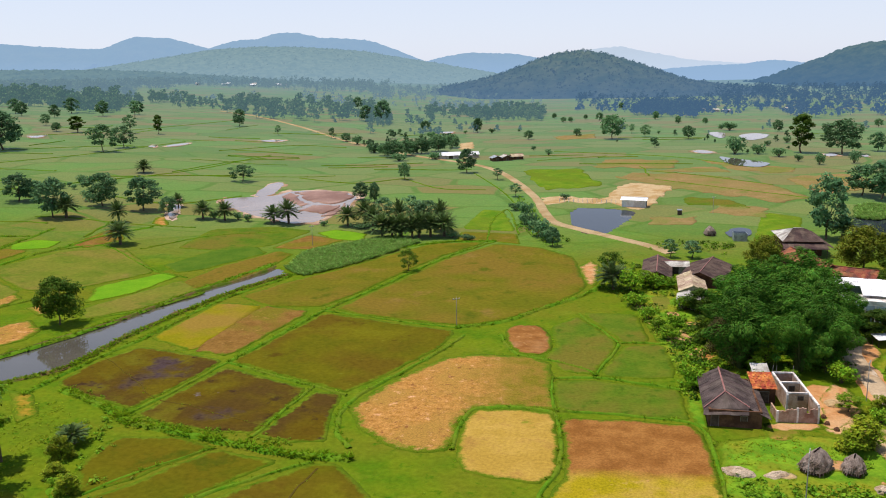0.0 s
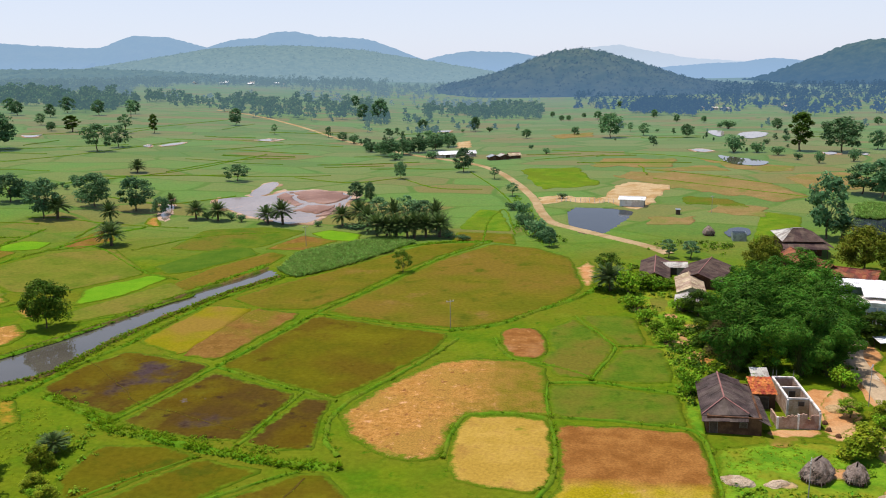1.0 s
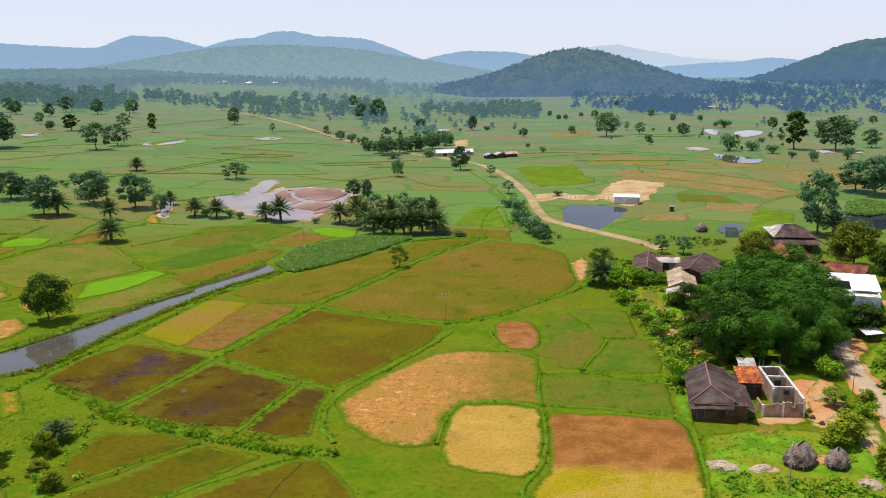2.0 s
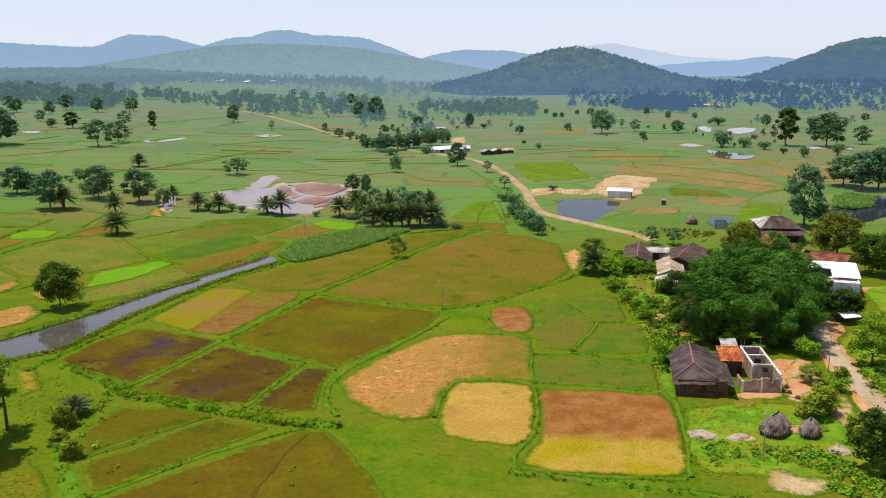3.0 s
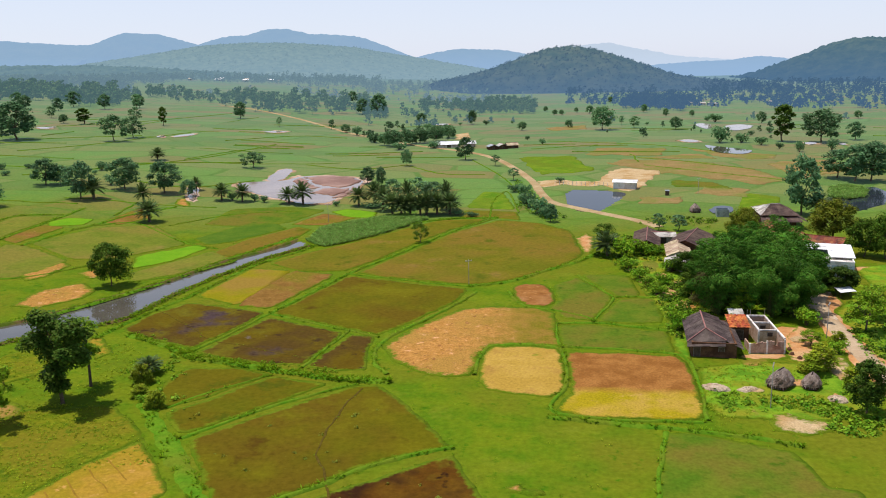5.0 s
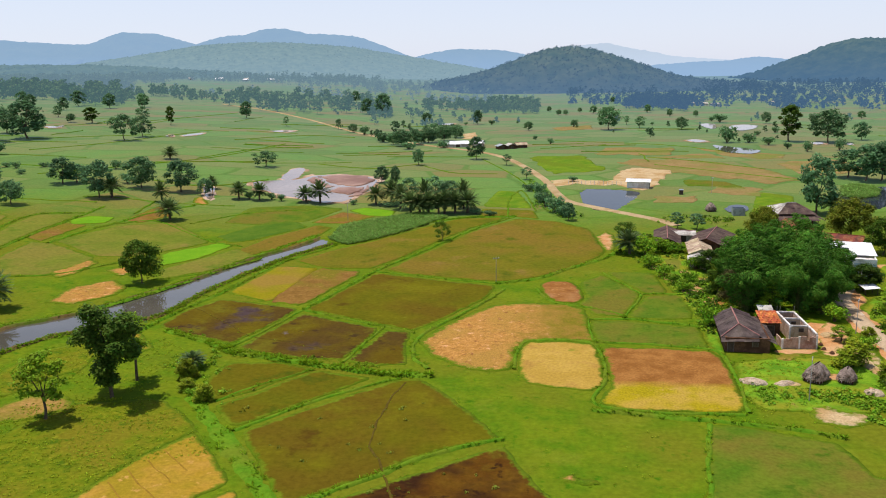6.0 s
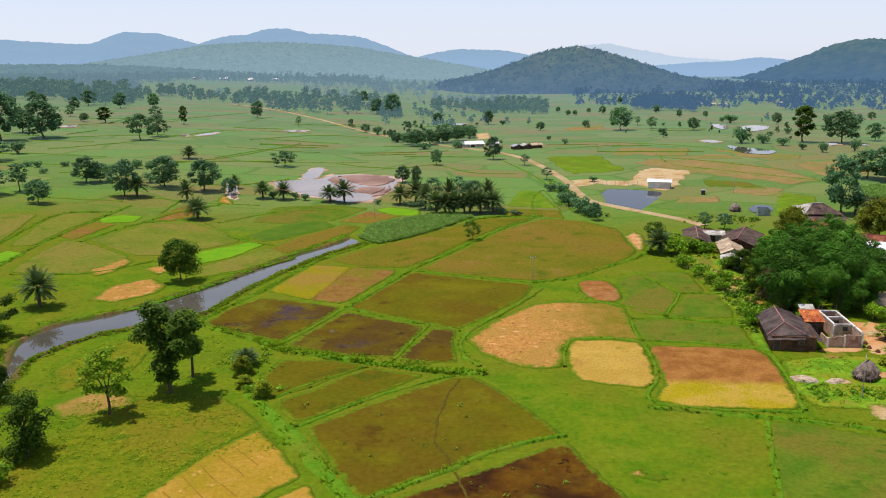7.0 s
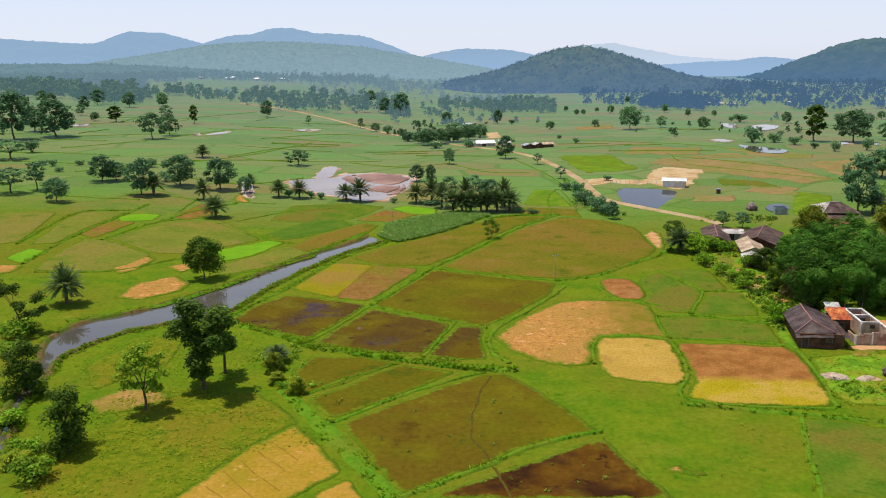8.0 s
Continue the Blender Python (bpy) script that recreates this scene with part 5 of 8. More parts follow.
field("straw_patch", M_STRAW, "scraps of dry straw on the grass", [(-5.5, 62.8), (-4.2, 63.6), (-3.0, 62.7), (-1.5, 62.5), (-1.2, 61.6), (-3.1, 61.2), (-4.9, 61.6)], 0.04)
field("rice_seedbed", M_BRIGHT, "bright green young rice seedling bed", [(-98.5, 168.7), (-89.2, 182.3), (-84.8, 179.3), (-87.7, 164.6), (-94.1, 155.5)], 0.1)
field("paddy_field", M_GREEN2, "deep green rice field", [(-93.2, 189.9), (-86.6, 208.7), (-78.3, 212.9), (-72.3, 204.7), (-81.3, 186.8), (-86.3, 182.7)], 0.1)
field("paddy_field", M_OLIVE, "brown-olive paddy with thin water", [(-81.7, 174.8), (-78.9, 189.3), (-70.3, 207.4), (-64.6, 203.5), (-67.7, 180.6), (-77.5, 168.1)], 0.1)
field("paddy_field", M_PALEPADDY, "olive-green paddy strip by the stream", [(-92.3, 152.5), (-82.6, 175.4), (-73.6, 167.1), (-80.1, 153.8), (-88.5, 144.6)], 0.1)
field("straw_patch", M_STRAW, "patch of dry straw-covered earth", [(-102.8, 124.9), (-103.4, 135.6), (-98.2, 143.2), (-92.5, 137.3), (-91.8, 131.6), (-96.9, 124.6)], 0.1)
field("straw_patch", M_STRAW, "patch of dry straw-covered earth", [(-114.8, 146.6), (-112.4, 159.6), (-108.8, 156.3), (-108.7, 146.4), (-110.6, 142.4)], 0.1)
field("straw_patch", M_STRAW, "patch of dry straw-covered earth", [(-104.1, 150.5), (-100.6, 155.0), (-96.6, 150.2), (-98.0, 145.8)], 0.1)
field("paddy_field", M_PALEPADDY, "green fallow field", [(-131.0, 176.2), (-124.3, 198.8), (-112.0, 205.8), (-91.6, 182.7), (-103.3, 164.6), (-112.4, 162.7)], 0.1)
field("ploughed_field", M_PLOUGHGREY, "bare brown field", [(-140.9, 178.6), (-140.1, 196.7), (-133.0, 195.9), (-133.6, 173.8)], 0.1)
field("rice_seedbed", M_BRIGHT, "bright green rice seedbed", [(-141.3, 200.6), (-138.9, 207.9), (-131.4, 208.8), (-130.1, 200.4), (-137.3, 196.1)], 0.1)
field("ploughed_field", M_PLOUGHGREY, "bare brown field", [(-127.4, 205.7), (-126.9, 230.0), (-116.6, 215.5), (-121.2, 203.3)], 0.1)
field("rice_seedbed", M_BRIGHT, "bright green rice seedbed", [(-141.3, 148.8), (-141.8, 158.8), (-136.1, 157.7), (-135.0, 145.8)], 0.1)
field("straw_patch", M_STRAW, "bare reddish field corner", [(-141.5, 141.5), (-134.2, 145.5), (-132.2, 138.3), (-136.4, 134.0)], 0.1)
field("paddy_field", M_PALEPADDY, "light olive paddy field", [(-143.9, 163.3), (-152.5, 191.8), (-152.7, 204.2), (-141.9, 208.6), (-141.4, 183.8), (-139.1, 166.3)], 0.1)
field("paddy_field", M_PALEPADDY, "light olive paddy field", [(-132.5, 152.8), (-135.5, 173.2), (-129.1, 172.5), (-111.4, 160.5), (-114.1, 144.1), (-129.4, 141.1)], 0.1)
field("paddy_field", M_PALEPADDY, "light olive paddy field", [(-168.0, 177.7), (-173.0, 194.8), (-159.8, 201.4), (-148.2, 166.5), (-152.3, 155.1)], 0.1)
field("rice_seedbed", M_BRIGHT, "bright green rice seedbed", [(-65.8, 231.1), (-61.6, 236.0), (-51.4, 230.4), (-50.6, 220.6), (-59.4, 223.0)], 0.1)
field("ploughed_field", M_PLOUGHGREY, "brown field by the reeds", [(-72.9, 210.7), (-67.7, 228.3), (-55.6, 221.3), (-62.7, 209.4)], 0.1)
field("paddy_field", M_PADDY, "green field by the muddy pond", [(-98.0, 208.4), (-98.3, 233.5), (-81.7, 239.2), (-68.3, 233.9), (-74.0, 214.0), (-84.9, 206.7)], 0.1)
field("paddy_field", M_OLIVE, "brown-olive field beside the road", [(-24.3, 221.7), (-24.0, 234.4), (-8.7, 232.0), (-7.3, 218.1), (-14.6, 221.9)], 0.1)
field("paddy_field", M_GRASS, "green field", [(-24.5, 238.9), (-20.9, 269.2), (-14.1, 267.0), (-8.9, 235.5)], 0.1)
field("bare_yard", M_SAND, "bare sandy yard round the white shed", [(17.9, 289.0), (25.5, 313.1), (31.9, 326.7), (46.5, 320.1), (38.0, 292.5), (30.8, 269.0), (23.8, 274.6)], 0.1)
field("ploughed_field", M_FALLOW, "bare brown field", [(50.8, 266.8), (56.4, 280.2), (69.6, 274.4), (64.5, 256.6)], 0.1)
field("ploughed_field", M_FALLOW, "bare brown field", [(29.4, 246.8), (33.3, 258.5), (44.4, 256.5), (42.1, 246.9)], 0.1)
field("paddy_field", M_FALLOW, "wide brown fallow field", [(26.4, 343.7), (36.6, 354.3), (66.5, 349.4), (83.0, 322.2), (89.2, 291.8), (74.5, 285.9), (49.5, 311.2)], 0.1)
field("paddy_field", M_FALLOW, "wide brown fallow field", [(19.5, 373.5), (27.6, 404.8), (59.8, 402.6), (54.1, 369.6)], 0.1)
field("paddy_field", M_FALLOW, "brown fallow plot", [(43.0, 362.0), (71.0, 376.0), (77.0, 358.0), (48.0, 357.0)], 0.1)
field("paddy_field", M_FALLOW, "brown fallow plot", [(92.0, 340.0), (118.0, 352.0), (126.0, 322.0), (94.0, 300.0)], 0.1)
field("paddy_field", M_FALLOW, "brown fallow plot", [(70.0, 400.0), (104.0, 372.0), (98.0, 354.0), (80.0, 362.0)], 0.1)
field("straw_patch", M_FALLOW, "reddish bare field", [(3.0, 545.6), (29.4, 562.0), (29.8, 532.6), (6.5, 517.4)], 0.1)
field("paddy_field", M_GRASS, "green field beyond the road", [(-11.0, 366.4), (13.0, 369.5), (20.5, 320.7), (-1.4, 309.4)], 0.1)
field("rice_seedbed", M_PADDY, "bright green field", [(47.0, 280.2), (46.8, 292.4), (61.7, 288.5), (64.5, 274.4), (54.1, 277.9)], 0.1)
field("paddy_field", M_GRASS, "green field", [(53.7, 223.1), (66.5, 266.8), (75.7, 258.6), (68.9, 235.5)], 0.1)
field("bare_yard", M_YARD, "bare earth yard beside the concrete house", [(35.8, 107.4), (39.0, 117.6), (41.7, 123.1), (43.8, 119.2), (43.5, 115.4), (38.8, 107.6)], 0.1)
field("bare_patch", M_SAND, "dry straw-littered earth patch", [(26.8, 84.6), (30.0, 85.6), (31.3, 83.5), (34.4, 83.3), (34.2, 80.2), (29.8, 77.9), (26.6, 79.6)], 0.1)
field("bare_yard", M_YARD, "bare earth where the lane leaves the bamboo", [(49.3, 139.7), (54.7, 142.3), (54.2, 135.8), (49.2, 129.6), (47.6, 131.6)], 0.1)
field("bare_patch", M_STRAW, "rubble and bare earth by a small pool", [(-119.7, 237.7), (-122.4, 246.0), (-120.8, 249.4), (-113.8, 237.5), (-114.8, 233.8)], 0.1)
field("bare_yard", M_SAND, "dry earth verge beside the village lane", [(42.4, 112.9), (42.3, 106.2), (42.4, 97.8), (40.1, 94.8), (39.4, 100.8), (40.0, 107.7)], 0.1)
field("bare_patch", M_STRAW, "dry straw-littered patch on the slope", [(23.8, 132.6), (26.1, 135.7), (28.1, 133.8), (26.7, 129.9), (23.9, 129.1)], 0.1)
field("garden_plot", M_PALEPADDY, "small fenced garden plot", [(20.3, 167.6), (24.4, 172.4), (25.5, 166.4), (23.3, 157.9), (20.3, 159.1)], 0.1)
field("bare_patch", M_YARD, "bare orange earth slope by the palm", [(7.4, 193.7), (10.7, 201.7), (12.5, 193.9), (10.7, 177.2), (8.4, 178.8)], 0.1)
field("rice_seedbed", M_LUSH, "bright green field beyond the village road", [(65.7, 164.0), (76.5, 169.6), (79.8, 146.8), (68.0, 125.0), (62.2, 138.1)], 0.1)
bund([(-51.1, 124.1), (-47.3, 138.1), (-43.5, 154.4), (-37.5, 168.8), (-32.3, 183.1), (-25.1, 202.9), (-13.8, 221.9)], 1.6, 0.45, 2, "narrow grassy earth bund between paddy fields")
bund([(-57.1, 103.0), (-54.2, 112.5), (-51.1, 124.1)], 1.1, 0.3, 1.0, "narrow grassy earth bund between paddy fields")
bund([(-51.1, 124.1), (-42.3, 119.1), (-34.3, 115.1), (-28.5, 112.0)], 1.1, 0.3, 1.0, "narrow grassy earth bund between paddy fields")
bund([(-34.3, 115.1), (-36.0, 105.3), (-37.4, 97.0)], 1.1, 0.3, 1.0, "narrow grassy earth bund between paddy fields")
bund([(-43.5, 154.4), (-33.7, 150.9), (-23.8, 147.1), (-16.2, 145.1)], 0.9, 0.25, 1.0, "narrow grassy earth bund between paddy fields")
bund([(-16.2, 145.1), (-7.2, 149.2), (-0.7, 159.1), (6.4, 166.5), (11.8, 177.2)], 2.2, 0.5, 2.5, "narrow grassy earth bund between paddy fields")
bund([(-14.2, 141.0), (-17.3, 131.9), (-22.5, 121.2), (-27.3, 110.8), (-27.9, 104.7), (-26.7, 99.3), (-23.9, 95.0)], 1.6, 0.4, 1.5, "narrow grassy earth bund between paddy fields")
bund([(-11.3, 95.7), (-11.0, 103.6), (-9.9, 108.7), (-4.9, 109.8), (1.5, 108.8), (2.2, 101.3), (2.0, 92.5), (0.3, 87.7), (-0.5, 84.5), (0.4, 82.4), (6.0, 81.1), (13.1, 80.9), (18.5, 81.1)], 1.3, 0.4, 1, "narrow grassy earth bund between paddy fields")
bund([(1.5, 108.8), (10.2, 108.2), (19.8, 106.6), (20.8, 102.6), (20.3, 91.2), (19.1, 81.8)], 1.2, 0.35, 1.0, "narrow grassy earth bund between paddy fields")
bund([(1.3, 121.2), (1.0, 115.2), (1.6, 108.8)], 1.0, 0.3, 1.0, "narrow grassy earth bund between paddy fields")
bund([(1.3, 121.2), (7.4, 121.9), (13.6, 120.3), (20.0, 118.0)], 1.2, 0.4, 1, "narrow grassy earth bund between paddy fields")
bund([(6.2, 155.4), (9.3, 146.8), (12.8, 138.4), (10.1, 130.2), (7.6, 122.8)], 1.2, 0.35, 1.0, "narrow grassy earth bund between paddy fields")
bund([(12.8, 138.4), (17.1, 139.0), (20.0, 138.1)], 1.0, 0.3, 1.0, "narrow grassy earth bund between paddy fields")
bund([(-7.8, 141.3), (-5.8, 133.9), (-4.1, 130.7), (-0.1, 129.6), (6.6, 125.6), (7.8, 122.8)], 1.2, 0.3, 1.0, "narrow grassy earth bund between paddy fields")
bund([(-58.3, 102.2), (-55.9, 99.9), (-47.7, 97.5), (-38.9, 94.8), (-31.6, 92.7), (-23.2, 92.0)], 2.6, 0.7, 6, "thick bushy bund overgrown with tall weeds")
bund([(-71.5, 110.3), (-63.2, 105.7), (-56.1, 100.3)], 2.2, 0.5, 4, "thick bushy bund overgrown with tall weeds")
bund([(-55.4, 82.0), (-47.9, 72.1), (-41.4, 63.1), (-34.5, 53.5)], 4.0, 0.35, 2.5, "broad grassy bank between fields")
bund([(-45.6, 71.8), (-39.0, 80.5), (-33.5, 86.3), (-27.7, 90.8)], 1.2, 0.3, 1.0, "narrow grassy earth bund between paddy fields")
bund([(-51.4, 80.7), (-46.9, 87.7), (-41.2, 93.3)], 0.8, 0.2, 1.0, "narrow grassy earth bund between paddy fields")
bund([(-34.5, 53.5), (-29.0, 58.3), (-24.9, 62.4), (-19.1, 68.0), (-11.9, 71.9)], 1.6, 0.45, 1.5, "narrow grassy earth bund between paddy fields")
bund([(-76.3, 108.1), (-75.5, 115.9), (-73.5, 125.3), (-70.6, 136.1), (-67.4, 160.9), (-59.0, 179.2), (-57.7, 184.1)], 1.8, 0.4, 3, "narrow grassy earth bund between paddy fields")
bund([(13.5, 78.0), (11.4, 68.3), (9.5, 57.3)], 1.4, 0.3, 1.0, "narrow grassy earth bund between paddy fields")
bund([(-0.8, 81.4), (5.8, 80.2), (15.3, 78.9), (23.5, 77.5), (28.6, 75.1)], 1.6, 0.5, 3, "narrow grassy earth bund between paddy fields")
bund([(-134.7, 145.3), (-139.3, 171.8), (-140.9, 199.9), (-141.8, 222.3)], 1.6, 0.5, 2, "narrow grassy earth bund between paddy fields")
bund([(-146.9, 162.2), (-154.2, 194.6), (-154.0, 206.5), (-142.3, 211.3)], 1.5, 0.4, 2, "narrow grassy earth bund between paddy fields")
bund([(-130.7, 172.7), (-129.5, 192.1), (-126.4, 203.4), (-125.1, 216.6), (-116.8, 233.3)], 2.0, 0.5, 2, "narrow grassy earth bund between paddy fields")
bund([(-126.5, 199.9), (-118.6, 209.4), (-92.3, 182.6), (-81.9, 178.2)], 1.2, 0.3, 1.0, "narrow grassy earth bund between paddy fields")
bund([(-89.4, 143.5), (-79.4, 151.8), (-72.7, 166.0)], 1.2, 0.3, 1.0, "narrow grassy earth bund between paddy fields")
bund([(-103.0, 108.9), (-93.7, 118.1), (-87.7, 127.5), (-81.2, 145.4), (-74.0, 170.9), (-66.0, 193.9)], 2.6, 0.5, 3, "narrow grassy earth bund between paddy fields")
bund([(-128.3, 139.4), (-112.5, 143.5), (-102.9, 160.4)], 1.0, 0.3, 1.0, "narrow grassy earth bund between paddy fields")
bund([(-106.7, 205.4), (-95.8, 225.8), (-75.5, 231.9)], 1.2, 0.3, 1.0, "narrow grassy earth bund between paddy fields")
bund([(-38.8, 212.1), (-28.9, 220.1), (-13.8, 221.9)], 2.0, 0.5, 4, "narrow grassy earth bund between paddy fields")
bund([(-16.2, 221.9), (-16.9, 253.3), (-12.6, 274.8), (-7.8, 230.3)], 1.2, 0.3, 1.0, "narrow grassy earth bund between paddy fields")
bund([(-31.9, 357.2), (-16.4, 306.8), (-8.5, 269.2)], 1.2, 0.4, 0.5, "narrow grassy earth bund between paddy fields")
bund([(42.2, 361.9), (59.6, 349.7), (83.0, 322.2)], 1.2, 0.4, 0.5, "narrow grassy earth bund between paddy fields")
bund([(41.8, 336.2), (89.2, 291.8)], 1.2, 0.4, 0.5, "narrow grassy earth bund between paddy fields")
bund([(2.9, 445.7), (62.0, 419.2), (87.4, 372.2)], 1.2, 0.4, 0.5, "narrow grassy earth bund between paddy fields")
bund([(-5.3, 401.6), (28.6, 421.8)], 1.2, 0.4, 0.5, "narrow grassy earth bund between paddy fields")
bund([(-59.2, 339.5), (-40.8, 310.2), (-23.1, 309.8)], 1.2, 0.4, 0.5, "narrow grassy earth bund between paddy fields")
bund([(-195.6, 274.8), (-179.8, 293.0), (-151.2, 337.8), (-139.7, 410.4)], 1.5, 0.5, 0.5, "narrow grassy earth bund between paddy fields")
bund([(-239.0, 339.5), (-219.3, 376.0), (-204.5, 453.8)], 1.5, 0.5, 0.5, "narrow grassy earth bund between paddy fields")
bund([(-298.1, 459.4), (-267.4, 510.0), (-243.0, 625.9)], 1.5, 0.5, 0.5, "narrow grassy earth bund between paddy fields")
bund([(-157.5, 334.8), (-145.4, 384.7), (-122.3, 402.2)], 1.5, 0.5, 0.5, "narrow grassy earth bund between paddy fields")
bund([(-168.7, 414.7), (-141.5, 467.1), (-113.7, 463.5)], 1.5, 0.5, 0.5, "narrow grassy earth bund between paddy fields")
bund([(-266.4, 380.3), (-249.2, 401.5), (-220.9, 425.3)], 1.5, 0.5, 0.5, "narrow grassy earth bund between paddy fields")
bund([(-103.0, 337.2), (-75.1, 323.0), (-59.2, 339.5)], 1.5, 0.5, 0.5, "narrow grassy earth bund between paddy fields")
bund([(-110.7, 289.6), (-126.7, 266.3), (-152.1, 275.2)], 1.5, 0.5, 0.5, "narrow grassy earth bund between paddy fields")
field("grass_verge", M_LUSH, "bright grassy ground round the village huts", [(21.7, 100.6), (29.3, 103.6), (35.2, 103.6), (41.4, 99.1), (42.1, 91.2), (41.8, 85.0), (31.0, 82.5), (21.1, 83.4), (19.9, 87.9)], 0.03)
field("grass_verge", M_LUSH, "bright grassy ground east of the lane", [(50.0, 129.4), (56.5, 139.4), (68.3, 145.3), (55.2, 105.0), (49.1, 104.5)], 0.03)
field("grass_verge", M_LUSH, "bright grass west of the farmhouse", [(20.4, 124.7), (23.2, 119.3), (20.9, 102.6), (21.8, 100.8), (20.7, 97.4), (20.0, 102.5), (19.3, 109.0)], 0.03)
field("bare_patch", M_STRAWGREEN, "worn dry grass before the farmhouse", [(28.0, 105.0), (32.9, 106.4), (32.6, 103.3), (29.8, 101.4), (27.7, 101.6)], 0.1)
field("bare_patch", M_SAND, "dry bare verge beside the lane", [(42.8, 108.8), (44.5, 109.3), (44.3, 104.8), (42.6, 97.9), (41.1, 98.5), (41.3, 102.6)], 0.1)
field("bare_patch", M_YARD, "orange earth beside the huts", [(36.8, 91.8), (38.7, 92.6), (37.6, 89.1), (36.1, 89.3)], 0.1)
field("bare_patch", M_SAND, "straw-littered earth beside the huts", [(24.9, 94.5), (26.8, 94.0), (29.4, 93.5), (28.8, 91.5), (26.3, 91.6), (25.3, 92.9)], 0.1)
field("bare_patch", M_YARD, "trodden earth under the huts", [(29.8, 96.6), (34.6, 97.7), (37.8, 96.3), (36.6, 92.7), (33.4, 93.5), (29.7, 93.5)], 0.1)
field("bare_yard", M_YARD, "orange trodden yard beside the unfinished house", [(38.1, 116.3), (40.4, 120.3), (43.5, 121.0), (43.2, 115.7), (40.4, 108.5), (37.1, 105.9), (35.9, 107.4)], 0.12)
field("bare_yard", M_YARD, "wide orange earth yard round the unfinished house", [(36.0, 104.6), (36.2, 118.0), (38.6, 121.6), (42.4, 121.0), (42.6, 113.0), (41.0, 107.2), (38.8, 104.4)], 0.06)
field("bare_yard", M_YARD, "orange earth between the house walls", [(29.9, 113.9), (31.1, 114.9), (30.6, 109.5), (29.2, 108.1)], 0.12)
field("bare_yard", M_YARD, "trodden path before the house", [(28.5, 107.1), (36.2, 107.8), (36.1, 106.0), (31.7, 104.7), (28.5, 105.0)], 0.12)
field("bare_patch", M_DRYROWS, "dry orange patch near the stream", [(-80.0, 109.8), (-75.6, 108.9), (-69.6, 101.7), (-71.2, 98.1)], 0.1)
field("grass_verge", M_LUSH, "bright grassy slope below the bamboo", [(18.2, 171.1), (26.8, 176.7), (28.8, 153.0), (24.2, 124.9), (20.4, 124.7), (18.5, 142.7)], 0.03)
field("bare_patch", M_YARD, "bare earth on the slope below the bamboo", [(22.9, 144.8), (25.4, 146.4), (25.6, 140.5), (23.0, 137.5)], 0.1)
field("bare_patch", M_SAND, "sandy bare patch behind the farm sheds", [(-49.4, 460.5), (-51.8, 498.6), (-45.6, 506.2), (-40.3, 466.8)], 0.1)

for x, y, w in ((18.8, 160.4, 2.0), (19.9, 151.0, 2.2), (21.8, 141.0, 2.2), (25.0, 134.4, 2.6), (24.4, 146.0, 1.6), (23.8, 156.6, 1.8), (26.6, 150.5, 1.6)):
    field("bare_patch", M_YARD, "worn bare earth among the village scrub", [(x + w * math.cos(k * math.tau / 7) * (1 + 0.25 * wobble(x + k, y, 1.7)), y + 1.3 * w * math.sin(k * math.tau / 7)) for k in range(7)], 0.12)
field("bare_patch", M_SAND, "sandy bank along the fish pond", [(-1.6, 292.0), (11.7, 296.0), (19.8, 287.9), (19.0, 279.5), (8.8, 283.4), (-1.5, 280.0)], 0.1)
field("bare_patch", M_YARD, "brown earth track beyond the white house", [(64.0, 166.0), (78.0, 166.5), (76.5, 159.5), (64.5, 161.0)], 0.1)
# furrows across the dry plot
for c in (-3.0, 0.8, 4.5, 8.2, 11.9, 15.4):
    plot = [(-58.0, 49.0), (-56.0, 54.5), (-53.4, 63.5), (-50.5, 69.0), (-46.6, 64.0), (-43.0, 59.0), (-46.0, 54.0), (-48.6, 48.6)]
    run = [(x, c - 0.97 * x + 0.6 * wobble(x, c, 2.5)) for x in np.arange(-59.0, -42.0, 0.7)]
    run = [(float(x), float(y)) for x, y in run if inside((x, y), plot)]
    if len(run) > 4:
        ribbon("furrow", run[:max(5, int(len(run) * (0.55 + 0.4 * abs(math.sin(c)))))], 0.17, 0.06, M_FURROW, "shallow dark furrow across a dry plot", "furrow", 0.0, 0.5)

# ---- buildings ----
M_MUDWALL = material("mud_wall", (0.105, 0.053, 0.031), (0.155, 0.082, 0.049), 1.2, c=(0.075, 0.038, 0.025), big=0.5, fine=8.0)
M_PLASTER = material("stained_plaster", (0.52, 0.46, 0.40), (0.62, 0.56, 0.49), 0.8, c=(0.34, 0.28, 0.23), big=0.5, fine=8.0)
M_WHITEWALL = material("white_wall", (0.72, 0.71, 0.70), (0.80, 0.79, 0.77), 0.8, c=(0.55, 0.52, 0.48), big=0.4, fine=8.0)
M_BLUEWALL = material("pale_blue_wall", (0.42, 0.52, 0.62), (0.50, 0.58, 0.66), 0.8, c=(0.33, 0.38, 0.43), big=0.4, fine=8.0)
M_ASBESTOS = material("weathered_sheet", (0.074, 0.053, 0.047), (0.118, 0.088, 0.080), 0.7, c=(0.050, 0.036, 0.033), big=0.4, fine=6.0, spec=0.12, rough=0.5, random_by="object")
M_BROWNROOF = material("old_bropatchsheet", (0.094, 0.064, 0.055), (0.135, 0.096, 0.081), 0.7, c=(0.066, 0.046, 0.043), big=0.4, fine=6.0, rough=0.85, random_by="object")
M_TANROOF = material("pale_thatch_sheet", (0.40, 0.31, 0.22), (0.50, 0.40, 0.29), 0.8, c=(0.30, 0.22, 0.15), big=0.5, fine=7.0, random_by="object")
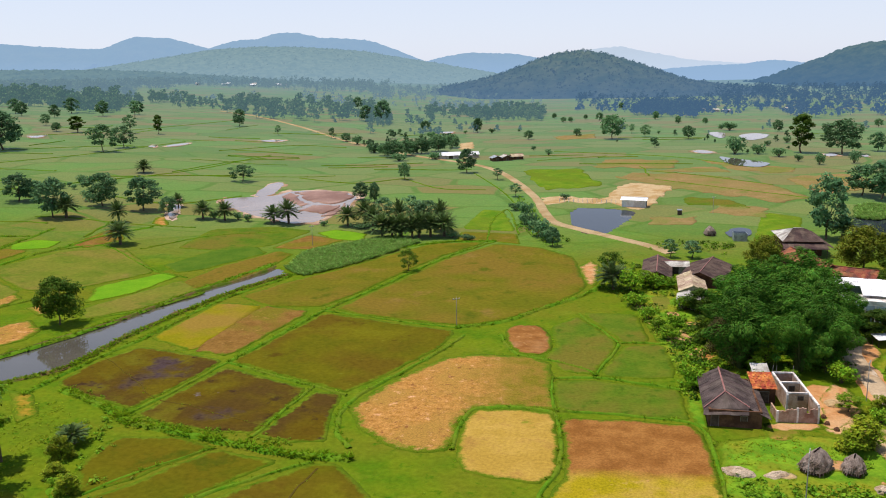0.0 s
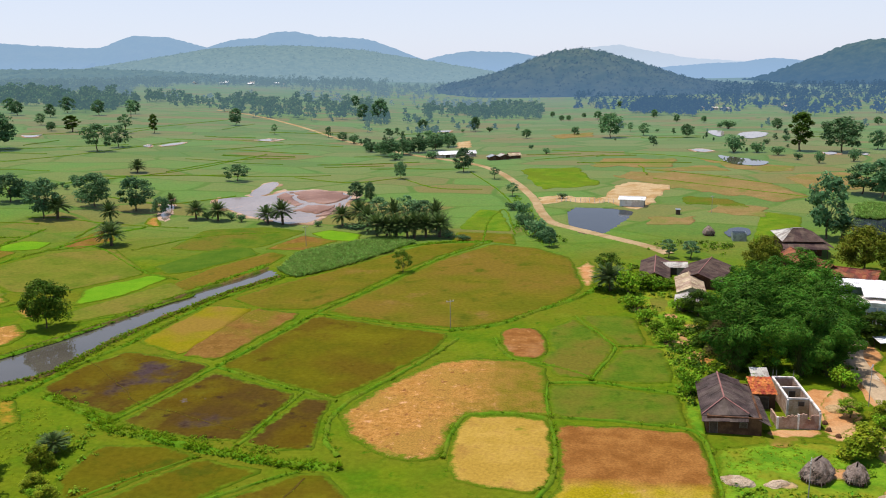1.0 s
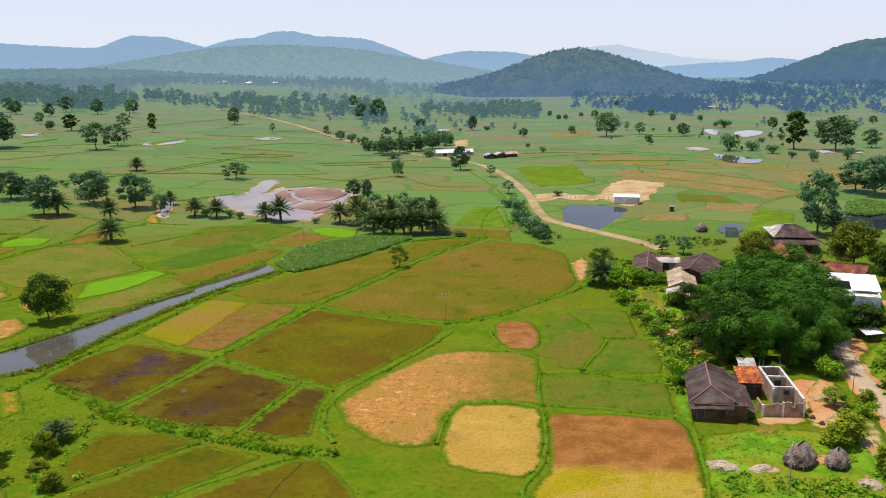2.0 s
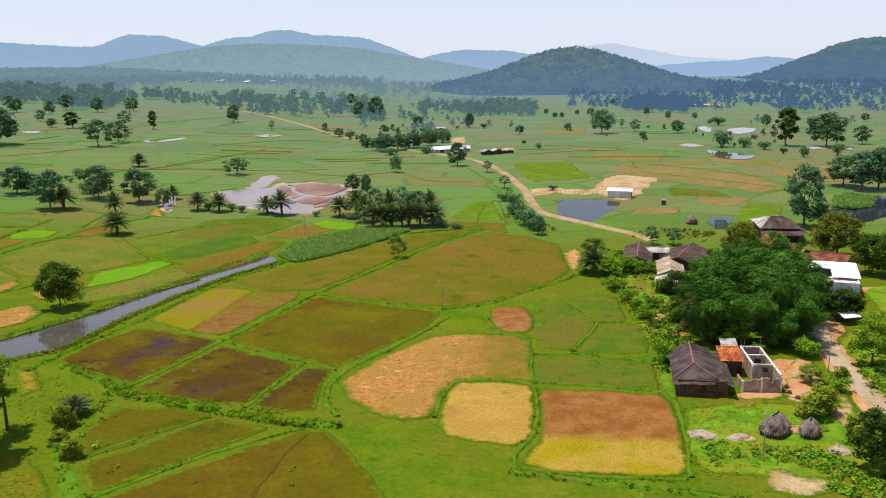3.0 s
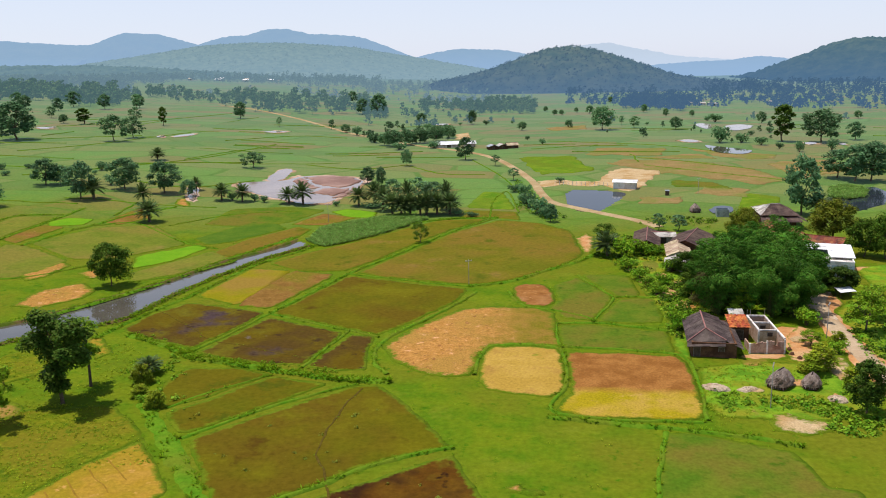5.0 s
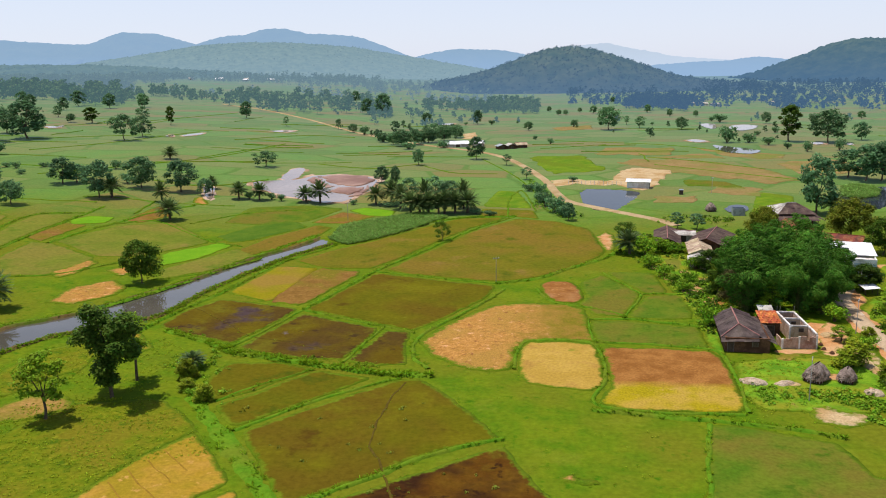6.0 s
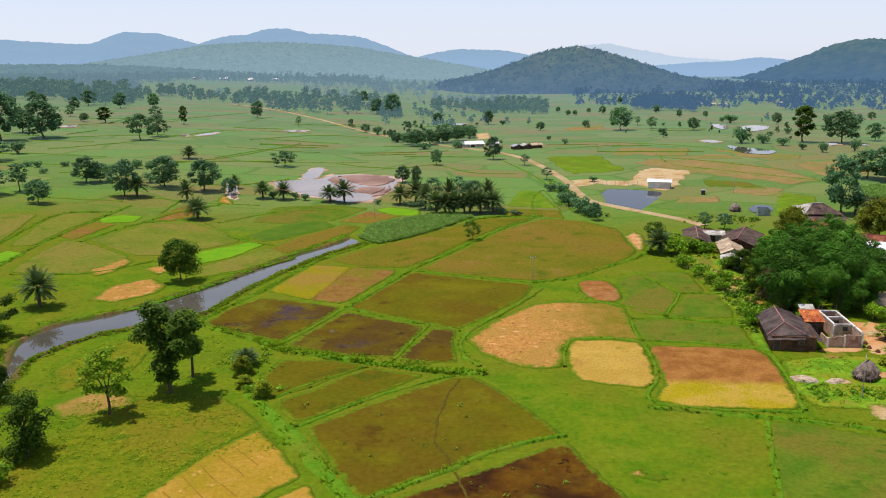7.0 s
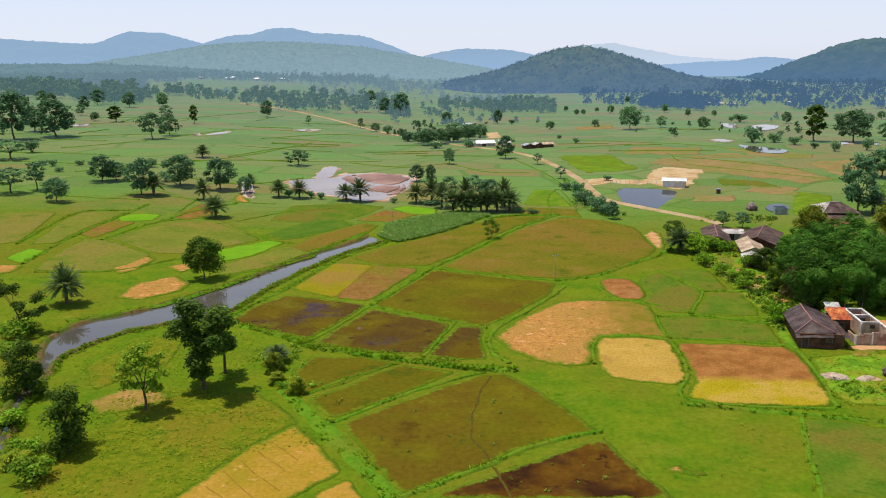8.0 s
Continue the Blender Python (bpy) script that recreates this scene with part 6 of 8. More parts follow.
M_GREYROOF = material("pale_grey_sheet", (0.42, 0.40, 0.37), (0.52, 0.50, 0.46), 0.8, c=(0.30, 0.27, 0.24), big=0.5, fine=7.0, random_by="object")
M_WHITEROOF = material("white_metal_sheet", (0.80, 0.81, 0.83), (0.86, 0.86, 0.87), 0.5, c=(0.66, 0.66, 0.68), big=0.3, fine=5.0, rough=0.45, random_by="object")
M_REDTILE = material("orange_clay_tile", (0.50, 0.15, 0.055), (0.60, 0.22, 0.09), 1.5, c=(0.34, 0.10, 0.05), big=0.8, fine=9.0, random_by="object")
M_OLDTILE = material("old_clay_tile", (0.24, 0.085, 0.05), (0.33, 0.13, 0.075), 1.2, c=(0.15, 0.07, 0.05), big=0.6, fine=8.0, random_by="object")
M_RIDGE = material("red_ridge_cap", (0.26, 0.12, 0.11), (0.34, 0.18, 0.165), 2.0, fine=9.0)
M_BRICK = material("raw_brick", (0.44, 0.30, 0.225), (0.54, 0.39, 0.30), 3.0, c=(0.36, 0.21, 0.14), big=0.8, fine=10.0, bump=0.6, random_by="object")
M_RINGBEAM = material("cast_concrete", (0.74, 0.69, 0.65), (0.82, 0.78, 0.74), 1.5, c=(0.48, 0.42, 0.38), big=0.8, fine=9.0)
M_DOOR = material("dark_wood", (0.07, 0.05, 0.04), (0.11, 0.08, 0.06), 3.0, fine=14.0)
M_FRAME = material("painted_frame", (0.16, 0.14, 0.12), (0.22, 0.20, 0.17), 3.0, fine=12.0)
M_THATCH = material("grey_thatch", (0.22, 0.17, 0.145), (0.33, 0.265, 0.225), 1.6, c=(0.13, 0.095, 0.075), big=0.7, fine=9.0, bump=0.9)
M_STRAWHEAP = material("straw_heap", (0.52, 0.41, 0.30), (0.62, 0.50, 0.38), 1.5, c=(0.40, 0.29, 0.19), big=0.8, fine=8.0, bump=0.9, grain_by=(0.6, 1.3))
M_METAL = material("galvanised_metal", (0.34, 0.38, 0.42), (0.42, 0.46, 0.50), 1.0, c=(0.26, 0.28, 0.31), big=0.6, fine=6.0, rough=0.45, metal=0.6)
M_POLE = material("weathered_pole", (0.26, 0.25, 0.23), (0.34, 0.32, 0.30), 2.0, fine=12.0)
M_CULM = material("bamboo_culm", (0.07, 0.095, 0.028), (0.12, 0.135, 0.045), 2.0, fine=9.0)


def wall_box(parent, x0, y0, x1, y1, h, mat, thick=0.28, z0=-0.3, name="wall"):
    """Four walls with thickness, mitred by butting."""
    for a, b, c, d in ((x0, y0, x1, y0 + thick), (x0, y1 - thick, x1, y1), (x0, y0 + thick, x0 + thick, y1 - thick), (x1 - thick, y0 + thick, x1, y1 - thick)):
        s = Shape()
        s.box(a, b, z0, c, d, h)
        part(name, s.mesh(name, mat), parent)


def sheet_slope(parent, a, b, c, d, count, mat, name="roof_sheet", wave=0.05, thick=0.05, rows=2):
    """A roof slope of overlapping sheets: a, b along the eave, c, d along the top (a under d)."""
    a, b, c, d = (Vector(p) for p in (a, b, c, d))
    up = Vector((0, 0, 1))
    for r in range(rows):
        for k in range(count):
            s = Shape()
            n = 6
            verts = []
            for j in (0, 1):
                v = (r + (j if j else -0.06)) / rows
                for i in range(n + 1):
                    u = (k + i / n * 1.02) / count
                    p = a.lerp(b, u).lerp(d.lerp(c, u), max(v, -0.04))
                    jig = 0.015 * ((k * 7 + r * 3) % 5 - 2)
                    verts.append(p + up * (wave * (i % 2) + jig - 0.03 * r * 0 + (0.03 if j == 0 else 0.0)))
            m = n + 1
            faces = [(i, i + 1, m + i + 1, m + i) for i in range(n)]
            low = [p - up * thick for p in verts]
            s.add(verts, faces)
            s.add(low, [tuple(reversed(f)) for f in faces])
            k0, k1 = len(verts), 2 * len(verts)
            s.f += [(i, k0 + i, k0 + i + 1, i + 1) for i in range(n)] + [(m + i + 1, k0 + m + i + 1, k0 + m + i, m + i) for i in range(n)]
            s.f += [(0, m, k0 + m, k0), (n, k0 + n, k0 + m + n, m + n)]
            part(name, s.mesh(name, mat), parent)


def opening(parent, x, y, w, h, z, face, name, mat=None, frame_mat=None):
    """A door or window leaf with its frame, set on a wall that faces along the axis given."""
    s = Shape()
    t = 0.06
    if face in ("-y", "+y"):
        q = -0.04 if face == "-y" else 0.04
        s.box(x - w / 2, min(y, y + q), z, x + w / 2, max(y, y + q), z + h)
    else:
        q = -0.04 if face == "-x" else 0.04
        s.box(min(x, x + q), y - w / 2, z, max(x, x + q), y + w / 2, z + h)
    leaf = part(name, s.mesh(name, mat or M_DOOR), parent)
    f = Shape()
    for u0, u1, z0, z1 in ((-w / 2 - t, -w / 2, z, z + h + t), (w / 2, w / 2 + t, z, z + h + t), (-w / 2, w / 2, z + h, z + h + t)):
        if face in ("-y", "+y"):
            f.box(x + u0, y - 0.06, z0, x + u1, y + 0.06, z1)
        else:
            f.box(x - 0.06, y + u0, z0, x + 0.06, y + u1, z1)
    part("frame", f.mesh("frame", frame_mat or M_FRAME), leaf)


def ridge_cap(parent, a, b, mat=None, r=0.12):
    s = Shape()
    a, b = Vector(a), Vector(b)
    n = max(2, int((b - a).length / 0.5))
    s.tube([a.lerp(b, i / n) + Vector((0, 0, 0.02 * (i % 2))) for i in range(n + 1)], [r] * (n + 1), 6)
    part("ridge_cap", s.mesh("ridge_cap", mat or M_RIDGE), parent)


def gable_house(x, y, w, d, turn, eave, ridge_z, roof, wall, label, along="y", over=0.5, cap=None, sheets=6, openings=(), off=0.0, name="house"):
    """Walls on a plinth with a two-sided roof; the ridge runs along the local axis given, shifted sideways by off."""
    h = thing(name, x, y, lie(x, y), turn, label, "house")
    wall_box(h, -w / 2, -d / 2, w / 2, d / 2, eave, wall)
    a, b = w / 2 + over, d / 2 + over
    if along == "y":
        r = (off, ridge_z)
        sheet_slope(h, (-a, b, eave - 0.1), (-a, -b, eave - 0.1), (r[0], -b, r[1]), (r[0], b, r[1]), sheets, roof)
        sheet_slope(h, (a, -b, eave - 0.1), (a, b, eave - 0.1), (r[0], b, r[1]), (r[0], -b, r[1]), sheets, roof)
        ridge_cap(h, (r[0], -b, ridge_z + 0.05), (r[0], b, ridge_z + 0.05), cap)
        ends = [[(-w / 2, s * (d / 2 - 0.14), eave), (w / 2, s * (d / 2 - 0.14), eave), (r[0], s * (d / 2 - 0.14), ridge_z - 0.08)] for s in (-1, 1)]
    else:
        r = (off, ridge_z)
        sheet_slope(h, (-a, -b, eave - 0.1), (a, -b, eave - 0.1), (a, r[0], r[1]), (-a, r[0], r[1]), sheets, roof)
        sheet_slope(h, (a, b, eave - 0.1), (-a, b, eave - 0.1), (-a, r[0], r[1]), (a, r[0], r[1]), sheets, roof)
        ridge_cap(h, (-a, r[0], ridge_z + 0.05), (a, r[0], ridge_z + 0.05), cap)
        ends = [[(s * (w / 2 - 0.14), -d / 2, eave), (s * (w / 2 - 0.14), d / 2, eave), (s * (w / 2 - 0.14), r[0], ridge_z - 0.08)] for s in (-1, 1)]
    for tri in ends:
        s = Shape()
        n = (Vector(tri[1]) - Vector(tri[0])).cross(Vector(tri[2]) - Vector(tri[0])).normalized() * 0.12
        p = [Vector(q) for q in tri]
        s.add([q - n for q in p] + [q + n for q in p], [(0, 2, 1), (3, 4, 5), (0, 1, 4, 3), (1, 2, 5, 4), (2, 0, 3, 5)])
        part("gable", s.mesh("gable", wall), h)
    for o in openings:
        opening(h, *o)
    return h


# the long farmhouse with dark sheets
farm = thing("farmhouse", 25.0, 111.5, 0.0, -5, "old mud-walled farmhouse with dark weathered sheet roof and reddish ridge", "house")
wall_box(farm, -3.2, -6.0, 3.4, 6.0, 2.3, M_MUDWALL)
sheet_slope(farm, (-3.7, 6.3, 2.2), (-3.8, -5.4, 2.15), (-0.9, -2.7, 3.55), (-0.9, 6.3, 3.65), 9, M_ASBESTOS)
sheet_slope(farm, (1.9, -5.4, 2.55), (2.0, 6.3, 2.7), (-0.9, 6.3, 3.65), (-0.9, -2.7, 3.55), 9, M_ASBESTOS)
sheet_slope(farm, (4.3, -6.7, 1.7), (4.0, 4.6, 2.1), (2.05, 5.2, 2.66), (1.95, -5.5, 2.5), 9, M_ASBESTOS, rows=1)
sheet_slope(farm, (-3.8, -5.45, 2.12), (1.9, -5.45, 2.5), (-0.86, -2.75, 3.54), (-0.94, -2.75, 3.54), 5, M_ASBESTOS, rows=1, wave=0.015)
sheet_slope(farm, (-3.9, -6.5, 1.72), (1.7, -6.5, 1.95), (1.8, -5.5, 2.42), (-3.8, -5.5, 2.06), 5, M_ASBESTOS, rows=1, wave=0.02)
ridge_cap(farm, (-0.9, -2.7, 3.62), (-0.9, 6.3, 3.72))
ridge_cap(farm, (-0.9, -2.7, 3.62), (-3.8, -5.4, 2.22), r=0.09)
ridge_cap(farm, (-0.9, -2.7, 3.62), (1.9, -5.4, 2.62), r=0.09)
for o in ((-2.4, -6.0, 0.9, 1.7, 0, "-y", "door"), (1.2, -6.0, 0.8, 0.7, 0.9, "-y", "window"), (3.4, 1.0, 0.9, 1.8, 0, "+x", "door"), (-3.2, 1.5, 0.7, 0.7, 1.0, "-x", "window")):
    opening(farm, *o)
# the unfinished concrete house
shell = thing("unfinished_house", 34.1, 113.5, 0.0, 0, "unfinished brick house with pale concrete ring beams and no roof", "house")
for x0, y0, x1, y1 in ((-1.5, 6.2, 1.5, 6.4), (-1.5, -1.6, -1.3, 6.2), (1.3, -5.7, 1.5, 6.2), (-1.3, 2.4, 1.3, 2.6), (-1.3, -1.6, 1.3, -1.4)):
    s = Shape()
    s.box(x0, y0, -0.3, x1, y1, 2.3)
    part("brick_wall", s.mesh("brick_wall", M_BRICK), shell)
    s = Shape()
    s.box(x0 - 0.04 * (x1 - x0 < 1), y0 - 0.04 * (y1 - y0 < 1), 2.304, x1 + 0.04 * (x1 - x0 < 1), y1 + 0.04 * (y1 - y0 < 1), 2.52)
    part("ring_beam", s.mesh("ring_beam", M_RINGBEAM), shell)
for x0, x1, h in ((-3.6, -2.6, 1.5), (-2.6, -1.3, 1.75), (-1.1, -0.1, 1.95), (-0.1, 0.35, 1.2), (0.35, 1.3, 1.85)):
    s = Shape()
    s.box(x0, -5.9, -0.3, x1, -5.68, h)
    for k in range(3):
        q = x0 + (x1 - x0) * (k + 0.5) / 3
        s.box(q - 0.12, -5.9, h, q + 0.12, -5.68, h + 0.08 * (k % 2 + 1))
    part("front_wall", s.mesh("front_wall", M_BRICK), shell)
for px, py, h in ((-1.2, -5.9, 2.05), (1.42, -5.9, 2.3), (-1.42, -1.75, 2.3), (-3.7, -5.9, 1.6)):
    s = Shape()
    s.box(px - 0.12, py - 0.03, -0.3, px + 0.12, py + 0.25, h)
    part("column", s.mesh("column", M_RINGBEAM), shell)
s = Shape()
s.box(-3.75, -5.6, -0.3, -3.55, -2.4, 1.3)
part("side_wall", s.mesh("side_wall", M_BRICK), shell)
for px, py in ((-1.4, 6.3), (-0.9, 6.3), (1.4, 6.3), (-1.4, -1.5)):
    s = Shape()
    s.tube([(px, py, 2.4), (px + 0.03, py, 3.5)], [0.03, 0.03], 5)
    part("reinforcing_bar", s.mesh("reinforcing_bar", M_POLE), shell)
opening(shell, 0.3, -1.6, 0.7, 0.6, 1.4, "-y", "window")
opening(shell, 0.2, 2.4, 0.8, 1.9, 0.0, "-y", "door")
for px, py, r in ((0.4, -3.6, 0.5), (-0.6, -2.8, 0.4), (0.3, 4.0, 0.5)):
    s = Shape()
    for k in range(14):
        a = k * 2.4
        q = r * math.sqrt(k / 14)
        s.box(px + math.cos(a) * q - 0.12, py + math.sin(a) * q - 0.07, -0.1, px + math.cos(a) * q + 0.12, py + math.sin(a) * q + 0.07, 0.45 - 0.3 * k / 14)
    part("rubble", s.mesh("rubble", M_OLDTILE), shell)

tile_hut = thing("tiled_lean_to", 30.3, 115.2, 0.0, 0, "small lean-to with bright orange clay tiles against the unfinished house", "house")
wall_box(tile_hut, -1.5, -1.2, 1.4, 2.0, 2.4, M_MUDWALL)
sheet_slope(tile_hut, (-1.8, -1.9, 2.35), (1.5, -1.9, 2.35), (1.5, 2.2, 3.3), (-1.8, 2.2, 3.3), 11, M_REDTILE, "tile", 0.07, 0.05, 7)
opening(tile_hut, -0.3, -1.2, 1.6, 1.7, 0.0, "-y", "door")
back_wall = thing("loose_wall", 31.4, 121.5, 0.0, 0, "pale plastered shed wall with a sloping sheet behind the farmhouse", "shed")
wall_box(back_wall, -1.1, -1.0, 1.1, 1.0, 1.8, M_PLASTER, 0.18)
sheet_slope(back_wall, (-1.3, -1.3, 1.8), (1.2, -1.3, 1.8), (1.2, 1.3, 2.7), (-1.3, 1.3, 2.7), 3, M_GREYROOF)


def straw_hut(x, y, w, d, h, turn, label):
    """A low hut whose shaggy thatch reaches almost to the ground."""
    t = thing("thatched_hut", x, y, lie(x, y), turn, label, "hut", "thatched huts")
    wall_box(t, -w * 0.36, -d * 0.36, w * 0.36, d * 0.36, 1.0, M_MUDWALL, 0.2)
    rng = random.Random(x)
    n, rows = 36, 12
    s = Shape()
    for q in range(rows + 1):
        v = q / rows
        for i in range(n):
            a = i * math.tau / n
            cx, cy = math.cos(a), math.sin(a)
            sq = 1 / max(abs(cx), abs(cy)) ** 0.4
            j = 1 + 0.16 * noise.noise(Vector((cx * 2, cy * 2, v * 3 + x))) + rng.uniform(-0.04, 0.04)
            s.v.append((cx * sq * w / 2 * (1 - 0.93 * v ** 1.7) * j, cy * sq * d / 2 * (1 - 0.55 * v ** 1.9) * j, 0.55 + (h - 0.55) * v + rng.uniform(-0.05, 0.05)))
    s.f += [(q * n + i, q * n + (i + 1) % n, (q + 1) * n + (i + 1) % n, (q + 1) * n + i) for q in range(rows) for i in range(n)]
    b = s
    for _ in range(420):
        q = rng.randrange(rows * n)
        p = Vector(s.v[q])
        out = Vector((p.x, p.y, 0)).normalized() if p.x or p.y else Vector((1, 0, 0))
        side = Vector((-out.y, out.x, 0)) * rng.uniform(0.03, 0.07)
        tip = p + out * rng.uniform(0.12, 0.3) - Vector((0, 0, rng.uniform(0.15, 0.45)))
        b.add([p - side, p + side, tip], [(0, 1, 2)])
    part("thatch", s.mesh("thatch", M_THATCH), t)
    opening(t, w * 0.1, -d * 0.36, 0.7, 0.9, 0.0, "-y", "door")
    return t


straw_hut(31.3, 94.4, 3.2, 4.2, 2.5, -38, "small hut under a tall ragged grey thatch")
straw_hut(35.4, 94.2, 2.5, 3.4, 2.0, -24, "low mud hut under a rounded grey thatch")


def heap(x, y, w, d, h, label, mat=M_STRAWHEAP, name="straw_mound"):
    rng = random.Random(x * 3 + y)
    s = Shape()
    n, rings = 22, 6
    verts = []
    for r in range(rings + 1):
        q = r / rings
        for i in range(n):
            a = i * math.tau / n
            j = 1 + 0.3 * noise.noise(Vector((math.cos(a) * 1.5, math.sin(a) * 1.5, x))) + rng.uniform(-0.05, 0.05)
            k = math.cos(q * math.pi / 2) ** 0.7
            verts.append((math.cos(a) * w / 2 * k * j, math.sin(a) * d / 2 * k * j, -0.15 + (h + 0.15) * math.sin(q * math.pi / 2) + rng.uniform(-0.05, 0.06)))
    s.add(verts, [(r * n + i, r * n + (i + 1) % n, (r + 1) * n + (i + 1) % n, (r + 1) * n + i) for r in range(rings) for i in range(n)])
    ob = tagged(new(name, s.mesh(name, mat)), label, "heap")
    ob.matrix_basis = pose(x, y, lie(x, y), 0, 0, rng.uniform(0, 90))
    return ob


heap(22.4, 92.6, 2.6, 3.6, 0.6, "flat pile of pale dry straw on grass")
heap(26.6, 92.6, 3.4, 1.6, 0.35, "thin spread of pale dry straw on grass")
heap(37.4, 89.6, 2.2, 2.6, 0.6, "small pile of pale straw beside the huts")
heap(39.6, 114.2, 2.6, 2.6, 0.6, "heap of pale sand in the yard", M_SAND, "sand_heap")
for x, y in ((36.8, 109.6), (36.6, 107.4), (37.2, 105.6)):
    heap(x, y, 0.9, 0.8, 0.45, "dark clump of bricks and rubble in the yard", M_MUDWALL, "rubble_heap")

# the village
gable_house(24.6, 187.0, 5.4, 16.0, -8, 1.7, 2.9, M_BROWNROOF, M_MUDWALL, "mud house with a dark brown sheet roof round a courtyard", sheets=8, openings=((-2.7, -2, 0.9, 1.5, 0, "-x", "door"), (2.7, 2, 0.9, 1.5, 0, "+x", "door"), (0, -8.0, 0.7, 0.7, 1, "-y", "window")))
gable_house(28.9, 191.0, 5.6, 4.6, -4, 1.8, 2.4, M_GREYROOF, M_PLASTER, "low house wing with pale grey sheets", "x", sheets=6, openings=((0, -2.3, 1.6, 1.5, 0, "-y", "door"),))
gable_house(34.8, 184.4, 8.2, 15.5, -20, 1.7, 3.3, M_BROWNROOF, M_MUDWALL, "large mud house with a dark brown sheet roof and reddish ridge", sheets=8, openings=((-4.1, -1, 0.9, 1.5, 0, "-x", "door"), (0, -7.75, 0.8, 0.8, 1, "-y", "window")))
gable_house(30.0, 173.8, 4.6, 12.0, -6, 1.7, 2.8, M_TANROOF, M_PLASTER, "house with pale tan weathered roof sheets", sheets=7, cap=M_TANROOF, openings=((-2.3, -2, 0.9, 1.5, 0, "-x", "door"), (-2.3, 3, 0.7, 0.7, 0.9, "-x", "window")))
gable_house(27.6, 162.6, 3.4, 5.6, -10, 1.7, 2.2, M_GREYROOF, M_PLASTER, "small low shed with whitish roof sheets", sheets=4, cap=M_GREYROOF, openings=((0, -2.8, 0.8, 1.4, 0, "-y", "door"),))
big = thing("house", 62.2, 214.6, lie(62.2, 214.6), -3, "two-tiered village house with a hipped dark sheet roof streaked white", "house")
wall_box(big, -4.3, -6.25, 4.3, 6.25, 3.6, M_MUDWALL)
for a, b, c, q in (((-4.9, -6.8, 3.6), (4.9, -6.8, 3.6), (1.2, 0, 5.6), (-1.2, 0, 5.6)), ((4.9, 6.8, 3.6), (-4.9, 6.8, 3.6), (-1.2, 0, 5.6), (1.2, 0, 5.6))):
    sheet_slope(big, a, b, c, q, 8, M_BROWNROOF)
sheet_slope(big, (4.9, -6.8, 3.6), (4.9, 6.8, 3.6), (1.2, 0.05, 5.6), (1.2, -0.05, 5.6), 6, M_BROWNROOF)
sheet_slope(big, (-4.9, 6.8, 3.6), (-4.9, -6.8, 3.6), (-1.2, -0.05, 5.6), (-1.2, 0.05, 5.6), 6, M_GREYROOF)
ridge_cap(big, (-1.2, 0, 5.65), (1.2, 0, 5.65), M_GREYROOF)
for o in ((0, -6.25, 1.0, 1.9, 0, "-y", "door"), (-2.6, -6.25, 0.8, 0.8, 1, "-y", "window"), (2.6, -6.25, 0.8, 0.8, 1, "-y", "window")):
    opening(big, *o)
sheet_slope(big, (-5.2, -9.6, 2.3), (5.2, -9.6, 2.3), (4.9, -6.3, 3.15), (-4.9, -6.3, 3.15), 8, M_BROWNROOF, rows=1)
sheet_slope(big, (6.6, -9.0, 2.3), (6.6, 6.4, 2.3), (4.35, 6.2, 3.15), (4.35, -6.3, 3.15), 8, M_BROWNROOF, rows=1)
for k, px in enumerate((-4.8, -1.6, 1.6, 4.8)):
    s = Shape()
    s.tube([(px, -9.2, -0.2), (px, -9.2, 2.3)], [0.09, 0.08], 6)
    part("post", s.mesh("post", M_DOOR), big)
gable_house(58.4, 191.0, 5.0, 17.5, 12, 2.5, 4.0, M_OLDTILE, M_MUDWALL, "long mud house under old dark red clay tiles", sheets=14, cap=M_OLDTILE, openings=((-2.5, 0, 0.9, 1.8, 0, "-x", "door"), (0, -8.75, 0.8, 0.8, 1, "-y", "window")))
gable_house(64.6, 181.0, 8.0, 4.8, -28, 2.4, 3.6, M_OLDTILE, M_MUDWALL, "low wing under old dark red clay tiles", "x", sheets=12, cap=M_OLDTILE, openings=((0, -2.4, 0.9, 1.7, 0, "-y", "door"),))

white = thing("white_house", 59.6, 162.0, 0.0, -14, "white and blue house with bright white metal roof and terrace", "house")
wall_box(white, -4.4, -8.4, 4.0, 7.0, 3.1, M_BLUEWALL)
sheet_slope(white, (-0.4, -3.4, 3.75), (4.6, -3.4, 3.75), (4.6, 7.4, 4.35), (-0.4, 7.4, 4.35), 5, M_WHITEROOF)
sheet_slope(white, (-4.8, 2.2, 4.06), (-0.42, 2.2, 4.06), (-0.42, 7.4, 4.35), (-4.8, 7.4, 4.35), 4, M_WHITEROOF)
s = Shape()
s.box(-4.4, -8.4, 3.104, 4.0, -1.0, 3.25)
part("roof_terrace", s.mesh("roof_terrace", M_RINGBEAM), white)
for x0, y0, x1, y1 in ((-4.4, -8.4, 4.0, -8.2), (-4.4, -8.2, -4.2, -1.2), (3.8, -8.2, 4.0, -5.2)):
    s = Shape()
    s.box(x0, y0, 3.254, x1, y1, 3.95)
    part("parapet", s.mesh("parapet", M_WHITEWALL), white)
for px in (-3.0, 0.0, 2.8):
    opening(white, px, -8.4, 0.9, 1.1, 1.0, "-y", "window")
opening(white, 1.4, -8.4, 1.0, 2.0, 0.0, "-y", "door")
for k in range(5):
    s = Shape()
    s.box(-3.9 + k * 1.7, -8.9, -0.2, -3.7 + k * 1.7, -8.7, 3.1)
    part("column", s.mesh("column", M_WHITEWALL), white)

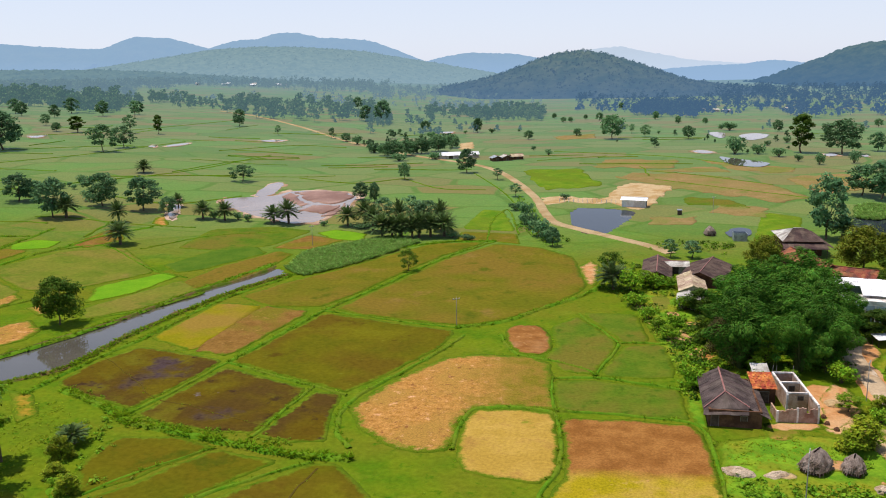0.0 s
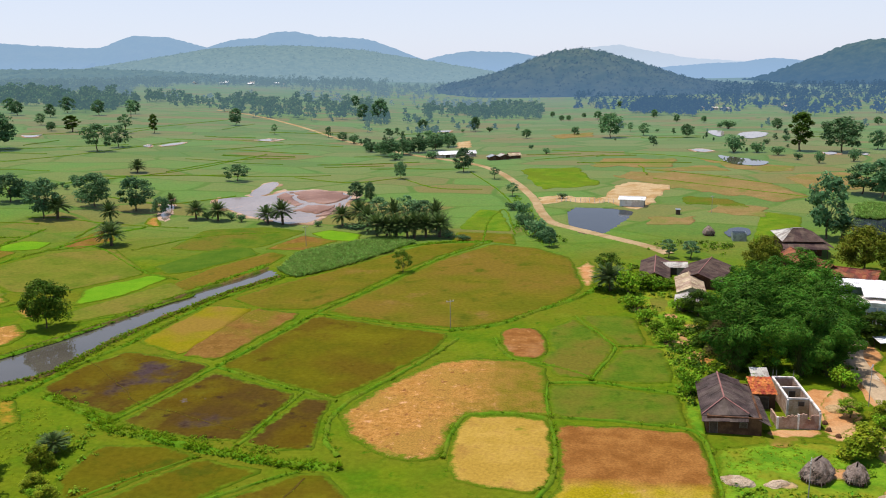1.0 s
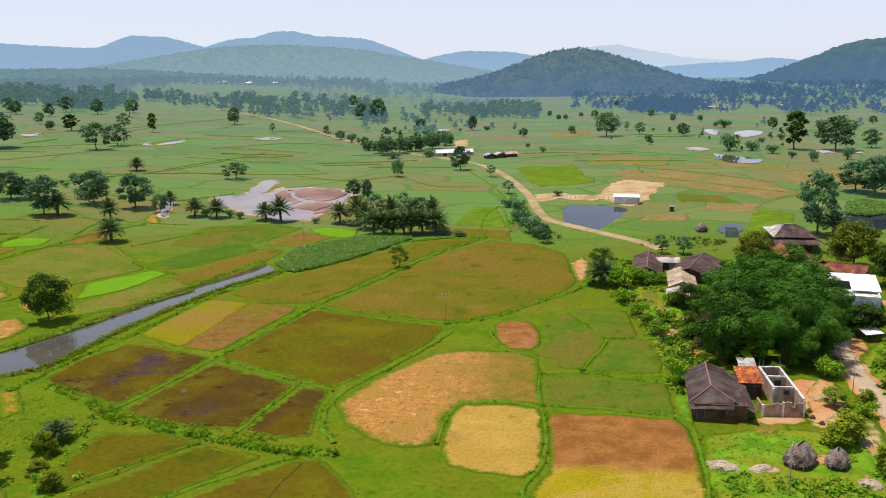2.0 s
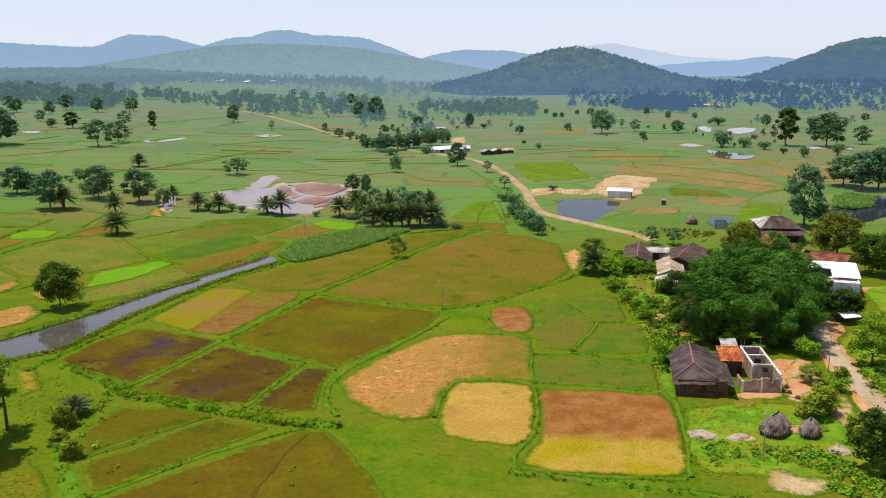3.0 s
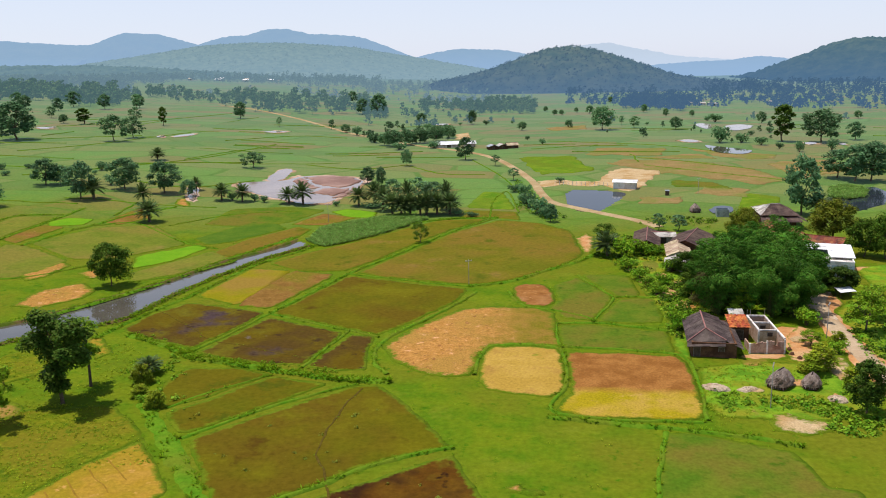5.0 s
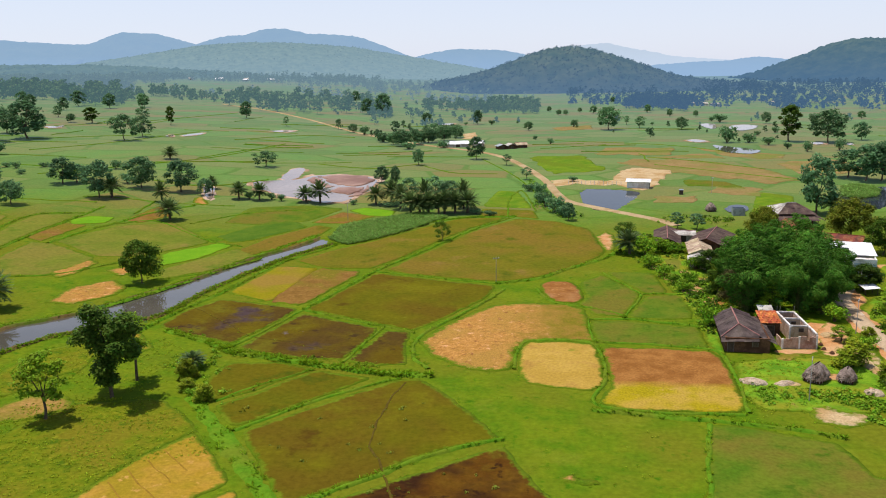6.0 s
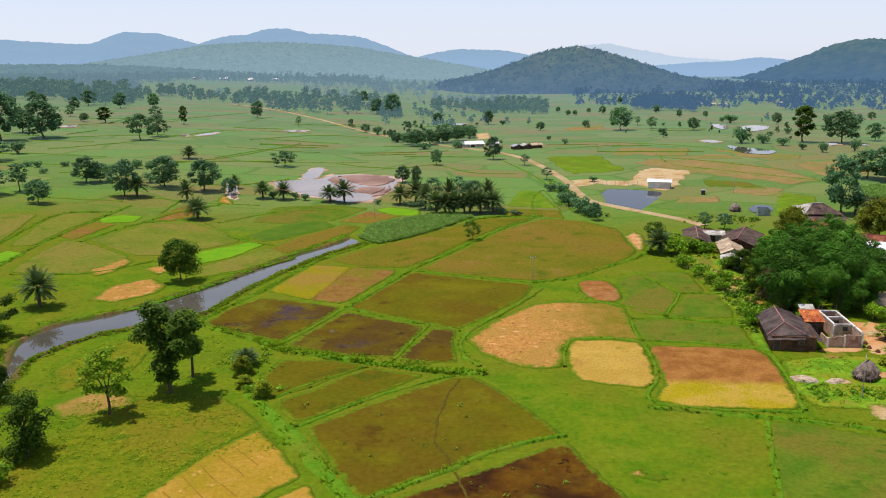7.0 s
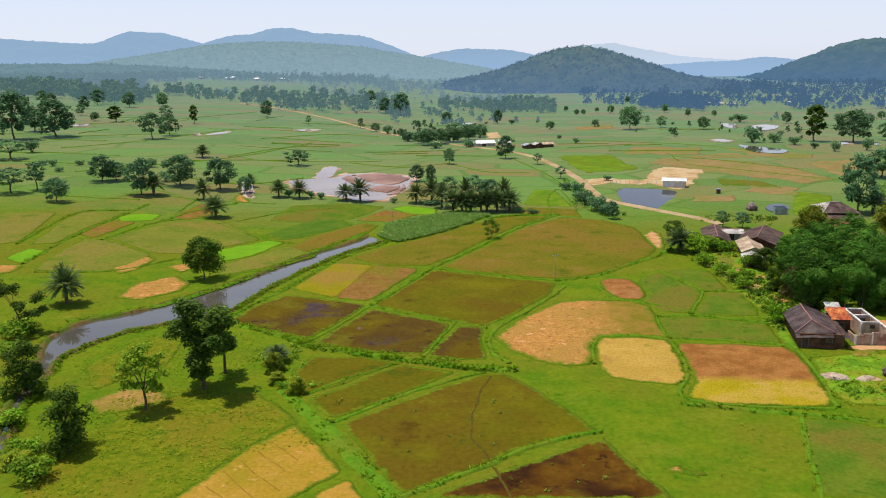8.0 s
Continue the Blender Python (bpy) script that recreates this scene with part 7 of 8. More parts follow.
# the shed by the fish pond
shed = gable_house(28.2, 276.5, 7.6, 3.6, -14, 2.4, 3.0, M_WHITEROOF, M_WHITEWALL, "white pump shed with a white metal roof beside the pond", "x", sheets=6, cap=M_WHITEROOF, openings=((3.8, 0.0, 0.9, 1.8, 0, "+x", "door"), (-3.8, 0.0, 0.7, 0.6, 1.2, "-x", "window")), name="shed")
# farm sheds by the far road
gable_house(-49.0, 415.0, 11.5, 6.0, 18, 1.7, 2.9, M_WHITEROOF, M_PLASTER, "long low farm shed with a white roof beside the road", "x", sheets=10, cap=M_WHITEROOF, openings=((0, -3, 2.0, 1.5, 0, "-y", "door"),), name="shed")
gable_house(-38.0, 419.0, 5.5, 4.5, 18, 1.7, 2.8, M_WHITEROOF, M_PLASTER, "small farm shed with a white roof", "x", sheets=6, cap=M_WHITEROOF, openings=((0, -2.2, 1.0, 1.5, 0, "-y", "door"),), name="shed")
gable_house(-25.0, 402.0, 4.6, 5.0, 20, 1.6, 2.5, M_METAL, M_MUDWALL, "roadside hut with grey metal sheets", sheets=5, openings=((0, -2.5, 1.0, 1.4, 0, "-y", "door"),), name="hut")
gable_house(-20.5, 405.0, 4.6, 5.5, 20, 1.6, 2.6, M_GREYROOF, M_MUDWALL, "roadside hut with pale grey sheets", sheets=5, openings=((0, -2.75, 1.0, 1.4, 0, "-y", "door"),), name="hut")
gable_house(-15.5, 409.0, 5.5, 4.5, 20, 1.6, 2.6, M_TANROOF, M_MUDWALL, "roadside hut with pale tan sheets", "x", sheets=5, openings=((0, -2.25, 1.0, 1.4, 0, "-y", "door"),), name="hut")
for i, (x, y) in enumerate(((-640, 1490), (-612, 1530), (-590, 1500), (-560, 1525), (-538, 1495), (-512, 1520), (-480, 1500), (-455, 1530))):
    gable_house(x, y + 40 * (i % 2), 8 + 3 * (i % 3), 6.0, 9 * i, 2.8, 4.2, M_WHITEROOF if i % 3 else M_GREYROOF, M_WHITEWALL, "distant white house among trees", "x", sheets=4, cap=M_WHITEROOF, openings=((0, -3, 1.2, 2.0, 0, "-y", "door"),))
for i, (x, y) in enumerate(((146, 837), (154, 824), (163, 810), (226, 838))):
    gable_house(x, y, 9, 5.0, 8 * i, 1.8, 2.8, M_GREYROOF, M_WHITEWALL, "distant pale house on the plain", "x", sheets=4, cap=M_GREYROOF, openings=((0, -3, 1.2, 2.0, 0, "-y", "door"),))

shelter = thing("roadside_shelter", 55.5, 140.5, 0.0, 15, "low roadside shelter under a pale sheet beside the lane", "shelter")
for px, py in ((-1.3, -0.8), (1.3, -0.8), (-1.3, 0.8), (1.3, 0.8)):
    s = Shape()
    s.tube([(px, py, -0.2), (px, py, 1.4 + 0.3 * (py > 0))], [0.06, 0.05], 6)
    part("post", s.mesh("post", M_DOOR), shelter)
sheet_slope(shelter, (-1.6, -1.1, 1.4), (1.6, -1.1, 1.4), (1.6, 1.1, 1.8), (-1.6, 1.1, 1.8), 3, M_WHITEROOF)

# the water tank, the small thatch by the pool, the pump box
tank = thing("water_tank", 50.8, 226.0, lie(50.8, 226.0), -4, "square grey metal water tank beside a pool", "tank")
for x0, y0, x1, y1 in ((-1.7, -1.5, 1.7, -1.42), (-1.7, 1.42, 1.7, 1.5), (-1.7, -1.42, -1.62, 1.42), (1.62, -1.42, 1.7, 1.42)):
    s = Shape()
    s.box(x0, y0, -0.1, x1, y1, 2.1)
    part("side_panel", s.mesh("side_panel", M_METAL), tank)
for px in (-0.85, 0.0, 0.85):
    s = Shape()
    s.box(px - 0.05, -1.56, 0.0, px + 0.05, -1.5, 2.1)
    part("rib", s.mesh("rib", M_METAL), tank)
s = Shape()
s.box(-1.62, -1.42, 1.5, 1.62, 1.42, 1.6)
part("water", s.mesh("water", M_POND), tank)
straw_hut(44.2, 232.0, 3.2, 3.2, 2.6, 10, "round thatched hut on bare earth")
pump = thing("pump_box", 40.5, 262.0, lie(40.5, 262.0), 0, "dark pump box standing in a green field", "box")
s = Shape()
s.box(-0.6, -0.5, -0.1, 0.6, 0.5, 1.5)
part("body", s.mesh("body", M_DOOR), pump)
s = Shape()
s.slab([(-0.75, -0.65, 1.55), (0.75, -0.65, 1.55), (0.75, 0.65, 1.75), (-0.75, 0.65, 1.75)], 0.05)
part("lid", s.mesh("lid", M_METAL), pump)


def pole(x, y, h, turn, lean=0.0):
    p = thing("electric_pole", x, y, lie(x, y), turn, "thin weathered electric pole with a crossarm standing in the fields", "pole", "electric poles")
    s = Shape()
    s.tube([(0, 0, -0.4), (lean * h * 0.5, 0, h * 0.5), (lean * h, 0, h)], [0.07, 0.055, 0.04], 8)
    part("shaft", s.mesh("shaft", M_POLE, smooth_faces=True), p)
    s = Shape()
    s.box(lean * h - 0.7, -0.05, h - 0.45, lean * h + 0.7, 0.05, h - 0.35)
    part("crossarm", s.mesh("crossarm", M_POLE), p)
    for k in (-0.6, 0.0, 0.6):
        s = Shape()
        s.tube([(lean * h + k, 0, h - 0.36), (lean * h + k, 0, h - 0.28), (lean * h + k, 0, h - 0.16)], [0.05, 0.07, 0.03], 6)
        part("insulator", s.mesh("insulator", M_WHITEWALL), p)


for x, y, h, turn in ((-16.2, 146.7, 5.4, 30), (28.0, 86.6, 6.2, 70), (44.4, 116.0, 6.0, 60), (-62.7, 214.6, 5.6, 30), (50.8, 263.7, 5.6, 40)):
    pole(x, y, h, turn)

# fence posts by the fish pond
for k in range(13):
    x, y = 4.0 + 1.55 * k, 284.5 - 0.25 * k
    f = thing("fence_post", x, y, lie(x, y), 0, "pale wooden fence post by the pond", "fence post", "pond fence")
    s = Shape()
    s.tube([(0, 0, -0.3), (0.02, 0, 0.6), (0.0, 0.03, 1.25 + 0.15 * (k % 3))], [0.1, 0.09, 0.07], 6)
    part("stake", s.mesh("stake", M_RINGBEAM), f)


# ---- bamboo ----
def bamboo(seed, height, width):
    """Arching culms in a tight clump; each carries drooping plumes of narrow leaves on its upper half."""
    rng = random.Random(seed)
    culms, leaf = [], Shape()
    for k in range(7):
        a = k * 2.4 + rng.uniform(-0.4, 0.4)
        r = 0.25 * math.sqrt(k)
        reach = width * 0.5 * rng.uniform(0.4, 1.0) * ((k + 1) / 7) ** 0.5
        h = height * rng.uniform(0.62, 1.14) * (1 - 0.16 * (k / 7))
        d = Vector((math.cos(a), math.sin(a), 0))
        pts = [d * (r + reach * t ** 2.2) + Vector((0, 0, h * (t - 0.2 * t ** 4) * 1.14 - 0.2)) for t in (i / 8 for i in range(9))]
        for twin in (0.0, 0.28):
            culm = Shape()
            culm.tube([p + Vector((twin, twin * 0.4, 0)) for p in pts], [0.06 * (1 - 0.8 * i / 8) + 0.008 for i in range(9)], 4)
            culms.append(culm.mesh("culm", M_CULM))
        plumes = ((0.97, 2.3, 1.25, 460), (0.74, 1.8, 1.1, 280)) + (((0.52, 1.5, 1.0, 180), (0.3, 1.3, 0.9, 120)) if k > 3 else ())
        for t, long, wide, count in plumes:
            i = min(7, int(t * 8))
            way = (pts[i + 1] - pts[i]).normalized()
            out = (way * (0.9 if t > 0.8 else 0.3) + d * 0.7 + Vector((rng.gauss(0, 0.35), rng.gauss(0, 0.35), -0.25))).normalized()
            c = pts[i].lerp(pts[i + 1], t * 8 - i) + out * 0.7
            u = out.orthogonal().normalized()
            w = out.cross(u)
            for _ in range(count):
                q = Vector((rng.gauss(0, 1), rng.gauss(0, 1), rng.gauss(0, 1))).normalized()
                taper = 1.0 - 0.35 * q.x
                p = c + (out * q.x * long + (u * q.y + w * q.z) * wide * taper) * rng.uniform(0.72, 1.04)
                n = (out * q.x * 0.6 + u * q.y + w * q.z + Vector((rng.gauss(0, 0.14), rng.gauss(0, 0.14), 0.3))).normalized()
                tip = out * 0.9 + Vector((rng.gauss(0, 0.3), rng.gauss(0, 0.3), -0.6)) + d * 0.2
                tip = (tip - n * tip.dot(n)).normalized()
                side = n.cross(tip)
                s, b = rng.uniform(0.32, 0.56), rng.uniform(0.07, 0.11)
                leaf.add([p, p + tip * s * 0.45 + side * b, p + tip * s - n * 0.1, p + tip * s * 0.45 - side * b], [(0, 1, 2, 3)])
    return culms, leaf.mesh("foliage", L_BAMBOO)


BAMBOO_MESHES = [bamboo(s, 10.4, 5.6) for s in (81, 82, 83)]
for i, (x, y) in enumerate(BAMBOO):
    rng = random.Random(i + 90)
    ob = tagged(new("bamboo_clump"), "dense clump of tall arching green bamboo", "bamboo", "bamboo grove")
    culms, foliage = BAMBOO_MESHES[i % 3]
    for culm in culms:
        part("culm", culm, ob)
    part("foliage", foliage, ob)
    k = rng.uniform(0.72, 1.2) if y > 128 else 0.9
    ob.matrix_basis = pose(x, y, lie(x, y), 0, 0, rng.uniform(0, 360)) @ Matrix.Diagonal((k, k, k, 1))


# ---- trees ----
plant("shrub", -58.7, 88.8, 3.0, 3.6)
plant("shrub", -57.0, 84.6, 1.6, 3.2)
plant("shrub", -53.0, 80.6, 2.5, 3.2)
plant("bush", -75.1, 54.0, 2.8, 5.5)
plant("bush", -106.2, 98.9, 3.3, 7.0)
plant("bush", -242.2, 321.5, 5.8, 8.0)
plant("bush", -174.3, 294.0, 4.0, 5.1)
plant("bush", -155.2, 264.7, 4.0, 5.8)
plant("bush", -104.0, 248.5, 2.8, 3.9)
plant("bush", -217.0, 288.0, 2.3, 4.4)
plant("bush", -211.7, 286.2, 2.8, 3.8)
plant("bush", -201.3, 273.4, 2.0, 4.2)
plant("bush", -203.7, 291.9, 2.1, 4.4)
plant("bush", -53.9, 238.6, 1.8, 8.6)
plant("bush", -25.9, 226.2, 1.7, 4.4)
plant("bush", -21.4, 222.9, 1.7, 4.7)
plant("bush", -66.8, 241.4, 1.9, 2.8)
plant("bush", -4.9, 239.1, 5.1, 6.2)
plant("bush", -2.0, 229.0, 5.4, 6.9)
plant("bush", -6.7, 256.4, 5.4, 5.0)
plant("bush", 0.0, 223.9, 3.2, 5.1)
plant("bush", -10.3, 268.8, 2.8, 4.9)
plant("bush", -112.4, 485.6, 5.6, 6.7)
plant("bush", -92.7, 440.4, 5.7, 7.4)
plant("bush", -72.8, 402.8, 4.3, 9.2)
plant("bush", -55.6, 410.0, 4.1, 8.1)
plant("bush", 91.7, 429.8, 8.9, 11.8)
plant("bush", 102.4, 429.2, 5.6, 8.6)
plant("bush", 117.6, 382.2, 5.6, 5.1)
plant("bush", 133.8, 388.0, 5.8, 5.8)
plant("bush", 109.0, 415.4, 4.5, 7.7)
plant("bush", 119.8, 582.6, 6.2, 10.7)
plant("bush", 17.8, 550.2, 5.4, 5.8)
plant("bush", -38.8, 575.6, 3.6, 5.2)
plant("shrub", 38.1, 100.1, 4.0, 6.0)
plant("shrub", 40.6, 92.6, 3.6, 4.6)
plant("bush", 21.2, 118.6, 4.2, 4.5)
plant("bush", 17.7, 172.1, 5.0, 6.4)
plant("bush", 22.3, 175.4, 3.6, 6.3)
plant("bush", 17.4, 161.3, 3.1, 5.3)
plant("bush", 18.9, 152.5, 2.9, 4.5)
plant("bush", 25.5, 176.6, 2.7, 4.9)
plant("bush", 20.9, 141.0, 2.5, 4.7)
plant("bush", 19.9, 146.6, 2.3, 3.7)
plant("bush", 23.3, 148.7, 2.5, 4.2)
plant("bush", 26.4, 159.4, 3.1, 5.3)
plant("bush", 1.3, 222.2, 3.6, 5.3)
plant("bush", -6.7, 246.5, 3.6, 5.0)
plant("bush", 5.9, 290.4, 2.1, 4.1)
plant("bush", -55.3, 82.4, 1.3, 2.6)
plant("column", -66.4, 81.2, 12.8, 12.4)
plant("shaggy", -75.1, 61.0, 8.6, 7.6)
plant("dark", -268.3, 384.8, 19.1, 23.3)
plant("dark", -293.6, 406.5, 13.6, 16.0)
plant("dark", -279.0, 365.2, 23.6, 21.7)
plant("dark", -175.3, 256.6, 9.3, 11.1)
plant("dark", -171.4, 259.3, 6.8, 9.7)
plant("dark", -150.6, 235.9, 12.5, 11.0)
plant("dark", -131.1, 255.7, 11.5, 12.3)
plant("dark", -65.9, 287.8, 6.3, 6.5)
plant("dark", -34.7, 356.9, 10.3, 9.1)
plant("dark", 1.5, 216.3, 5.2, 4.6)
plant("dark", 162.4, 439.9, 9.5, 9.5)
plant("dark", 73.5, 228.3, 17.0, 12.2)
plant("dark", 106.7, 299.3, 10.5, 13.1)
plant("dark", 110.2, 291.4, 13.1, 14.0)
plant("dark", 115.6, 291.4, 13.7, 14.1)
plant("dark", 39.5, 85.6, 7.1, 5.9)
plant("dark", 55.7, 143.5, 5.3, 7.8)
plant("dark", 52.3, 144.5, 5.3, 6.3)
plant("dark", 28.9, 157.3, 4.9, 6.5)
plant("dark", 132.5, 333.2, 9.8, 11.0)
plant("leaning", -107.4, 102.6, 8.8, 9.6)
plant("gnarl", -219.4, 391.5, 14.2, 16.6)
plant("gnarl", -219.6, 412.4, 11.8, 14.4)
plant("gnarl", -122.4, 322.9, 7.1, 11.4)
plant("gnarl", -32.0, 187.8, 5.5, 5.0)
plant("gnarl", 59.7, 537.0, 7.9, 8.9)
plant("dry", 28.2, 134.0, 6.4, 5.4)
plant("dry", 30.6, 130.0, 5.2, 5.0)
plant("shaggy", 27.2, 140.0, 6.2, 5.6)
plant("gnarl", 14.2, 186.5, 5.6, 6.6)
plant("layered", -65.9, 87.6, 10.4, 6.6)
plant("leafy", -71.5, 73.4, 9.6, 7.6)
plant("shaggy", -90.2, 76.6, 8.4, 6.6)
plant("shrub", -93.0, 80.5, 3.4, 4.4)
plant("bush", -86.6, 67.0, 2.6, 5.0)
plant("bush", -80.0, 60.6, 1.8, 4.2)
plant("shrub", -78.6, 56.6, 2.0, 4.4)
plant("bush", -102.6, 92.0, 2.2, 6.0)
plant("leafy", -237.6, 299.4, 8.8, 14.6)
plant("leafy", -185.8, 233.6, 10.2, 8.8)
plant("leafy", -190.3, 226.6, 9.0, 11.4)
plant("leafy", -48.5, 244.5, 8.9, 7.2)
plant("leafy", -40.5, 244.6, 9.3, 7.5)
plant("leafy", -35.1, 244.6, 7.9, 7.9)
plant("leafy", -36.7, 240.7, 7.7, 6.6)
plant("leafy", -20.3, 336.3, 5.0, 4.6)
plant("leafy", -11.2, 295.2, 5.0, 4.9)
plant("leafy", 51.9, 119.7, 7.3, 6.7)
plant("leafy", 40.6, 111.7, 2.6, 4.1)
plant("leafy", 55.7, 126.8, 6.4, 6.8)
plant("leafy", 33.7, 127.9, 5.4, 5.7)
plant("leafy", 31.8, 125.4, 3.0, 3.2)
plant("leafy", 30.0, 205.0, 4.9, 4.6)
plant("leafy", 35.1, 204.4, 4.6, 5.6)
plant("leafy", 20.5, 176.5, 3.8, 5.2)
plant("olive", 47.5, 186.0, 9.6, 9.0)
plant("palm", -109.2, 119.3, 7.8, 6.0)
plant("palm", -166.9, 328.0, 5.9, 6.0)
plant("palm", -147.0, 237.4, 7.0, 7.1)
plant("palm", -129.5, 236.6, 7.4, 4.9)
plant("palm", -114.8, 209.5, 6.8, 6.6)
plant("palm", -123.3, 264.8, 5.2, 4.0)
plant("palm", -107.5, 247.7, 5.9, 5.6)
plant("palm", -100.1, 247.0, 6.4, 5.5)
plant("palm", -83.5, 245.0, 6.0, 6.0)
plant("palm", -78.4, 243.6, 7.6, 6.6)
plant("palm", -59.4, 241.4, 6.5, 5.7)
plant("palm", -54.3, 241.5, 7.9, 6.4)
plant("palm", -45.6, 225.0, 7.6, 6.3)
plant("palm", -42.9, 225.1, 6.7, 6.0)
plant("palm", -40.2, 225.1, 7.6, 6.0)
plant("palm", -35.4, 226.1, 7.4, 6.7)
plant("palm", -32.3, 227.0, 6.7, 6.0)
plant("palm", -28.6, 227.9, 7.1, 6.7)
plant("palm", -30.3, 235.1, 9.1, 5.4)
plant("palm", -42.8, 236.8, 9.7, 5.1)
plant("palm", -50.0, 233.0, 8.0, 5.8)
plant("palm", -37.0, 224.3, 6.5, 5.2)
plant("palm", 76.9, 226.7, 6.8, 7.3)
plant("palm", 14.1, 174.1, 6.1, 6.2)
plant("palm", -59.6, 93.2, 2.6, 3.4)
plant("round", -90.9, 141.3, 9.4, 9.0)
plant("round", -304.3, 489.7, 5.8, 7.5)
plant("round", -146.5, 258.0, 11.1, 13.5)
plant("round", -121.1, 252.0, 6.0, 6.0)
plant("round", -168.8, 216.6, 7.8, 9.0)
plant("round", -59.8, 282.6, 7.0, 5.0)
plant("round", -58.4, 336.8, 7.2, 6.2)
plant("round", -122.7, 500.1, 5.4, 7.3)
plant("round", -78.5, 418.5, 8.7, 13.4)
plant("round", -84.5, 426.6, 6.4, 7.8)
plant("round", -72.7, 426.9, 8.5, 11.0)
plant("round", -67.0, 438.4, 8.1, 13.3)
plant("round", -59.5, 450.2, 8.9, 12.2)
plant("round", -54.0, 469.4, 7.9, 10.6)
plant("round", 38.5, 522.0, 15.0, 18.0)
plant("round", 83.1, 517.9, 8.4, 7.8)
plant("round", 141.5, 427.1, 17.0, 22.9)
plant("round", 147.6, 569.2, 7.8, 7.5)
plant("round", -12.5, 522.5, 5.9, 6.2)
plant("round", -49.1, 581.8, 10.2, 7.0)
plant("olive", 69.7, 191.6, 10.6, 13.3)
plant("round", 71.7, 175.8, 8.9, 9.4)
plant("round", 75.5, 173.4, 10.6, 9.0)
plant("tall", -240.3, 495.1, 12.6, 6.3)
plant("tall", -288.7, 486.8, 10.5, 11.2)
plant("tall", 124.1, 433.6, 20.5, 12.8)
woods([(-488.0, 663.1), (-457.5, 713.0), (-369.3, 643.1), (-369.2, 689.3), (-401.9, 808.9), (-627.8, 1181.8), (-995.2, 1365.6)], 760, 9, 15)
woods([(-382.5, 769.3), (-330.0, 753.2), (-263.6, 680.0), (-227.9, 648.2), (-191.1, 650.5), (-260.6, 869.0), (-391.1, 977.7), (-454.9, 931.6)], 130, 8, 13)
woods([(-201.3, 638.2), (-147.3, 630.9), (-209.4, 900.3), (-285.6, 1054.0), (-312.3, 995.9)], 60, 8, 13)
woods([(-207.7, 901.3), (-137.8, 638.9), (-121.2, 651.1), (-181.3, 917.5)], 50, 6, 10)
woods([(-110.7, 752.7), (-78.2, 749.7), (-6.3, 694.2), (-5.3, 843.8), (-68.0, 964.2), (-143.9, 988.2)], 240, 7, 10)
woods([(72.8, 762.5), (120.8, 716.2), (154.0, 923.2), (96.2, 941.7)], 150, 7, 12)
woods([(26.0, 858.6), (167.3, 740.4), (281.6, 681.2), (435.5, 1067.4), (36.3, 1246.6)], 420, 6, 11)
woods([(-982.4, 1319.4), (-556.4, 1125.3), (-563.7, 1317.8), (-825.2, 1809.6), (-2025.2, 2730.6)], 700, 9, 15)
woods([(-548.2, 1259.7), (-430.1, 1375.2), (-333.2, 1554.3), (-409.7, 1912.6), (-672.6, 1602.3)], 130, 8, 13)
woods([(-172.2, 1182.5), (-78.4, 1223.3), (35.7, 1222.7), (211.1, 1103.8), (316.0, 1668.5), (-78.8, 2078.0), (-244.8, 1855.1)], 420, 7, 12)
woods([(211.1, 1103.8), (403.9, 988.0), (594.0, 1465.2), (316.0, 1668.5)], 560, 7, 12)
woods([(-226.8, 1055.8), (-161.5, 1108.8), (-249.9, 1639.8), (-333.2, 1554.3)], 90, 6, 10)
woods([(-110.7, 472.0), (-85.7, 423.2), (-50.2, 453.6), (-50.5, 486.5), (-83.1, 598.8), (-105.5, 583.8), (-110.9, 512.6)], 80, 3, 5.5)
woods([(-163.1, 597.9), (-100.7, 579.6), (-4.7, 572.0), (-6.1, 679.0), (-118.4, 682.0)], 14, 3, 7)
woods([(-3.4, 463.3), (83.7, 417.6), (160.8, 447.9), (220.2, 623.1), (20.7, 659.6)], 20, 2.5, 5)
woods([(-134.5, 491.6), (-89.1, 642.0), (-6.9, 744.0), (-10.8, 1057.3), (-239.4, 882.0)], 80, 4, 9)
woods([(-225.2, 983.8), (-136.0, 1031.1), (-220.4, 1670.1), (-350.7, 1536.3)], 120, 6, 10)
woods([(-536.5, 1345.7), (-335.2, 1468.1), (-418.4, 1834.1), (-626.9, 1574.5)], 140, 6, 10)

woods([(-700, 1500), (-420, 1470), (-380, 1380), (-690, 1380)], 26, 4, 7)
woods([(-900, 1050), (-250, 1250), (-350, 1900), (-1300, 1800)], 800, 9, 15)
clothe(hill, 2400, 6, 11, HILL_WOOD)
clothe(long_ridge, 1700, 9, 14, RIDGE_WOOD)
clothe(foothill, 1300, 7, 12, FOOT_WOOD)
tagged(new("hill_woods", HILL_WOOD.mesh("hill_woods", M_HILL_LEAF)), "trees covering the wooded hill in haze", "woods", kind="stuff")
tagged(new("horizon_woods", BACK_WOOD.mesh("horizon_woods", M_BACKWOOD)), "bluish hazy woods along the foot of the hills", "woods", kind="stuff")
tagged(new("valley_woods", EAST_WOOD.mesh("valley_woods", M_EASTWOOD)), "woods at the foot of the hill, painted dark blue for cloud shade", "woods", kind="stuff")
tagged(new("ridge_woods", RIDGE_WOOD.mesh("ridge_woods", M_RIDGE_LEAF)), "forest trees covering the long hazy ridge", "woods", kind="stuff")
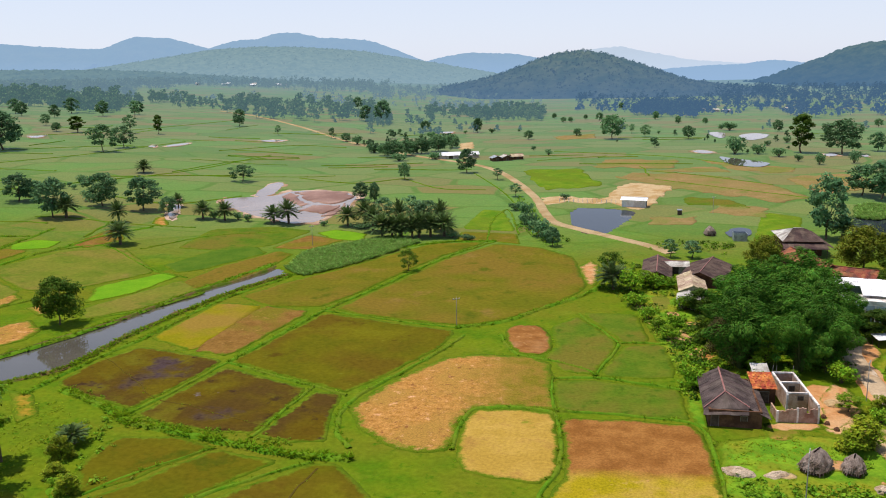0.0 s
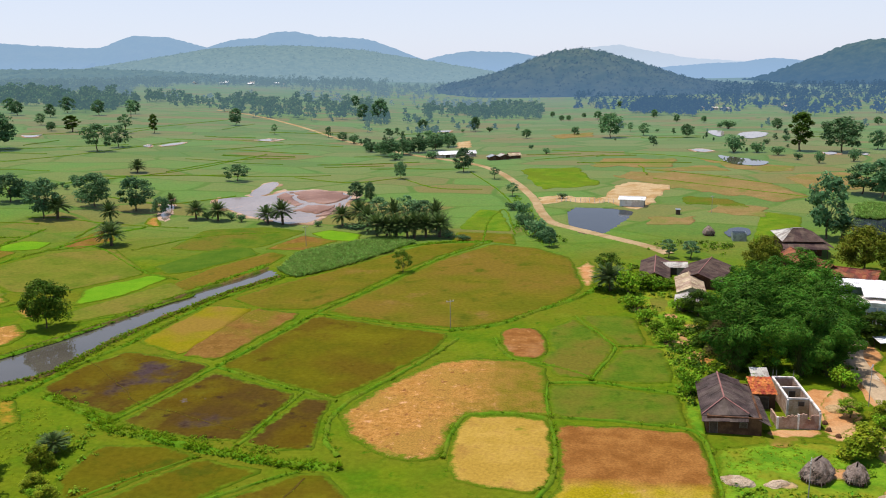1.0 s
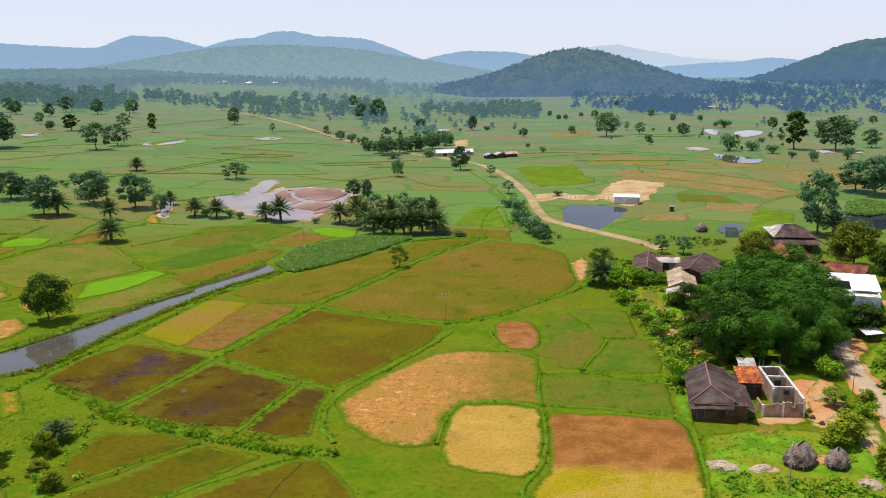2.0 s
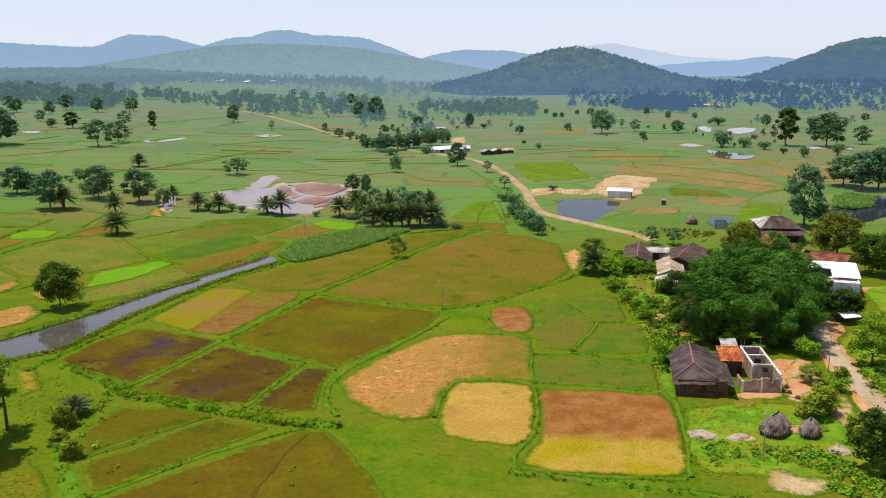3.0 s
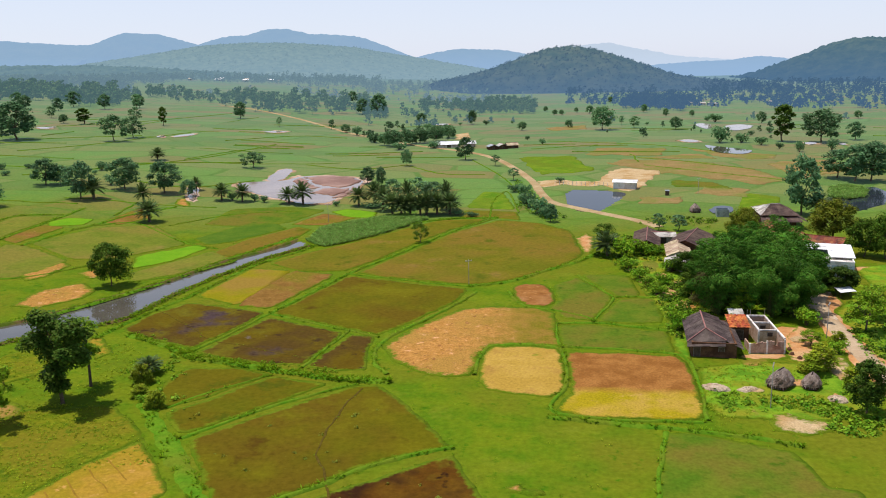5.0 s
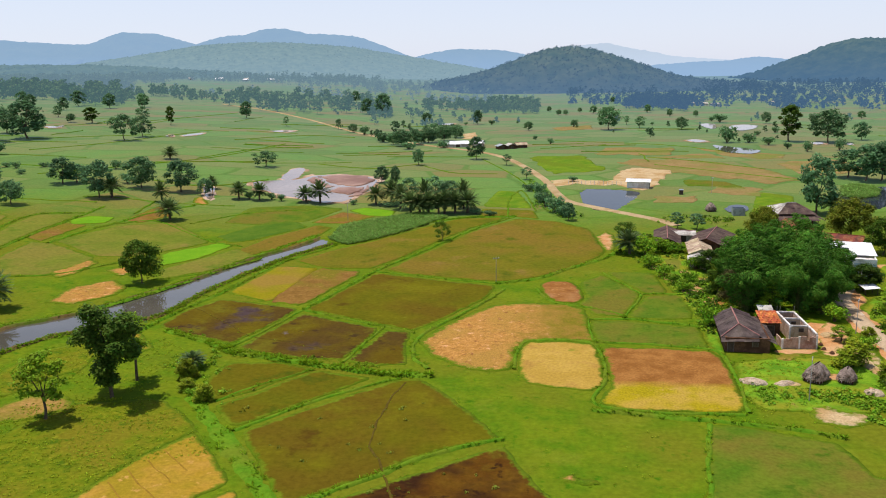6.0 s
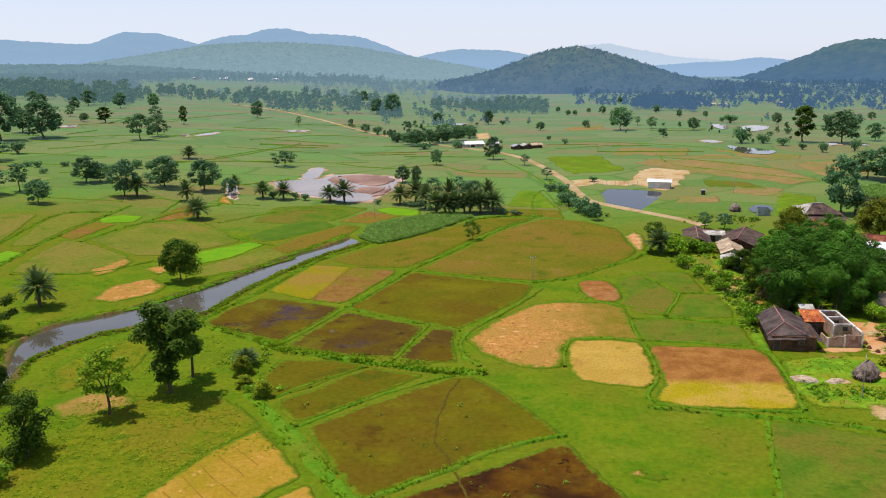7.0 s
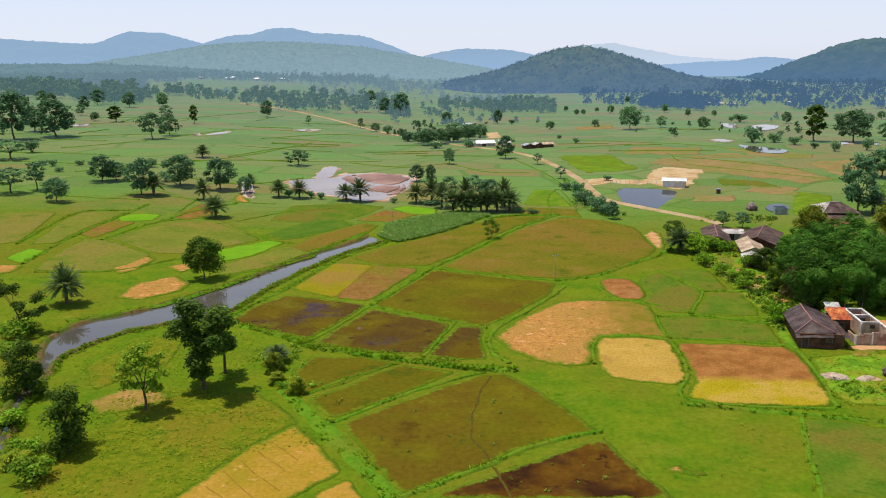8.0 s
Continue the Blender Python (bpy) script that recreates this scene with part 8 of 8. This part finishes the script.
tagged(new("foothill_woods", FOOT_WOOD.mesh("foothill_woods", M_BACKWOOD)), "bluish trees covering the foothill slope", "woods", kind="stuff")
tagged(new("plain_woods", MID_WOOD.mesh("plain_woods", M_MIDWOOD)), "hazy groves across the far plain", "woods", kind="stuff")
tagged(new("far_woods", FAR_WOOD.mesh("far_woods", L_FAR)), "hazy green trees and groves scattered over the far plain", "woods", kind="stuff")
plant("leafy", -256.5, 491.5, 12.2, 9)
plant("leafy", -316.2, 614.6, 14.9, 11)
plant("dark", -218.6, 576.2, 12.1, 11)
plant("leafy", -170.8, 516.6, 6.8, 5)
plant("bush", -176, 283.4, 2.2, 3)
plant("bush", -176.3, 288.8, 1.8, 2.4)
plant("bush", -171.4, 283.4, 2.0, 2.6)
plant("round", -87.4, 594.8, 8.0, 8)
plant("bush", -75.6, 538.5, 4.5, 6)
plant("dark", -147.7, 670.9, 13.2, 12)
plant("dark", -134.4, 671.5, 17.6, 16)
plant("dark", -193.4, 844.5, 12.1, 11)
plant("gnarl", -335.4, 528.1, 8.1, 9)
plant("bush", -96.4, 248.5, 2.5, 3.4)
plant("bush", -92.4, 246.6, 2.5, 3.3)
plant("bush", -57, 574.4, 2.4, 3.2)
plant("bush", -8, 455.2, 2.5, 3.3)
plant("bush", 0, 426.5, 3.4, 4.6)
plant("round", 11.4, 682, 4.8, 4.8)
plant("round", 16.8, 681.2, 4.8, 4.8)
plant("round", 30.5, 718.1, 4.4, 4.4)
plant("round", 40.6, 700.6, 7.0, 7)
plant("leafy", 54.1, 563.6, 6.8, 5)
plant("bush", 71.1, 561.9, 2.2, 3)
plant("round", 96.9, 655.7, 6.0, 6)
plant("round", 115.6, 649.7, 5.0, 5)
plant("bush", 132.4, 491, 3.8, 5)
plant("round", 222.3, 604.5, 6.0, 6)
plant("round", 86.8, 709.1, 7.0, 7)
plant("round", 73.7, 887.2, 7.0, 7)
plant("round", 4.5, 734.9, 5.0, 5)
plant("bush", -20.9, 589.8, 1.9, 2.5)
plant("bush", 117.8, 473.7, 3.0, 4)
plant("bush", 112.4, 395.5, 3.3, 4.4)
plant("bush", 117.3, 597, 3.8, 5)
plant("leafy", 34.6, 128.6, 6.2, 4.6)
plant("dry", 29.2, 136.2, 5.2, 3.8)
plant("bush", 43.6, 108.6, 2.2, 3.4)
plant("shrub", 44.6, 112.0, 2.4, 3.2)
plant("bush", 43.2, 122.6, 3.4, 4.4)
plant("bush", 36.0, 122.8, 2.2, 3.0)
plant("bush", 31.0, 121.6, 2.4, 3.0)
plant("dark", -424.0, 628.0, 12.0, 11.5)
plant("dark", -404.0, 606.0, 11.0, 12.0)
plant("dark", -372.0, 598.0, 10.0, 9.0)
plant("dark", -352.0, 632.0, 12.5, 12.0)
plant("dark", -388.0, 648.0, 13.0, 13.0)
plant("dark", -336.0, 660.0, 11.0, 11.0)


# ---- weeds, grass and reeds ----
def blades(name, spots, mat, count, tall, lean, label, category):
    rng = random.Random(name)
    s = Shape()
    for x, y, z, size in spots:
        for _ in range(count):
            a = rng.uniform(0, 6.28)
            d = Vector((math.cos(a), math.sin(a), 0))
            side = Vector((-d.y, d.x, 0)) * size * 0.11
            root = Vector((x, y, z - 0.05)) + d * size * rng.uniform(0, 0.5)
            mid = root + d * size * lean * 0.5 + Vector((0, 0, size * tall * 0.6))
            tip = root + d * size * lean * 1.3 + Vector((0, 0, size * tall * rng.uniform(0.7, 1.1)))
            s.add([root - side, root + side, mid + side * 1.2, tip, mid - side * 1.2], [(0, 1, 2, 3, 4)])
    return tagged(new(name, s.mesh(name, mat)), label, category, kind="stuff")


for area, count in ((REEDS, 3000), (POND_REEDS, 900)):
    rng = random.Random(5)
    xs, ys = [p[0] for p in area], [p[1] for p in area]
    goal = len(REED_SPOTS) + count
    while len(REED_SPOTS) < goal:
        x, y = rng.uniform(min(xs), max(xs)), rng.uniform(min(ys), max(ys))
        if inside((x, y), area) and wobble(x, y, 3.0, 5) > -0.35:
            REED_SPOTS.append((x, y, lie(x, y), rng.uniform(0.4, 1.1)))


# ---- rough meadow growth ----
def scatter(area, count, seed):
    rng = random.Random(seed)
    xs, ys = [p[0] for p in area], [p[1] for p in area]
    out = []
    while len(out) < count:
        x, y = rng.uniform(min(xs), max(xs)), rng.uniform(min(ys), max(ys))
        if inside((x, y), area) and wobble(x, y, 6.0, seed) > rng.uniform(-0.5, 0.4):
            out.append((x, y))
    return out


def clumps(name, spots, mat, size, label):
    """Low leafy weeds, a handful of leaf sprays each."""
    rng = random.Random(name)
    s = Shape()
    for x, y in spots:
        r = size * rng.uniform(0.5, 1.3)
        leaf_cloud(s, (x, y, lie(x, y) + r * 0.3), (r, r, r * 0.6), 14, r * 0.32, rng, 0.3, 0.9)
    return tagged(new(name, s.mesh(name, mat)), label, "weeds", kind="stuff")


clumps("meadow_weeds", sum((scatter(a, int(n * 2.4), i + 1) for i, (a, n) in enumerate(MEADOWS)), []), M_MEADOW, 0.21, "leafy weeds scattered over the rough meadow")
clumps("pale_weeds", sum((scatter(a, n // 2, i + 61) for i, (a, n) in enumerate(PALE_SPOTS)), []), M_PALEWEED, 0.45, "pale weed tufts in the wet paddies")
SCRUB = sum((scatter(a, n, i + 31) for i, (a, n) in enumerate(THICKETS) if i != 2), [])
BANK_WEEDS = scatter(*THICKETS[2], 33) + [(x + 0.6 + random.uniform(0.0, 1.3), y - random.uniform(0.0, 0.9)) for x, y in stepped(RIVER_RIGHT[3:], 0.7)]
clumps("bank_weeds", BANK_WEEDS, M_TUFT, 0.36, "bright green weeds on the stream bank and bushy bund")
SHADY = [p for i, p in enumerate(SCRUB) if i % 4 == 0 and p[0] > 0 and p[1] > 104]
clumps("dark_undergrowth", SHADY, L_SCRUB, 0.85, "dense dark green scrub between houses and fields")
clumps("village_undergrowth", [p for i, p in enumerate(SCRUB) if not (i % 4 == 0 and p[0] > 0 and p[1] > 104)], L_BUSH, 0.6, "dense bright undergrowth between houses and fields")


# ---- terrace edges over the plain ----
def terraces(x0, x1, y0, y1, count, seed, turn):
    """Uneven bunds that step the far paddies."""
    rng = random.Random(seed)
    for _ in range(count):
        x, y = rng.uniform(x0, x1), rng.uniform(y0, y1)
        n, run = 6, rng.uniform(18, 60)
        a = radians(turn + rng.gauss(0, 9) + (90 if rng.random() < 0.1 else 0))
        line = [(x + run * i / n * math.cos(a) + 2.5 * wobble(x + i, y, 2, seed), y + run * i / n * math.sin(a) + 3.0 * wobble(x, y + i, 2, seed)) for i in range(n + 1)]
        if any(2 < p[0] < 62 and 255 < p[1] < 332 for p in line):
            continue
        if not any(inside(p, swollen(q, 1.25)) for p in line for q in (RIVER, FISH_POND, MUD_POND, SMALL_POND, STREAM_POND, FAR_POND, FAR_POND_B, MARSH)):
            bund(line, rng.uniform(0.8, 1.6), rng.uniform(0.3, 0.7), 0.3, "low terrace bund between far paddies")


terraces(-330, -70, 215, 560, 38, 3, 6)
terraces(-20, 230, 290, 560, 36, 4, -4)

blades("weeds", TUFTS, M_TUFT, 9, 0.8, 0.8, "bright green weeds and long grass on the bunds", "weeds")
blades("reeds", REED_SPOTS, M_REED, 8, 1.1, 0.9, "dense bed of pale green reeds at the stream's end", "reeds")
